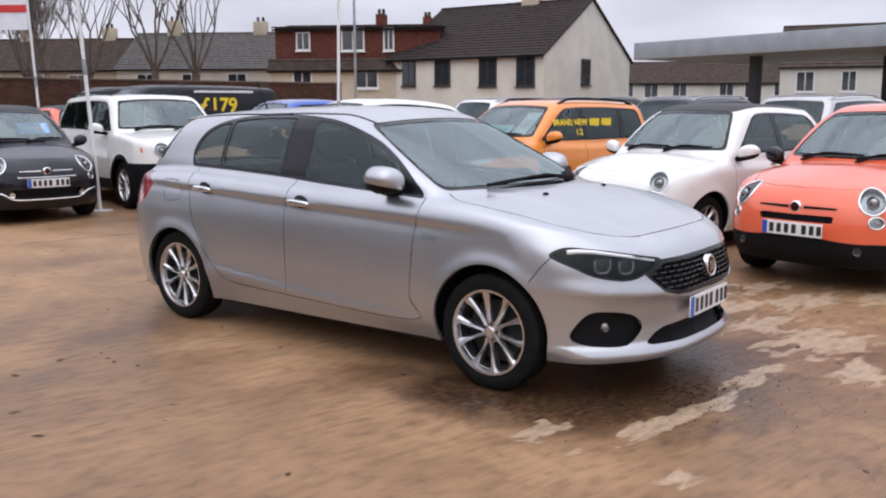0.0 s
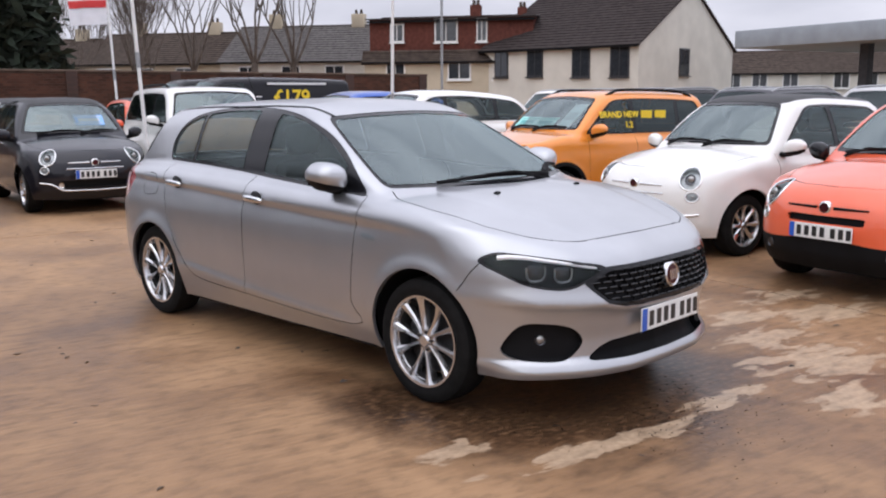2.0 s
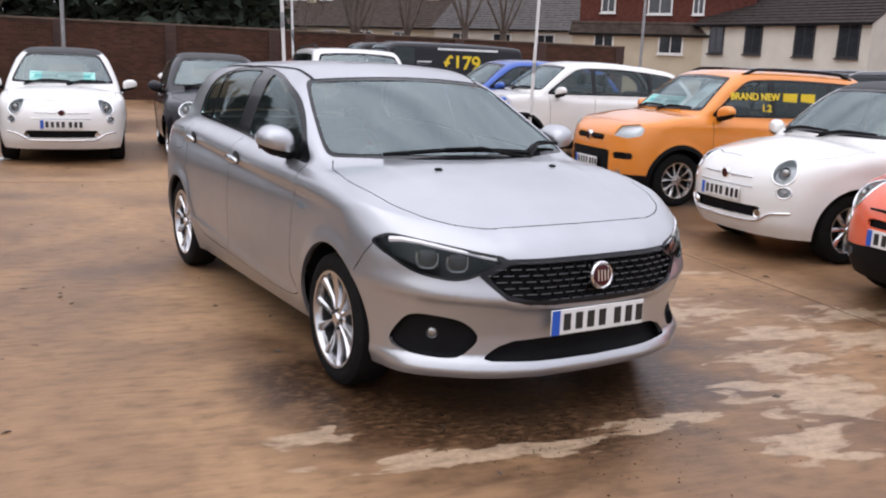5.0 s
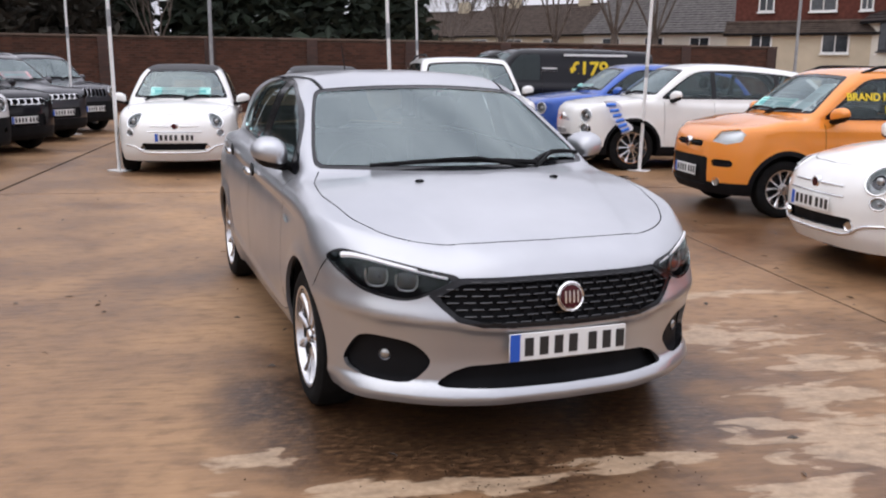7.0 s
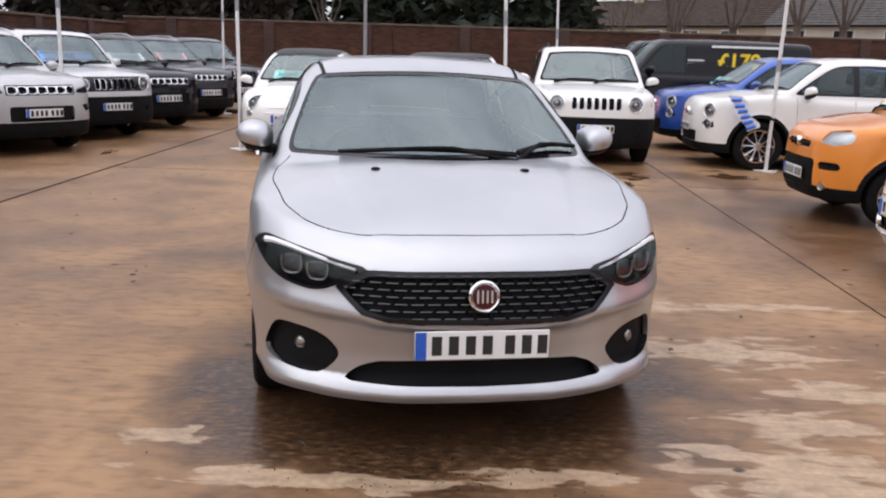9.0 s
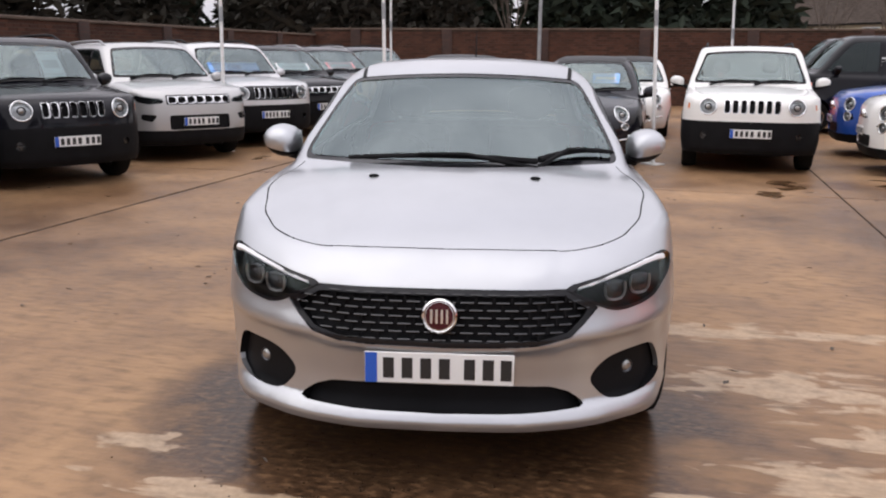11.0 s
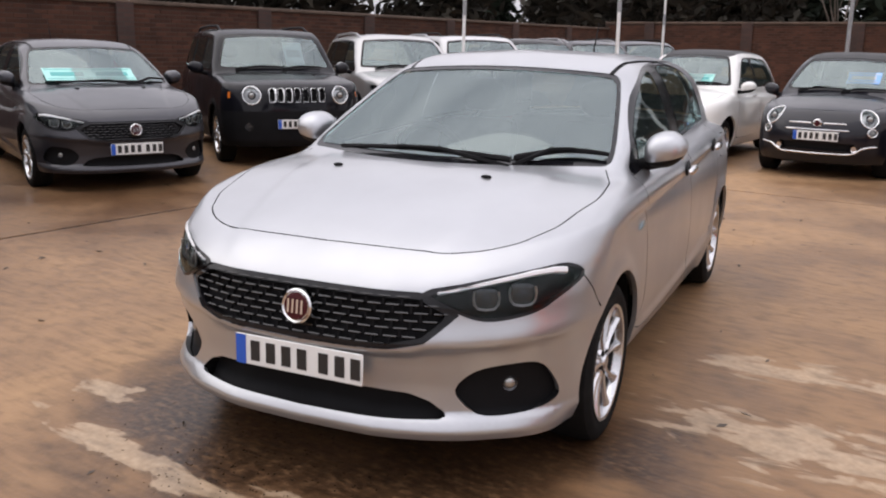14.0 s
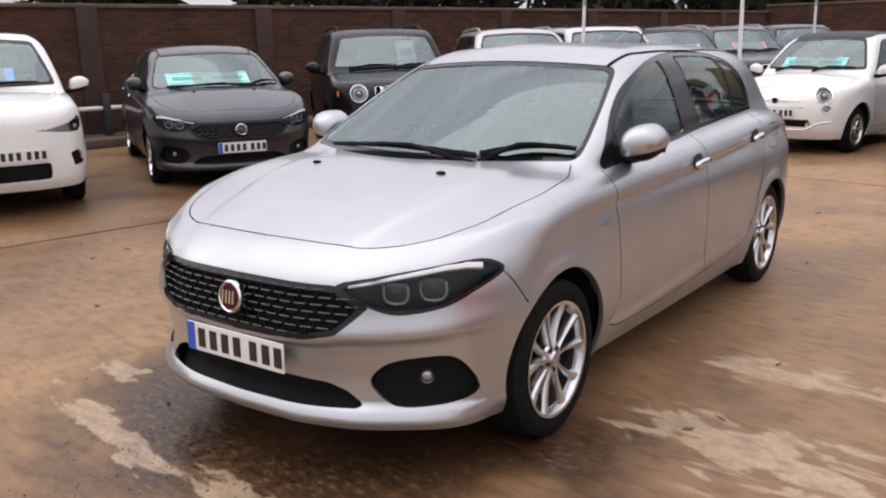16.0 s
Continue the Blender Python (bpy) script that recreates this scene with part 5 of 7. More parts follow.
def lamp_ring(root, f, az, u, z, r, thick=0.009, squash=1.0):
    """A chrome ring and a clear bowl round each of a pair of round lamps."""
    k = radians(az)
    for side in (1, -1):
        def on(uu, zz):
            return probe(f, (3 * math.cos(k) - uu * math.sin(k), side * (3 * math.sin(k) + uu * math.cos(k)), zz), (-math.cos(k), -side * math.sin(k), 0), 5)
        pts = [on(u + r * math.cos(a), z + r * squash * math.sin(a)) for a in np.linspace(0, 2 * math.pi, 25)]
        ring = part("lamp_ring", tube(pts, thick, 8), CHROME, root, "chrome lamp ring")
        c = on(u, z)
        part("bulb", ball(0.02, r * 0.3, r * 0.3 * squash), LAMP_BOWL, ring, m=pose(c.x - 0.012, c.y, c.z, 0, 0, side * az))


def small_front(root, f, chrome=True):
    lamp_ring(root, f, 30, 0.21, 0.745, 0.1)
    lamp_ring(root, f, 30, 0.24, 0.585, 0.058, 0.008, 0.8)
    p = probe(f, (3, 0, 0.68), (-1, 0, 0), 5)
    b = part("badge", lathe([(0.0001, 0.012), (0.04, 0.012), (0.05, 0.004), (0.052, -0.02)], 24), CHROME, root, "round chrome badge", pose(p.x + 0.006, 0, 0.68, 0, 0, -90))
    part("badge_face", lathe([(0.0001, 0.016), (0.036, 0.014), (0.038, 0.01)], 20), BADGE_RED, b)
    for side in (1, -1):
        pts = [probe(f, (3, side * y, 0.68), (-1, 0, 0), 5) + Vector((0.004, 0, 0)) for y in (0.07, 0.16, 0.25, 0.33)]
        part("nose_bar", tube(pts, 0.012, 8, 0.6), CHROME if chrome else TRIM, root)
        fz = 0.39 if chrome else 0.355
        q = probe(f, (3, side * (0.43 if chrome else 0.5), fz), (-1, 0, 0), 5)
        part("fog_light", lathe([(0.0001, 0.0), (0.026, 0.0), (0.034, 0.006), (0.042, -0.02)], 20), CHROME if chrome else LAMP_DARK, root, m=pose(q.x + 0.006, q.y, fz, 0, 0, -90 + side * 20))
        q = probe(f, (-1.2, side * 1.5, 0.88), (0, -side, 0), 2)
        part("door_handle", ball(0.09, 0.015, 0.015), CHROME, root, m=pose(-1.2, q.y + side * 0.02, 0.88))
    if chrome:
        dip = curve([(0, 0.318), (0.36, 0.322), (0.46, 0.35), (0.52, 0.4), (0.68, 0.425)])
        pts = [probe(f, (3, y, float(dip(abs(y)))), (-1, 0, 0), 5) + Vector((0.004, 0, 0)) for y in np.linspace(-0.66, 0.66, 33)]
        part("bumper_strip", tube(pts, 0.012, 8), CHROME, root)
        pts = [probe(f, (3, y, 0.605), (-1, 0, 0), 5) + Vector((0.003, 0, 0)) for y in np.linspace(-0.36, 0.36, 13)]
        part("plate_strip", tube(pts, 0.008, 6), CHROME, root)


def panda_forms():
    s = family(0.75, 0.62, 2.3, 1.67, 1.55, 0.9, 1.06, -0.12, -0.72, -2.72, 1.0, wheel_r=0.305, square=0.55, tuck=0.06, floor=0.23, plate_z=0.46,
               mirror=(-0.5, 1.09, 0.14), wipers=((-0.5, 0.1, (0.02, 0.05)), (0.05, 0.55, (0.02, 0.05))), spokes=5, twin=True)
    hl = outline([(0.06, 0.79), (0.12, 0.9), (0.34, 0.93), (0.42, 0.88), (0.4, 0.8), (0.25, 0.765)])
    s["features"] = glazing(s, [(-1.2, 0.0), (-2.05, -1.28), (-3, -2.12)], dark_from=-1.2) + [
        row("headlight", seen_from(30, hl, x_min=0.1), [LAMP_PALE, CHROME], depth=0.03, cover=LENS, pair=True, label="large clear headlight"),
        row("grille", seen_from(0, rounded(band(0.3, 0.735, 0.77), 0.015), x_min=0.2, signed=True), TRIM, depth=0.03),
        row("bumper_centre", seen_from(0, rounded(band(0.4, 0.36, 0.58), 0.04), x_min=0.2, signed=True), TRIM, depth=0.012),
        row("fog_light_surround", seen_from(0, rounded(outline([(0.52, 0.56), (0.68, 0.56), (0.68, 0.575), (0.52, 0.575)]), 0.03), x_min=0.2), GLOSS_BLACK, depth=0.02, pair=True),
        row("lower_cladding", skirt(0.36), TRIM, rim=0.01), *arch_rows(s, 0.05),
    ] + shut_lines([(90, [(-0.4, 1.0), (-0.42, 0.6), (-0.46, 0.36)], dict(a_min=0.45)), (90, [(-1.24, 1.0), (-1.24, 0.36)], dict(a_min=0.45)), ("top", [(-0.2, 0.7), (0.2, 0.69), (0.46, 0.58), (0.52, 0.3), (0.53, 0)], dict(z_min=0.75))])
    return s


def boxy_suv_forms():
    s = family(0.82, 0.84, 2.57, 1.805, 1.66, 1.0, 1.13, -0.22, -0.72, -3.05, 1.1, wheel_r=0.345, square=0.9, tuck=0.05, floor=0.26, plate_z=0.535,
               mirror=(-0.62, 1.17, 0.16), wipers=((-0.55, 0.1, (0.02, 0.05)), (0.05, 0.62, (0.02, 0.05))), spokes=5, twin=True, k_roof=0.07, roof_crown=0.02, screen_bow=0.08)
    s["gside"] = curve([(0.9, 0.87), (1.1, 0.845), (1.4, 0.765), (1.6, 0.705), (1.7, 0.675)])
    s["features"] = glazing(s, [(-1.25, 0), (-2.2, -1.33), (-3.3, -2.28)], dark_from=-1.2) + [
        row("grille_panel", seen_from(0, rounded(band(0.62, 0.82, 0.945), 0.05), x_min=0.2, signed=True), "paint", depth=0.003),
        row("headlight", seen_from(0, circle(0.555, 0.88, 0.105), x_min=0.1), [LAMP_BOWL, CHROME], depth=0.035, cover=LENS, pair=True, within="grille_panel", label="round headlight"),
        row("lamp_core", seen_from(0, circle(0.555, 0.88, 0.05), x_min=0.1), [LAMP_DARK, CHROME], depth=0.02, within="headlight", pair=True),
        row("fog_light", seen_from(0, circle(0.6, 0.5, 0.045), x_min=0.1), [LAMP_DARK, TRIM], depth=0.02, cover=LENS, pair=True),
        row("grille_ring", seen_from(0, slots(7, 0.105, 0.079, 0.796, 0.970), x_min=0.3, signed=True), CHROME, depth=0.004, within="grille_panel"),
        row("grille_slot", seen_from(0, slots(7, 0.105, 0.068, 0.803, 0.963), x_min=0.3, signed=True), TRIM, depth=0.05, within="grille_ring"),
        row("lower_bumper", lambda x, y, z: np.where(x > -0.1, z - 0.69, 1.0), TRIM, rim=0.01),
        row("lower_cladding", skirt(0.42), TRIM, rim=0.01), *arch_rows(s, 0.06),
        row("indicator", seen_from(60, outline([(-0.14, 0.84), (-0.1, 0.84), (-0.1, 0.92), (-0.14, 0.92)]), a_min=0.5, x_min=0.2), AMBER, depth=0.002, pair=True),
    ] + shut_lines([(90, [(-0.5, 1.1), (-0.5, 0.42)], dict(a_min=0.45)), (90, [(-1.29, 1.1), (-1.29, 0.42)], dict(a_min=0.45)), ("top", [(-0.3, 0.74), (0.2, 0.73), (0.5, 0.66), (0.6, 0.4), (0.62, 0)], dict(z_min=0.85))])
    return s


def suv_forms(h=1.64, dark_low=True, round_lamps=False, fo=0.88, wb=2.64, w=1.82, grille="slots"):
    s = family(fo, 0.86, wb, w, h, 0.98, 1.12, -0.16, -0.82, -wb - 0.4, 1.06, wheel_r=0.35, square=0.45, tuck=0.08, floor=0.24, plate_z=0.57,
               mirror=(-0.62, 1.14, 0.16), wipers=((-0.55, 0.1, (0.02, 0.05)), (0.05, 0.62, (0.02, 0.05))), spokes=5, twin=True)
    if round_lamps:
        lamp = [row("headlight", seen_from(35, circle(0.17, 0.83, 0.1), x_min=0.1), [LAMP_BOWL, CHROME], depth=0.03, cover=LENS, pair=True, label="round headlight"),
                row("lamp_core", seen_from(35, circle(0.17, 0.83, 0.05), x_min=0.1), [LAMP_DARK, CHROME], depth=0.02, within="headlight", pair=True),
                row("lower_lamp", seen_from(35, circle(0.16, 0.64, 0.07), x_min=0.1), [LAMP_BOWL, CHROME], depth=0.02, cover=LENS, pair=True)]
    elif grille == "shield":
        lamp = [row("headlight", seen_from(38, outline([(-0.25, 0.795), (-0.05, 0.79), (0.2, 0.84), (0.34, 0.895), (0.41, 0.86), (0.39, 0.79), (0.32, 0.75), (0.1, 0.755)]), x_min=0.1), [LAMP_BOWL, TRIM], depth=0.03, cover=LENS, pair=True, label="long clear headlight"),
                row("lamp_core", seen_from(38, circle(0.29, 0.815, 0.045), x_min=0.1), [LAMP_DARK, CHROME], depth=0.02, within="headlight", pair=True),
                row("side_intake", seen_from(38, outline([(0.16, 0.56), (0.3, 0.58), (0.38, 0.5), (0.36, 0.44), (0.2, 0.43)]), x_min=0.2), TRIM, depth=0.03, pair=True)]
    else:
        lamp = [row("headlight", seen_from(38, outline([(-0.12, 0.83), (-0.06, 0.885), (0.3, 0.93), (0.36, 0.9), (0.28, 0.84), (0.1, 0.81)]), x_min=0.1), [TRIM, CHROME], depth=0.03, cover=LENS, pair=True, label="slim headlight")]
    if grille == "slots":
        gr = [row("grille_band", seen_from(0, rounded(band(0.47, 0.815, 0.925), 0.012), x_min=0.3, signed=True), GLOSS_BLACK, depth=0.004),
              row("grille_ring", seen_from(0, slots(7, 0.135, 0.118, 0.815, 0.925), x_min=0.3, signed=True), CHROME, depth=0.002, within="grille_band"),
              row("grille_slot", seen_from(0, slots(7, 0.135, 0.1, 0.824, 0.916), x_min=0.3, signed=True), TRIM, depth=0.04, within="grille_ring")]
    elif grille == "shield":
        gr = [row("grille", seen_from(0, outline([(-0.2, 0.86), (0.2, 0.86), (0.13, 0.62), (0, 0.45), (-0.13, 0.62)]), x_min=0.3, signed=True), GLOSS_BLACK, depth=0.03)]
    else:
        gr = [row("nose_strip", seen_from(0, rounded(band(0.3, 0.74, 0.75), 0.012), x_min=0.3, signed=True), CHROME, depth=0.003)]
    s["features"] = glazing(s, [(-1.25, 0), (-2.3, -1.33), (-3.4, -2.38)], dark_from=-9.0 if round_lamps else -1.2) + lamp + gr + [
        row("lower_intake", seen_from(0, rounded(band(0.42, 0.49, 0.63), 0.03) if grille == "slots" else rounded(band(0.46, 0.4, 0.5) if grille == "bar" else band(0.56, 0.36, 0.46), 0.03), x_min=0.3, signed=True), TRIM, depth=0.03),
        ]
    if grille != "shield":
        s["features"].append(row("fog_light_surround", seen_from(30, outline([(0.12, 0.66), (0.34, 0.68), (0.36, 0.6), (0.2, 0.57)]), x_min=0.2), TRIM, depth=0.02, pair=True))
    else:
        s["plate_y"] = 0.3
    if dark_low:
        s["features"] += [row("lower_cladding", skirt(0.45 if grille == "slots" else 0.37), TRIM, rim=0.01), *arch_rows(s, 0.05)]
    s["features"] += shut_lines([(90, [(-0.48, 1.06), (-0.5, 0.42)], dict(a_min=0.45)), (90, [(-1.29, 1.06), (-1.29, 0.42)], dict(a_min=0.45)), ("top", [(-0.3, 0.76), (0.2, 0.73), (0.5, 0.62), (0.62, 0.4), (0.66, 0)], dict(z_min=0.85))])
    return s


def van_forms():
    s = family(0.95, 1.0, 3.1, 1.95, 1.95, 1.05, 1.25, 0.15, -0.5, -3.95, 1.2, wheel_r=0.335, square=0.8, tuck=0.02, floor=0.24, plate_z=0.5,
               mirror=(-0.4, 1.3, 0.2), spokes=6, twin=False, seats=False, grid=0.045)
    s["belt"] = lambda x: 1.2 + 0 * x
    s["features"] = [row("windscreen_border", screen_cut(s), GLOSS_BLACK, depth=0.003), row("windscreen", screen_cut(s, -0.03), DARK_GLASS, depth=0.004, within="windscreen_border"),
                     row("side_window", dlo_cut(s, -0.03, -1.15, 9), DARK_GLASS, depth=0.006, pair=True),
                     row("headlight", seen_from(38, outline([(-0.02, 0.8), (0.0, 0.9), (0.3, 1.05), (0.34, 0.95), (0.2, 0.8)]), x_min=0.1), [TRIM, CHROME], depth=0.03, cover=LENS, pair=True),
                     row("lower_cladding", skirt(0.42), TRIM, rim=0.01)] + shut_lines([(90, [(-1.2, 1.8), (-1.2, 0.42)], dict(a_min=0.45))])
    return s


GALV_RAIL = mat("rail_silver", (0.4, 0.4, 0.41), 0.35, 0.7, vary=0.08)
GREY_TOP = mat("dark_roof_cloth", (0.05, 0.05, 0.052), 0.7, vary=0.15)


def recolour(root, old, fresh):
    for o in (root, *root.children_recursive):
        if o.type == "MESH":
            for sl in o.material_slots:
                if sl.material == old:
                    sl.link = "OBJECT"
                    sl.material = fresh
    return root


def place(root, front_x, front_y, heading, fo):
    h = radians(heading)
    return pose(front_x - math.cos(h) * fo, front_y - math.sin(h) * fo, 0, 0, 0, heading)


SMALL, PANDA, BOXY, SUV = small_hatch(), panda_forms(), boxy_suv_forms(), suv_forms()
SPORT, CROSS, LUX, VAN = small_hatch(True, False), suv_forms(1.6, True, True, 0.86, 2.57, 1.8, "bar"), suv_forms(1.67, False, False, 0.9, 2.82, 1.9, "shield"), van_forms()

CROSS["roof"] = curve([(-3.45, 1.4), (-3.1, 1.475), (-2.7, 1.545), (-2.2, 1.6), (-1.6, 1.632), (-1.2, 1.625), (-0.82, 1.575)])
CROSS["hatch"] = curve([(0.95, -3.38), (1.06, -3.34), (1.25, -3.2), (1.4, -3.04), (1.5, -2.9), (1.635, -2.66)])
CROSS["dlo"] = (0.13, 0.11, 0.36, 0.03)
RIGHT, MIDDLE, LEFT = 220.0, -48.0, 6.0
small_white, small_f = build_car("small_hatchback_car", SMALL, WHITE, "white small retro hatchback with dark roof and chrome trim")
small_front(small_white, small_f)
small_white.matrix_basis = place(small_white, 1.66, 9.05, RIGHT, 0.73)
kue = copy_thing(small_white, place(None, -6.7, 10.05, MIDDLE, 0.73))
dark_small = recolour(copy_thing(small_white, place(None, -5.05, 11.4, MIDDLE, 0.73)), WHITE, INK_BLUE_PAINT)
tagged(dark_small, "dark slate small retro hatchback with chrome bumper strip")
back_white = copy_thing(small_white, place(None, -8.0, 15.3, MIDDLE, 0.73))
back_red = recolour(copy_thing(small_white, place(None, -6.0, 16.6, MIDDLE, 0.73)), WHITE, RED_ORANGE)
tagged(back_red, "red small retro hatchback behind the front row")

SPORT["mirror_material"] = GLOSS_BLACK
sport, sport_f = build_car("sports_hatchback_car", SPORT, RED_ORANGE, "orange-red small sports hatchback with black lower bumper")
small_front(sport, sport_f, False)
sport.matrix_basis = place(sport, 2.89, 7.2, RIGHT, 0.73)

panda, panda_f = build_car("tall_hatchback_car", PANDA, ORANGE, "orange tall small hatchback with black cladding")
panda.matrix_basis = place(panda, -0.05, 11.48, RIGHT, 0.75)



def nose_badge(root, f, z, half, bar=CHROME, r=0.055):
    """A round badge on a bar across the nose."""
    p = probe(f, (3, 0, z), (-1, 0, 0), 5)
    b = part("badge", lathe([(0.0001, 0.012), (r * 0.8, 0.012), (r, 0.004), (r * 1.04, -0.03)], 24), CHROME, root, "round chrome badge", pose(p.x + 0.016, 0, z, 0, 0, -90))
    part("badge_face", lathe([(0.0001, 0.016), (r * 0.74, 0.014), (r * 0.78, 0.01)], 20), BADGE_RED, b)
    for side in (1, -1):
        part("nose_bar", tube([probe(f, (3, side * y, z), (-1, 0, 0), 5) + Vector((0.006, 0, 0)) for y in np.linspace(0.06, half, 6)], 0.014, 8, 0.7), bar, root)


nose_badge(panda, panda_f, 0.755, 0.3, TRIM)
for side in (1, -1):
    q = probe(panda_f, (3, side * 0.56, 0.37), (-1, 0, 0), 5)
    part("fog_light", lathe([(0.0001, 0.0), (0.036, 0.0), (0.043, 0.006), (0.05, -0.03)], 20), LAMP_BOWL, panda, m=pose(q.x + 0.002, q.y, 0.37, 0, 0, -90 + side * 20))
cross, cross_f = build_car("crossover_car", CROSS, WHITE, "white compact crossover with black lower cladding")
cross.matrix_basis = place(cross, -3.02, 14.74, RIGHT, 0.86)
nose_badge(cross, cross_f, 0.79, 0.26)
lamp_ring(cross, cross_f, 35, 0.17, 0.83, 0.1)
lamp_ring(cross, cross_f, 35, 0.16, 0.64, 0.07, 0.009)
blue = recolour(copy_thing(cross, place(None, -4.6, 16.5, RIGHT, 0.86)), WHITE, BLUE)
tagged(blue, "blue compact crossover parked beside a white one")

boxy, boxy_f = build_car("boxy_suv_car", BOXY, WHITE, "white boxy SUV with seven-slot grille and black bumper")
boxy.matrix_basis = place(boxy, -3.5, 13.0, -50.0, 0.82)
lamp_ring(boxy, boxy_f, 0, 0.555, 0.88, 0.105)
boxy_black = recolour(copy_thing(boxy, place(None, -6.7, 5.32, 10.5, 0.82)), WHITE, BLACK_PAINT)
tagged(boxy_black, "black boxy SUV with seven-slot grille by the wall")
boxy_two = recolour(copy_thing(boxy, place(None, -9.8, 9.08, 8.0, 0.82)), WHITE, PEARL)
boxy_grey = recolour(copy_thing(boxy, place(None, -13.9, 14.3, LEFT, 0.82)), WHITE, GREY)
tagged(boxy_two, "pale silver boxy SUV with black grille panel and blue price board")
tagged(boxy_grey, "grey boxy SUV at the end of the wall row")
for o in boxy_two.children:
    if o.name.startswith("grille_panel"):
        o.material_slots[0].link = "OBJECT"
        o.material_slots[0].material = GLOSS_BLACK

suv, suv_f = build_car("suv_car", SUV, PALE_SILVER, "pale silver SUV with slotted grille")
suv.matrix_basis = place(suv, -8.5, 7.38, LEFT, 0.88)
for fx, fy, head, tone, words in ((-10.95, 10.65, LEFT, BLACK_PAINT, "black SUV with slotted grille in the wall row"), (-12.5, 12.5, LEFT, GREY, "dark grey SUV with slotted grille in the wall row"),
                                 (7.4, 20.3, 40.0, GREY, "dark grey SUV seen from behind"), (9.2, 18.3, 40.0, PALE_SILVER, "silver SUV in the far row"), (11.2, 16.5, 40.0, WHITE, "white SUV in the far row"),
                                 (5.6, 22.2, 40.0, BLACK_PAINT, "black SUV in the far row"), (3.8, 24.4, 40.0, WHITE, "white SUV in the far row"), (12.5, 25.5, 220.0, GREY, "dark grey SUV in the far row"), (9.8, 28.0, 220.0, PALE_SILVER, "silver SUV in the far row"), (15.0, 23.0, 220.0, WHITE, "white SUV in the far row")):
    c = recolour(copy_thing(suv, place(None, fx, fy, head, 0.88)), PALE_SILVER, tone)
    tagged(c, words)

grey_tipo = recolour(copy_thing(tipo, place(None, -5.05, 3.58, 22.0, 0.93)), SILVER, GREY)
tagged(grey_tipo, "dark grey five-door hatchback parked by the wall")

lux, lux_f = build_car("large_suv_car", LUX, WHITE, "white sporty SUV with a dark shield grille")
lux.matrix_basis = place(lux, -3.42, 1.55, 25.0, 0.9)

van, van_f = build_car("panel_van", VAN, BLACK_PAINT, "black panel van with a yellow price on its side", "van")
van.matrix_basis = pose(-7.5, 20.2, 0, 0, 0, RIGHT)
van_two = copy_thing(van, pose(-9.2, 22.2, 0, 0, 0, RIGHT))


def roof_rails(roots, f, x0, x1, y, material):
    for i, root in enumerate(roots):
        for side in (1, -1):
            pts = []
            for k in np.linspace(0, 1, 9):
                x = x0 + (x1 - x0) * k
                p = probe(f, (x, side * y, 3), (0, 0, -1), 3)
                pts.append(p + Vector((0, 0, 0.045 if 0 < k < 1 else -0.01)))
            part("roof_rail", tube(pts, 0.018, 8), material, root)


roof_rails((boxy, boxy_black, boxy_two, boxy_grey), boxy_f, -0.95, -2.9, 0.6, TRIM)
roof_rails((panda,), panda_f, -0.9, -2.5, 0.56, TRIM)
roof_rails([o for o in bpy.data.objects if o.name.startswith("suv_car")], suv_f, -1.0, -2.9, 0.6, GALV_RAIL)


# ---- price boards, lettering and banners ----
def lettering(text, size, material, parent, m, name="lettering", label="", depth=0.002):
    cu = bpy.data.curves.new("letters", "FONT")
    cu.body, cu.size, cu.extrude, cu.align_x, cu.align_y, cu.offset = text, size, depth, "CENTER", "CENTER", size * 0.025
    tmp = bpy.data.objects.new("letters", cu)
    me = bpy.data.meshes.new_from_object(tmp)
    bpy.data.objects.remove(tmp)
    return part(name, me, material, parent, label, m)


def price_board(root, f, y, z, w, h, material, ink, label, text="", bars=2):
    """A board that stands behind a car's windscreen."""
    a = probe(f, (3, y, z - h / 2), (-1, 0, 0), 6)
    b = probe(f, (3, y, z + h / 2), (-1, 0, 0), 6)
    lean = math.degrees(math.atan2(b.x - a.x, h))
    m = root.matrix_basis @ pose((a.x + b.x) / 2 - 0.045, y, z, 0, lean, 0)
    hh = math.hypot(b.x - a.x, h)
    board = part("price_board", box(-0.004, 0.004, -w / 2, w / 2, -hh / 2, hh / 2), material, None, m=m)
    tagged(board, label, "sign")
    part("border", box(0.0045, 0.006, -w / 2 + 0.02, w / 2 - 0.02, hh / 2 - 0.045, hh / 2 - 0.03), ink, board)
    part("border", box(0.0045, 0.006, -w / 2 + 0.02, w / 2 - 0.02, -hh / 2 + 0.03, -hh / 2 + 0.045), ink, board)
    if text:
        lettering(text, hh * 0.62, ink, board, pose(0.007, 0, 0, 90, 0, 90), "lettering", "hand-painted price")
    else:
        for i in range(bars):
            k = -w / 2 + w * (i + 0.5) / bars
            part("bar", box(0.0045, 0.006, k - w / bars * 0.36, k + w / bars * 0.36, -hh * 0.16, hh * 0.16), ink, board)


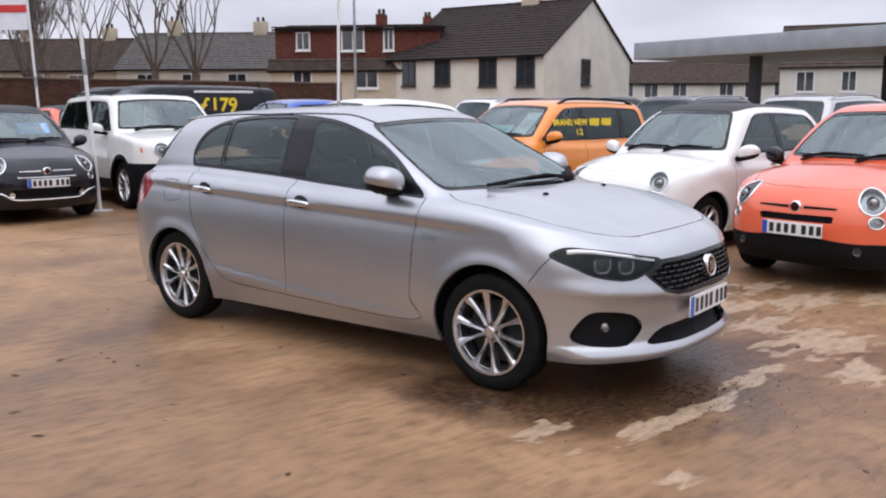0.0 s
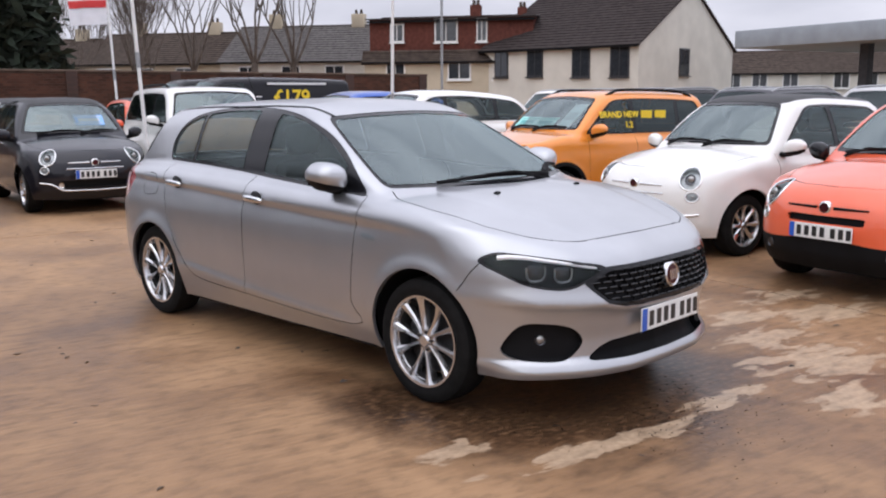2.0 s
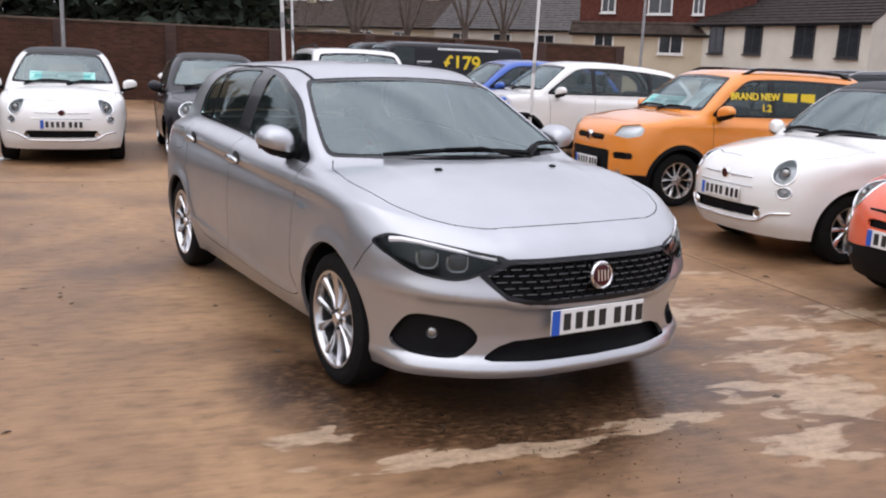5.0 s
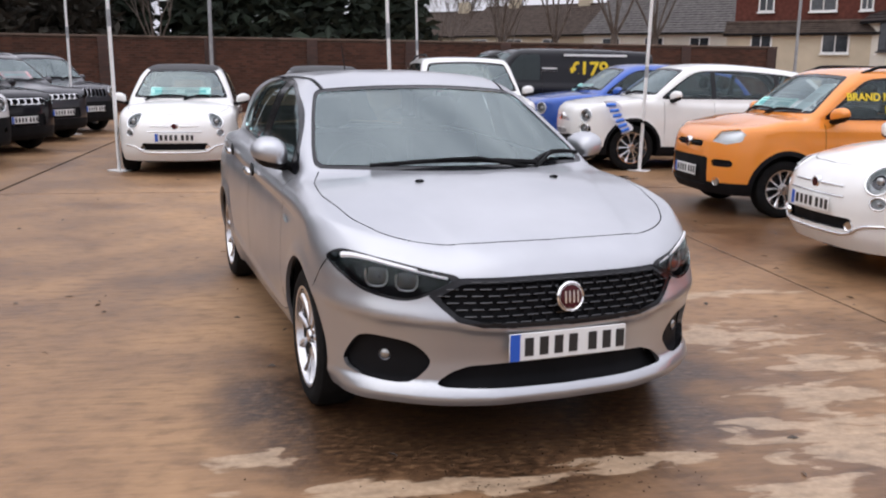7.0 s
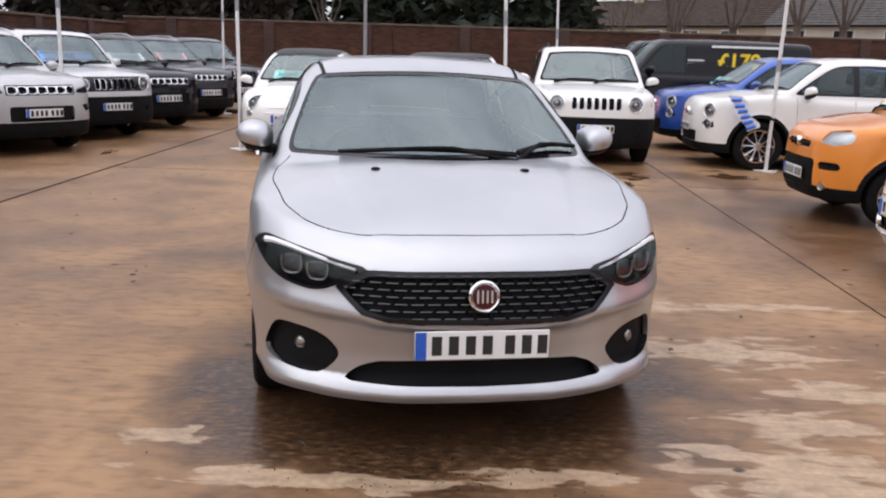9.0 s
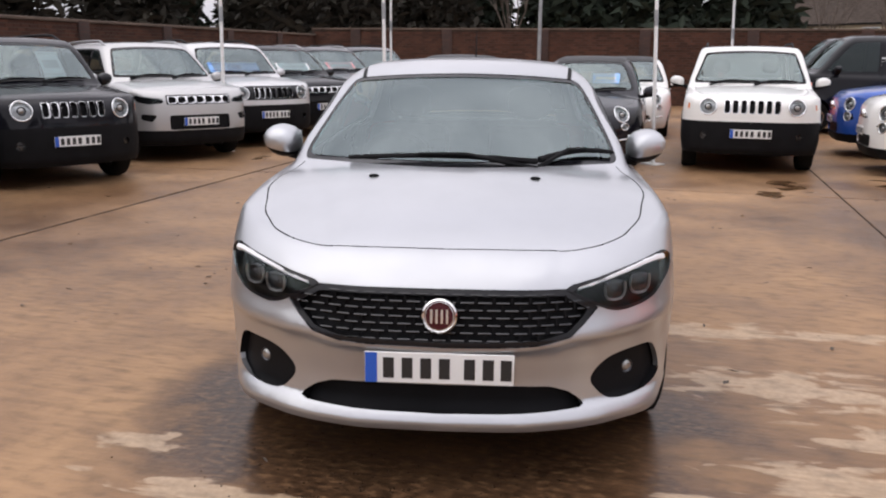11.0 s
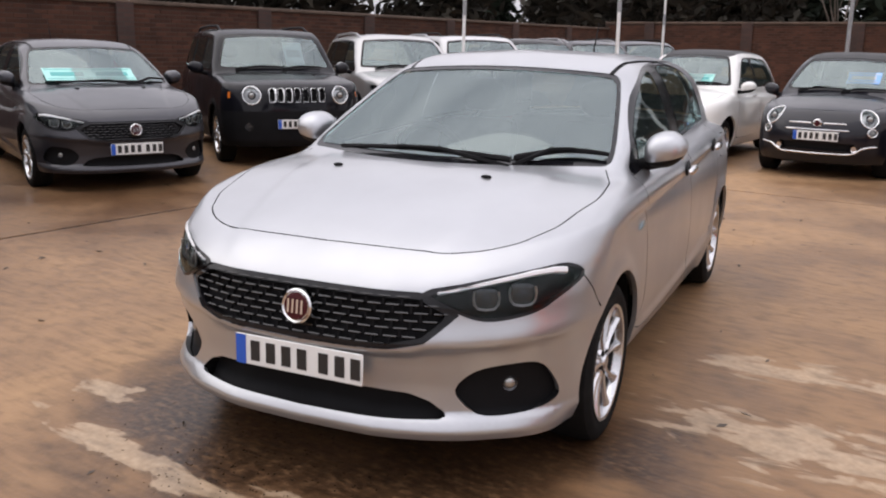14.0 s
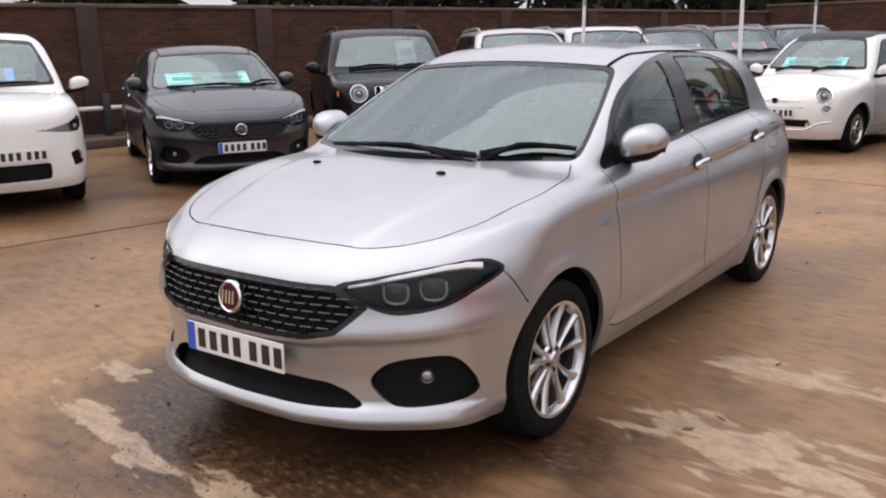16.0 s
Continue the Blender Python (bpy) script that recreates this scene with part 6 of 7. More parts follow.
BOARD_MINT = mat("mint_board", (0.42, 0.78, 0.72), 0.6, vary=0.06)
BOARD_WHITE = mat("white_board", (0.78, 0.80, 0.80), 0.6, vary=0.05)
BOARD_PINK = mat("pink_board", (0.85, 0.42, 0.44), 0.6, vary=0.05)
BOARD_BLUE = mat("blue_board", (0.25, 0.48, 0.85), 0.6, vary=0.06)
INK_TEAL = mat("teal_ink", (0.10, 0.42, 0.40), 0.6, vary=0.05)
INK_BLUE = mat("blue_ink", (0.03, 0.10, 0.45), 0.6, vary=0.05)
INK_PALE = mat("pale_ink", (0.6, 0.6, 0.6), 0.6, vary=0.05)
YELLOW = mat("yellow_vinyl", (0.85, 0.62, 0.03), 0.5, vary=0.06)

price_board(kue, small_f, 0.0, 1.12, 0.85, 0.12, BOARD_MINT, INK_TEAL, "mint green price board behind the windscreen", bars=2)
price_board(grey_tipo, tipo_f, -0.1, 1.13, 0.95, 0.12, BOARD_MINT, INK_TEAL, "mint green price board behind the windscreen", bars=2)
price_board(panda, panda_f, -0.1, 1.17, 0.75, 0.13, BOARD_MINT, INK_TEAL, "mint green price board behind the windscreen", bars=2)
price_board(panda, panda_f, 0.42, 1.25, 0.24, 0.3, BOARD_WHITE, INK_PALE, "white price sheet behind the windscreen", bars=1)
price_board(boxy_black, boxy_f, 0.28, 1.36, 0.26, 0.3, BOARD_WHITE, INK_PALE, "white price sheet behind the windscreen", bars=1)
price_board(boxy_two, boxy_f, -0.05, 1.27, 0.95, 0.16, BOARD_BLUE, INK_BLUE, "blue price board behind the windscreen", text="£400")
price_board(dark_small, small_f, 0.25, 1.2, 0.4, 0.14, BOARD_BLUE, INK_PALE, "pale blue price board behind the windscreen", bars=1)
price_board(blue, cross_f, -0.1, 1.19, 0.8, 0.12, BOARD_MINT, INK_TEAL, "mint green price board behind the windscreen", bars=2)
price_board(lux, lux_f, 0.1, 1.26, 0.6, 0.14, BOARD_BLUE, INK_PALE, "pale blue price board behind the windscreen", bars=1)
for c, b_, w_ in zip([o for o in bpy.data.objects if o.name.startswith("suv_car.")][:2], (BOARD_WHITE, BOARD_PINK), ("white", "pink")):
    price_board(c, suv_f, 0.0, 1.26, 0.7, 0.14, b_, INK_PALE, w_ + " price board behind the windscreen", bars=1)

p = probe(van_f, (-2.2, 2.5, 1.5), (0, -1, 0), 3)
lettering("£179", 0.46, YELLOW, van, pose(-2.3, p.y + 0.012, 1.5, 90, 0, 180), "price_lettering", "yellow price lettering")
for i in range(4):
    part("lettering_bar", box(-1.55, -1.2, p.y + 0.004, p.y + 0.01, 1.3 + 0.07 * i, 1.33 + 0.07 * i), BOARD_WHITE, van)
part("lettering_bar", box(-3.2, -1.7, p.y - 0.02, p.y + 0.004, 1.8, 1.85), BOARD_WHITE, van)
part("lettering_bar", box(-2.9, -1.9, p.y + 0.002, p.y + 0.01, 1.1, 1.2), YELLOW, van)
for tx, tz, words in ((-1.0, 1.27, "BRAND NEW"), (-1.15, 1.14, "1.2")):
    q = probe(panda_f, (tx, 2, tz), (0, -1, 0), 3)
    q2 = probe(panda_f, (tx, 2, tz + 0.05), (0, -1, 0), 3)
    tilt = math.degrees(math.atan2(q.y - q2.y, 0.05))
    lettering(words, 0.115, YELLOW, panda, pose(tx, q.y + 0.01, tz, 90 - tilt, 0, 180), "window_lettering", "yellow window lettering")
for side_x in (-1.5, -1.76):
    q = probe(panda_f, (side_x, 2, 1.27), (0, -1, 0), 3)
    part("lettering_bar", box(side_x - 0.1, side_x + 0.1, q.y - 0.002, q.y + 0.006, 1.22, 1.32), YELLOW, panda)


# ---- the yard ----
U, N_DIR = Vector((-0.656, 0.755, 0)), Vector((0.755, 0.656, 0))   # along the long joints, and across them


def yard(u, n, z=0.0):
    return U * u + N_DIR * n + Vector((0, 0, z))


def slab(u0, u1, n0, n1, top, thick):
    bm = bmesh.new()
    g, wide = 0.009, 0.024   # the joint nearest the parked cars has opened
    for z in (top - thick, top - 0.006, top):
        k = g + (0.005 if z == top else 0)
        a = k + (wide - g if abs(n0 + 0.36) < 0.01 else 0)
        b = k + (wide - g if abs(n1 + 0.36) < 0.01 else 0)
        e = k + 0.009
        for u, n in ((u0 + e, n0 + a), (u1 - e, n0 + a), (u1 - e, n1 - b), (u0 + e, n1 - b)):
            bm.verts.new(yard(u, n, z))
    bm.verts.ensure_lookup_table()
    v = bm.verts
    for r in (0, 4):
        for i in range(4):
            j = (i + 1) % 4
            bm.faces.new((v[r + i], v[r + j], v[r + 4 + j], v[r + 4 + i]))
    bm.faces.new((v[8], v[9], v[10], v[11]))
    bmesh.ops.recalc_face_normals(bm, faces=bm.faces[:])
    return bm


gb = bmesh.new()
bmesh.ops.create_grid(gb, x_segments=1, y_segments=1, size=600, matrix=Matrix.Translation((0, 0, -0.03)))
ground = part("ground", gb, FAR_GROUND, None)
tagged(ground, "brown earth and tarmac beyond the yard", "ground", kind="structure")
sb = bmesh.new()
sb.verts.new(yard(-30, -12, -0.005)), sb.verts.new(yard(60, -12, -0.005)), sb.verts.new(yard(60, 40, -0.005)), sb.verts.new(yard(-30, 40, -0.005))
sb.faces.new(sb.verts[:])
pavement = part("pavement", sb, JOINT, None)
tagged(pavement, "wet brown concrete yard laid in wide bays", "pavement", kind="structure")
U_CUTS = (-30, -17.0, -3.35, 10.35, 24.0, 37.7, 60)
N_CUTS = (-12, -0.36, 6.77, 13.9, 21.0, 28.1, 40)
for u0, u1 in zip(U_CUTS, U_CUTS[1:]):
    for n0, n1 in zip(N_CUTS, N_CUTS[1:]):
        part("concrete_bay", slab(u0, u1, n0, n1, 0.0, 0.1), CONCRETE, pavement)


# ---- boundary walls ----
def boundary_wall(name, u0, n0, u1, n1, h, pier_every, label):
    """A brick wall from one yard point to another, with piers and a coping."""
    a, b = yard(u0, n0), yard(u1, n1)
    d = b - a
    ln = d.length
    ang = math.degrees(math.atan2(d.y, d.x))
    root = part(name, box(0, ln, -0.11, 0.11, 0, h), MORTAR, None, m=pose(a.x, a.y, 0, 0, 0, ang))
    tagged(root, label, "wall", kind="structure")
    part("coping", box(0, ln, -0.16, 0.16, h + 0.002, h + 0.07, 0.015), COPING, root)
    k = pier_every / 2
    while k < ln:
        part("pier", box(k - 0.17, k + 0.17, -0.17, 0.17, 0, h + 0.03, 0.01), WALL_BRICK, root)
        k += pier_every
    return root


wall_left = boundary_wall("wall_left", -14, -7.4, 29, -7.4, 2.1, 3.2, "dark brown brick boundary wall with piers")
wall_back = boundary_wall("wall_back", 29, -7.4, 29, 20.0, 2.3, 3.2, "dark brown brick boundary wall behind the vans")


# a low kerb and a white rail in front of the left wall
kerb = part("kerb", box(0, 34, -0.45, 0.45, 0, 0.14, 0.02), COPING, None, m=pose(*yard(-10, -6.85), 0, 0, 130.9))
tagged(kerb, "low stained concrete kerb along the wall", "kerb", kind="structure")
rail = part("guard_rail", tube([(0, 0, 0.57), (7.2, 0, 0.57)], 0.035, 10), POLE_WHITE, None, m=pose(*yard(0.4, -6.9), 0, 0, 130.9))
tagged(rail, "white tubular guard rail on short dark posts", "rail")
for k in (0.6, 3.5, 6.4):
    part("post", box(k - 0.06, k + 0.06, -0.06, 0.06, 0.13, 0.8, 0.01), STEEL_DARK, rail)


# ---- poles ----
def flag_pole(x, y, h, lean=(0.0, 0.0), flag=False, foot=True):
    root = part("flag_pole", tube([(0, 0, 0.02), (lean[0] * 0.5, lean[1] * 0.5, h / 2), (lean[0], lean[1], h)], 0.028, 10, 0.85), POLE_WHITE, None, m=pose(x, y, 0))
    tagged(root, "thin white pole standing on a flat steel foot", "pole", "white poles in the yard")
    if foot:
        part("foot_plate", box(-0.15, 0.15, -0.1, 0.1, 0.0, 0.02, 0.006, 1), POLE_WHITE, root)
    part("joint_sleeve", tube([(lean[0] * 0.45, lean[1] * 0.45, h * 0.44), (lean[0] * 0.5, lean[1] * 0.5, h * 0.49)], 0.031, 10), GALV, root)
    return root


for x, y, h, l in ((-7.79, 9.98, 4.6, (-0.08, 0.0)), (-4.93, 12.75, 4.4, (-0.2, 0.0)), (-1.7, 14.72, 3.2, (0.06, 0)), (-9.61, 8.13, 4.5, (-0.05, 0.05)), (-14.0, 13.8, 4.6, (0, 0)), (-8.35, 18.75, 4.3, (-0.15, 0))):
    flag_pole(x, y, h, l)


FLAG_WHITE = mat("flag_cloth", (0.75, 0.75, 0.78), 0.85, vary=0.05)
FLAG_RED = mat("flag_red", (0.6, 0.05, 0.05), 0.85, vary=0.05)
FLAG_BLUE = mat("flag_blue", (0.06, 0.2, 0.7), 0.7, vary=0.1)


def cloth(points_top, points_low, n=14):
    """A hanging strip of cloth between two edges."""
    bm = bmesh.new()
    rows_ = []
    for i in range(n + 1):
        k = i / n
        a = Vector(points_top[0]).lerp(Vector(points_top[1]), k)
        b = Vector(points_low[0]).lerp(Vector(points_low[1]), k)
        w = 0.03 * math.sin(k * 9)
        rows_.append([bm.verts.new(a + (b - a) * j / 4 + Vector((w * (0.4 + j / 4), w, 0))) for j in range(5)])
    for r0, r1 in zip(rows_, rows_[1:]):
        for j in range(4):
            bm.faces.new((r0[j], r1[j], r1[j + 1], r0[j + 1]))
    g = bm.faces[:]
    ret = bmesh.ops.extrude_face_region(bm, geom=g)
    bmesh.ops.translate(bm, vec=(0.003, 0.003, 0), verts=[v for v in ret["geom"] if isinstance(v, bmesh.types.BMVert)])
    bmesh.ops.recalc_face_normals(bm, faces=bm.faces[:])
    return smooth(bm)


flag = part("flag", cloth([(-8.5, 18.75, 3.9), (-9.25, 18.55, 3.86)], [(-8.5, 18.75, 3.06), (-9.25, 18.55, 3.02)]), FLAG_WHITE, None)
tagged(flag, "white flag with a red band on a thin pole", "flag")
part("red_band", cloth([(-8.5, 18.735, 3.56), (-9.25, 18.535, 3.52)], [(-8.5, 18.735, 3.41), (-9.25, 18.535, 3.37)]), FLAG_RED, flag)
TL, BL, TR, BR = (-2.13, 14.18, 1.06), (-1.89, 14.38, 0.57), (-1.99, 14.30, 1.06), (-1.78, 14.48, 0.63)
banner = part("banner", cloth([TL, BL], [TR, BR]), FLAG_WHITE, None)
tagged(banner, "white banner with blue lettering bars beside the white crossover", "banner")
for k in (0.12, 0.3, 0.46, 0.62, 0.78, 0.93):
    q0, q1 = Vector(TL).lerp(Vector(BL), k), Vector(TR).lerp(Vector(BR), k)
    part("bar", tube([q0.lerp(q1, 0.12), q0.lerp(q1, 0.88)], 0.028, 6), FLAG_BLUE, banner)


def lamp_post(x, y, h):
    root = part("lamp_post", tube([(0, 0, 0), (0, 0, h)], 0.06, 10, 0.75), GALV, None, m=pose(x, y, 0))
    tagged(root, "grey galvanised post by the wall", "post")
    part("post_sleeve", tube([(0, 0, 0), (0, 0, 1.1)], 0.085, 10), GALV, root)


lamp_post(-16.8, 20.6, 7.0)
lamp_post(-3.4, 36.0, 7.5)


# ---- houses beyond the wall ----
def window_unit(root, x, y, z, w, h, ang, frame_mat=FRAME_WHITE, split=2):
    """A window let into a wall whose outward direction is ang; x, y, z its middle."""
    wn_ = part("window", box(-w / 2 - 0.05, w / 2 + 0.05, -0.03, 0.06, -h / 2 - 0.05, h / 2 + 0.05), frame_mat, root, m=pose(x, y, z, 0, 0, ang))
    for i in range(split):
        a = -w / 2 + w * i / split + 0.03
        part("pane", box(a, a + w / split - 0.06, -0.045, -0.032, -h / 2 + 0.03, h / 2 - 0.03), PANE, wn_)
    part("sill", box(-w / 2 - 0.1, w / 2 + 0.1, -0.12, -0.02, -h / 2 - 0.12, -h / 2 - 0.055), frame_mat, wn_)


def gable_house(name, x, y, ang, length, depth, eaves, ridge, wall_m, roof_m, label, windows=(), gable_windows=(), chimneys=(), frame_mat=FRAME_WHITE):
    """A house with its long front along local x at y = 0, running back to y = depth."""
    root = new(name)
    root.matrix_basis = pose(x, y, 0, 0, 0, ang)
    tagged(root, label, "house")
    bm = plane_poly([(0, 0), (depth, 0), (depth, eaves), (depth / 2, ridge), (0, eaves)], length)
    bmesh.ops.transform(bm, matrix=Matrix(((0, 1, 0, 0), (1, 0, 0, 0), (0, 0, 1, 0), (0, 0, 0, 1))), verts=bm.verts[:])
    bmesh.ops.recalc_face_normals(bm, faces=bm.faces[:])
    part("wall", bm, wall_m, root)
    slope = math.hypot(depth / 2, ridge - eaves)
    a = math.degrees(math.atan2(ridge - eaves, depth / 2))
    rows = max(6, int(slope / 0.3))
    for side in (0, 1):
        edge = [(-0.25, 0.0)]
        for i in range(rows):
            edge += [(-0.25 + i * (slope + 0.25) / rows, 0.085), (-0.25 + (i + 1) * (slope + 0.25) / rows, 0.05)]
        rb = plane_poly(edge + [(slope, 0.0)], length + 0.3)
        bmesh.ops.transform(rb, matrix=Matrix(((0, 1, 0, -0.15), (1, 0, 0, 0), (0, 0, 1, 0), (0, 0, 0, 1))), verts=rb.verts[:])
        bmesh.ops.recalc_face_normals(rb, faces=rb.faces[:])
        m = pose(0, 0, eaves - 0.02, a, 0, 0) if side == 0 else pose(length, depth, eaves - 0.02, a, 0, 180)
        part("roof", rb, roof_m, root, m=m)
    part("ridge_tiles", tube([(-0.15, depth / 2, ridge + 0.04), (length + 0.15, depth / 2, ridge + 0.04)], 0.1, 8), roof_m, root)
    part("gutter", box(-0.1, length + 0.1, -0.3, -0.18, eaves - 0.2, eaves - 0.1), TRIM, root)
    for wx, wz, w, h in windows:
        window_unit(root, wx, -0.03, wz, w, h, 0, frame_mat)
    for wy, wz, w, h in gable_windows:
        window_unit(root, length + 0.03, wy, wz, w, h, 90, frame_mat)
    for cx, cw, ch in chimneys:
        c = part("chimney", box(cx - cw / 2, cx + cw / 2, depth / 2 - 0.3, depth / 2 + 0.3, ridge - 0.4, ridge + ch, 0.02), TILE_RED if wall_m == TILE_RED else RENDER_TAN, root)
        for k in (-0.2, 0.2):
            part("chimney_pot", tube([(cx + k * cw, depth / 2, ridge + ch), (cx + k * cw, depth / 2, ridge + ch + 0.3)], 0.1, 8, 0.8), ROOF_BROWN, c)
    return root


DARK_FRAME = STEEL_DARK
gable_house("white_house", -2.75, 49.4, -35, 9.5, 10.4, 4.0, 7.0, RENDER_WHITE, ROOF_DARK, "cream rendered house with a dark tiled gable roof",
            [(1.3, 3.2, 0.8, 1.3), (3.5, 3.2, 0.9, 1.3), (6.3, 3.15, 0.95, 1.35), (8.5, 3.15, 0.95, 1.4)], [(4.6, 3.2, 0.95, 1.25)], [(5.9, 1.0, 0.9)], DARK_FRAME)
gable_house("tile_hung_house", -9.2, 50.5, -6, 9.2, 6.0, 5.75, 6.0, TILE_RED, ROOF_DARK, "two-storey house clad in red hung tiles above cream render",
            [(1.6, 5.0, 0.7, 0.9), (4.4, 5.1, 1.2, 1.2), (6.4, 5.1, 0.5, 1.2)], [], [(5.5, 0.6, 0.7), (8.2, 0.5, 0.5)])
gable_house("tan_front", -9.4, 49.9, -6, 9.4, 0.5, 3.5, 3.9, RENDER_TAN, ROOF_BROWN, "tan rendered ground-floor front with brown tiles", [(1.8, 2.9, 1.0, 0.9), (5.4, 2.9, 1.2, 0.9), (7.8, 2.9, 1.0, 0.9)])
for i, (hx, hy, ln) in enumerate(((-21.0, 58.5, 11.0), (-32.0, 60.5, 11.5), (-43.0, 62.0, 12.0), (-55, 64, 12))):
    gable_house("terraced_house", hx, hy, -5, ln, 8.0, 3.9, 6.3 - 0.25 * i, RENDER_TAN if i else RENDER_WHITE, ROOF_GREY if i == 0 else ROOF_BROWN, "terraced house with brown tiled roof and chimneys beyond the wall",
                [(2, 3.0, 1.2, 1.0), (5, 3.0, 1.2, 1.0), (8, 3.0, 1.2, 1.0)], [], [(2.5, 0.9, 0.9), (8.5, 0.9, 0.8)])
for i, (hx, hy) in enumerate(((14.0, 75.0), (22.0, 74.0), (30.0, 72.0))):
    gable_house("far_terrace", hx, hy, -10, 8.0, 7.0, 3.3, 5.0, RENDER_WHITE, ROOF_BROWN, "far terrace with white walls and brown tiled roof", [(1.5, 2.6, 1.1, 1.1), (3.5, 2.6, 1.1, 1.1), (5.8, 2.6, 1.1, 1.1)])
gable_house("cream_house", 21.5, 57.0, -24, 9.0, 7.0, 3.9, 6.5, RENDER_WHITE, ROOF_BROWN, "cream house behind the canopy", [(1.5, 2.9, 1.0, 1.2), (4.0, 2.9, 0.8, 1.2), (6.5, 2.9, 1.0, 1.2)])

# forecourt canopy
canopy = part("canopy", box(0, 22, 0, 9, 3.65, 4.45, 0.04), CANOPY_GREY, None, m=pose(9.4, 44.0, 0, 0, 0, -54))
tagged(canopy, "flat grey forecourt canopy on dark posts", "canopy")
for px, py in ((5.5, 2.0), (12.5, 2.0), (19.0, 2.0), (9, 7)):
    part("post", box(px - 0.2, px + 0.2, py - 0.2, py + 0.2, 0, 3.7), STEEL_DARK, canopy)


# ---- trees ----
def bare_tree(x, y, h, seed, spread=0.6):
    rng = random.Random(seed)
    root = new("bare_tree")
    root.matrix_basis = pose(x, y, 0)
    tagged(root, "leafless winter tree with upright grey-brown branches", "tree", "bare trees beyond the wall")
    limbs, twigs = bmesh.new(), bmesh.new()

    def stick(bm, a, b, r0, r1, seg):
        d = (b - a).normalized()
        s1 = d.orthogonal().normalized()
        s2 = d.cross(s1)
        ra = [bm.verts.new(a + r0 * (math.cos(2 * math.pi * k / seg) * s1 + math.sin(2 * math.pi * k / seg) * s2)) for k in range(seg)]
        rb = [bm.verts.new(b + r1 * (math.cos(2 * math.pi * k / seg) * s1 + math.sin(2 * math.pi * k / seg) * s2)) for k in range(seg)]
        for k in range(seg):
            bm.faces.new((ra[k], ra[(k + 1) % seg], rb[(k + 1) % seg], rb[k]))

    def grow(p, d, ln, r, depth):
        q = p
        for _ in range(2):
            d2 = (d + Vector((rng.uniform(-0.14, 0.14), rng.uniform(-0.14, 0.14), rng.uniform(0, 0.14)))).normalized()
            q2 = q + d2 * ln / 2
            stick(limbs if depth < 3 else twigs, q, q2, r, r * 0.82, 6 if depth < 3 else 3)
            q, d, r = q2, d2, r * 0.82
        if depth >= 7:
            return
        for _ in range(3 if depth in (1, 4) else 2):
            s = Vector((rng.uniform(-1, 1), rng.uniform(-1, 1), rng.uniform(0.1, 0.9))) * spread
            grow(q, (d + s).normalized(), ln * rng.uniform(0.72, 0.95), max(0.011, r * 0.68), depth + 1)
    stick(limbs, Vector((0, 0, 0)), Vector((0, 0, h * 0.16)), h * 0.012, h * 0.010, 8)
    stems = 6
    for k in range(stems):
        a = 2 * math.pi * (k + rng.random() * 0.6) / stems
        grow(Vector((0, 0, h * 0.15)), Vector((math.cos(a) * 0.42, math.sin(a) * 0.42, 1)).normalized(), h * rng.uniform(0.11, 0.17), h * 0.0043, 1)
    part("trunk", limbs, BARK, root)
    part("crown", twigs, BARK, root)


for i, (x, y, h) in enumerate(((-23.8, 52.0, 18.0), (-20.6, 53.0, 19.5), (-16.6, 52.5, 22.0), (-14.8, 54.5, 21.0), (-26.5, 50.0, 10.0), (-20.5, 46.0, 10.5), (-30.0, 30.0, 12.0), (-36, 22, 12.5), (-33, 14, 12), (-30, 6, 11))):
    bare_tree(x, y, h, 11 + i)


def foliage_tree(name, x, y, h, width, seed, material, label, leaf=0.45, count=1500, low=0.08):
    rng = random.Random(seed)
    root = new(name)
    root.matrix_basis = pose(x, y, 0)
    tagged(root, label, "tree")
    part("trunk", tube([(0, 0, 0), (0.1, 0, h * 0.5), (0, 0.1, h * 0.95)], 0.22, 8, 0.2), BARK, root)
    verts, faces = [], []
    for _ in range(count):
        k = low + (1 - low) * rng.random() ** 1.1
        lump = 0.75 + 0.35 * noise.noise((k * 5 + seed, math.floor(rng.random() * 7), 0))
        rad = width * (1 - k ** 1.8) ** 0.7 * lump * math.sqrt(rng.uniform(0.15, 1))
        a = rng.uniform(0, 2 * math.pi)
        c = Vector((rad * math.cos(a), rad * math.sin(a), k * h))
        d = Vector((rng.uniform(-1, 1), rng.uniform(-1, 1), rng.uniform(-0.6, 0.6))).normalized()
        e = d.orthogonal().normalized()
        s = leaf * rng.uniform(0.5, 1.3)
        i = len(verts)
        verts += [c - d * s, c + e * s * 0.35 - d * 0.2 * s, c + d * s - Vector((0, 0, s * 0.3)), c - e * s * 0.35]
        faces.append((i, i + 1, i + 2, i + 3))
    me = bpy.data.meshes.new("crown")
    me.from_pydata([tuple(v) for v in verts], [], faces)
    part("crown", me, material, root)


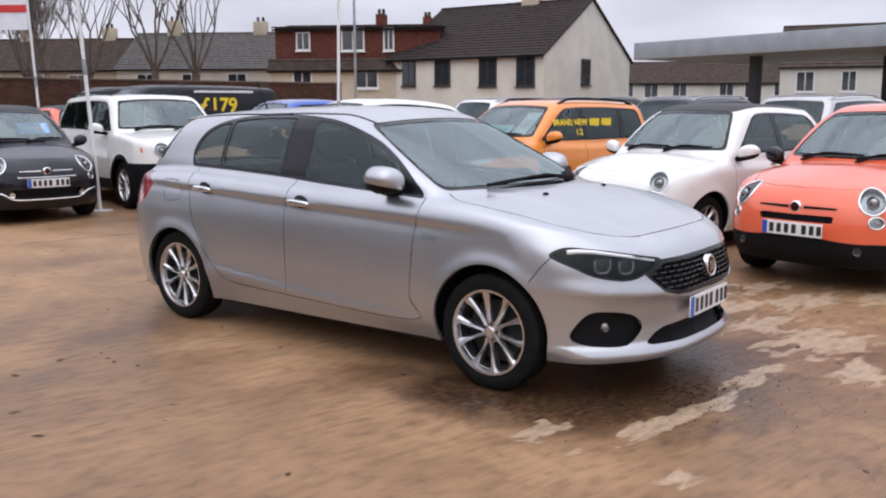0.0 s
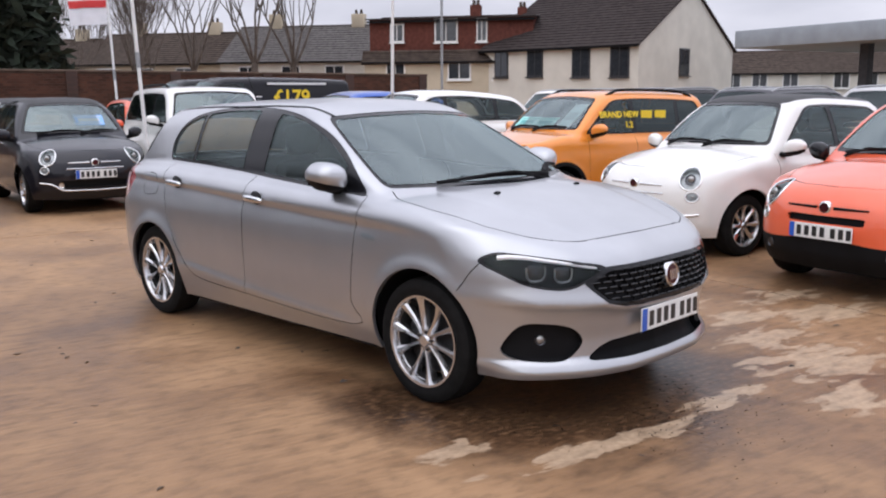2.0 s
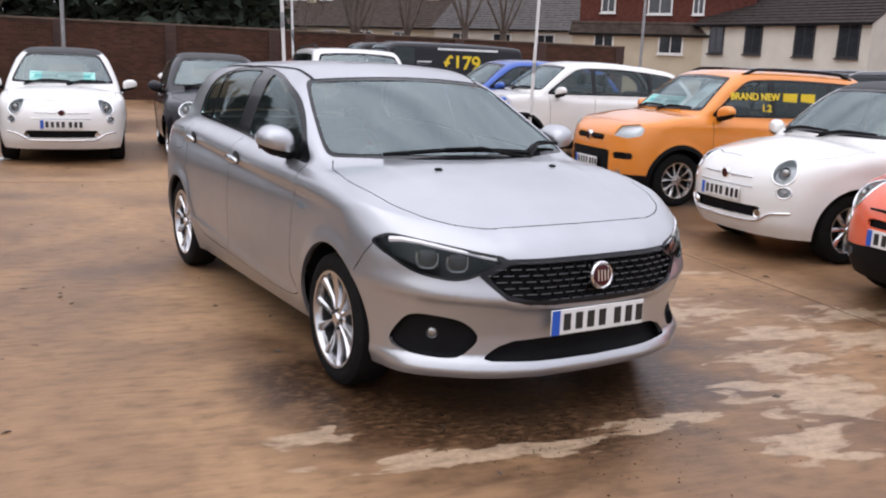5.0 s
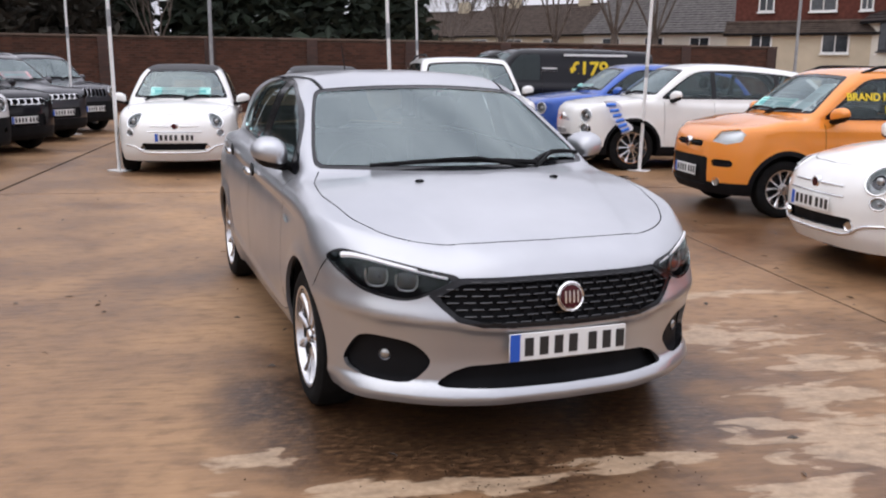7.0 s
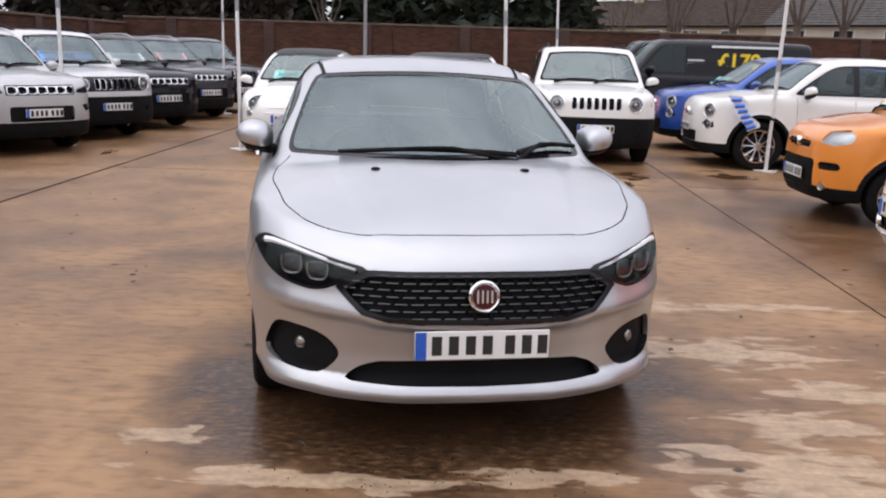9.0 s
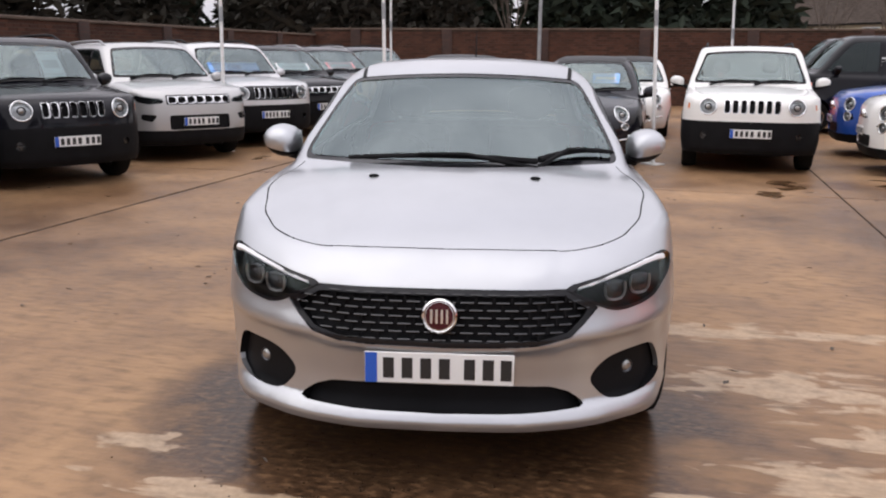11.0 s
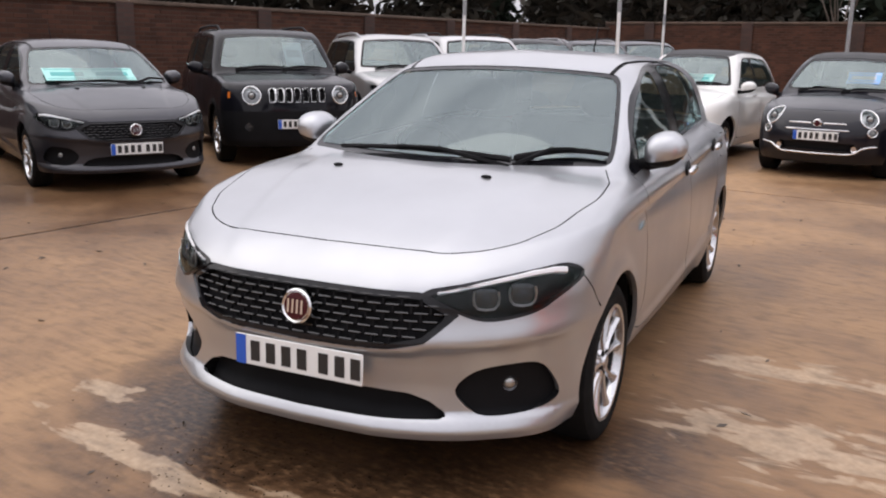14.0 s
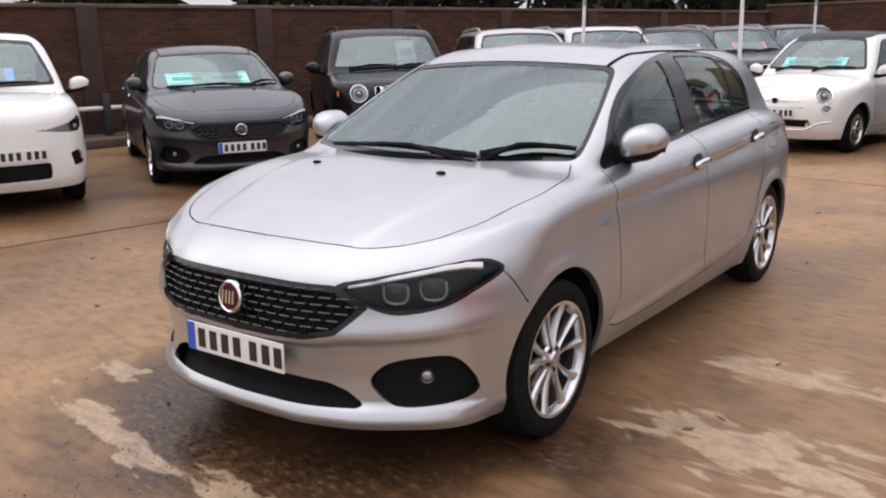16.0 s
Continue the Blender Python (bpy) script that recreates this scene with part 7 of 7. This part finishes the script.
for i, (x, y, h, w) in enumerate(((-23.0, 38.5, 10.0, 3.0), (-26.5, 36.0, 11.5, 3.4), (-30.0, 33.5, 11.0, 3.3), (-33.5, 30.0, 10.0, 3.4), (-36.0, 26.0, 10.5, 3.4), (-38.0, 21.0, 9.5, 3.2), (-39, 16, 9.5, 3.2))):
    foliage_tree("conifer_tree", x, y, h, w, 50 + i, NEEDLE, "tall dark evergreen tree beyond the boundary wall", 0.5, 4200)
for i, (x, y, h, w) in enumerate(((-30, 18, 6.5, 3.4), (-29, 12, 6.2, 3.4), (-27, 7, 6.0, 3.4), (-25, 2, 6.4, 3.4), (-22, -3, 6.0, 3.2), (-19, -8, 6.2, 3.4), (-16, -13, 6.2, 3.4), (-33, 4, 8, 3.5), (-29, -6, 8, 3.5), (-31, 22, 7, 3.4), (-32, 27, 7, 3.4))):
    foliage_tree("scrub_tree", x, y, h, w, 80 + i, IVY, "dense dark winter scrub behind the wall", 0.35, 3000, 0.02)


# ---- fallen leaves and twigs on the concrete ----
rng = random.Random(5)
lb = bmesh.new()
for _ in range(260):
    x, y = rng.uniform(-7, 5), rng.uniform(1.5, 13)
    a, s = rng.uniform(0, 6.28), rng.uniform(0.012, 0.04)
    dx, dy = math.cos(a) * s, math.sin(a) * s
    w = rng.uniform(0.15, 0.45)
    lift = rng.uniform(0.002, 0.012)
    vs = [lb.verts.new(c) for c in ((x - dx, y - dy, 0.002), (x - dy * w, y + dx * w, 0.002 + lift), (x + dx, y + dy, 0.003), (x + dy * w, y - dx * w, 0.002 + lift * 0.4))]
    lb.faces.new(vs)
litter = part("leaf_litter", lb, BARK, None)
tagged(litter, "small dark leaves and twigs scattered on wet concrete", "leaves", kind="stuff")


# soil crumbs before the hatchback
rng = random.Random(9)
cb = bmesh.new()
for _ in range(420):
    x, y = rng.gauss(1.35, 0.4), rng.gauss(4.6, 0.3)
    k = rng.uniform(0.0015, 0.005)
    add_box(cb, (k * rng.uniform(0.8, 2.2), k, k * 0.6), pose(x, y, k * 0.25, rng.uniform(-20, 20), rng.uniform(-20, 20), rng.uniform(0, 360)))
crumbs = part("soil_crumbs", cb, JOINT, None)
tagged(crumbs, "dark crumbs of wet soil on the concrete", "soil", kind="stuff")


# ---- the bricks of the boundary walls ----
def lay_bricks(wall, side, length, height, single0, single1):
    """Stretcher courses on one face: those of one stretch are single bricks, the rest joined."""
    one = box(-0.1075, 0.1075, 0, 0.008, -0.0325, 0.0325, 0.003, 1)
    me = bpy.data.meshes.new("brick")
    one.to_mesh(me)
    me.materials.append(BRICK_SINGLE)
    rng = random.Random(3)
    verts, faces = [], []
    for i in range(int(height / 0.075)):
        z = 0.0375 + i * 0.075
        x = 0.11 + (0.1125 if i % 2 else 0.0)
        while x < length - 0.12:
            tilt, proud = rng.uniform(-0.6, 0.6), rng.uniform(-0.003, 0.002)
            if single0 <= x <= single1:
                part("brick", me, None, wall, m=pose(x, side * (0.108 + proud), z, 0, tilt, 0 if side > 0 else 180))
            else:
                n = len(verts)
                y0, y1 = side * 0.105, side * (0.116 + proud)
                for yy, k in ((y0, 0.0), (y1, 0.004)):
                    verts += [(x - 0.1075 + k, yy, z - 0.0325 + k), (x + 0.1075 - k, yy, z - 0.0325 + k), (x + 0.1075 - k, yy, z + 0.0325 - k), (x - 0.1075 + k, yy, z + 0.0325 - k)]
                quads = [(4, 5, 6, 7), (0, 1, 5, 4), (1, 2, 6, 5), (2, 3, 7, 6), (3, 0, 4, 7)]
                faces += [tuple(n + q for q in (f if side < 0 else f[::-1])) for f in quads]
            x += 0.225
    rest = bpy.data.meshes.new("bricks_beyond")
    rest.from_pydata(verts, [], faces)
    ob = part("brick_courses", rest, BRICK_JOINED, wall)
    tagged(ob, "dark brown bricks in stretcher courses", kind="stuff")


lay_bricks(wall_left, -1, 43.0, 2.1, 18.0, 20.3)
lay_bricks(wall_back, -1, 27.4, 2.3, -1.0, -1.0)
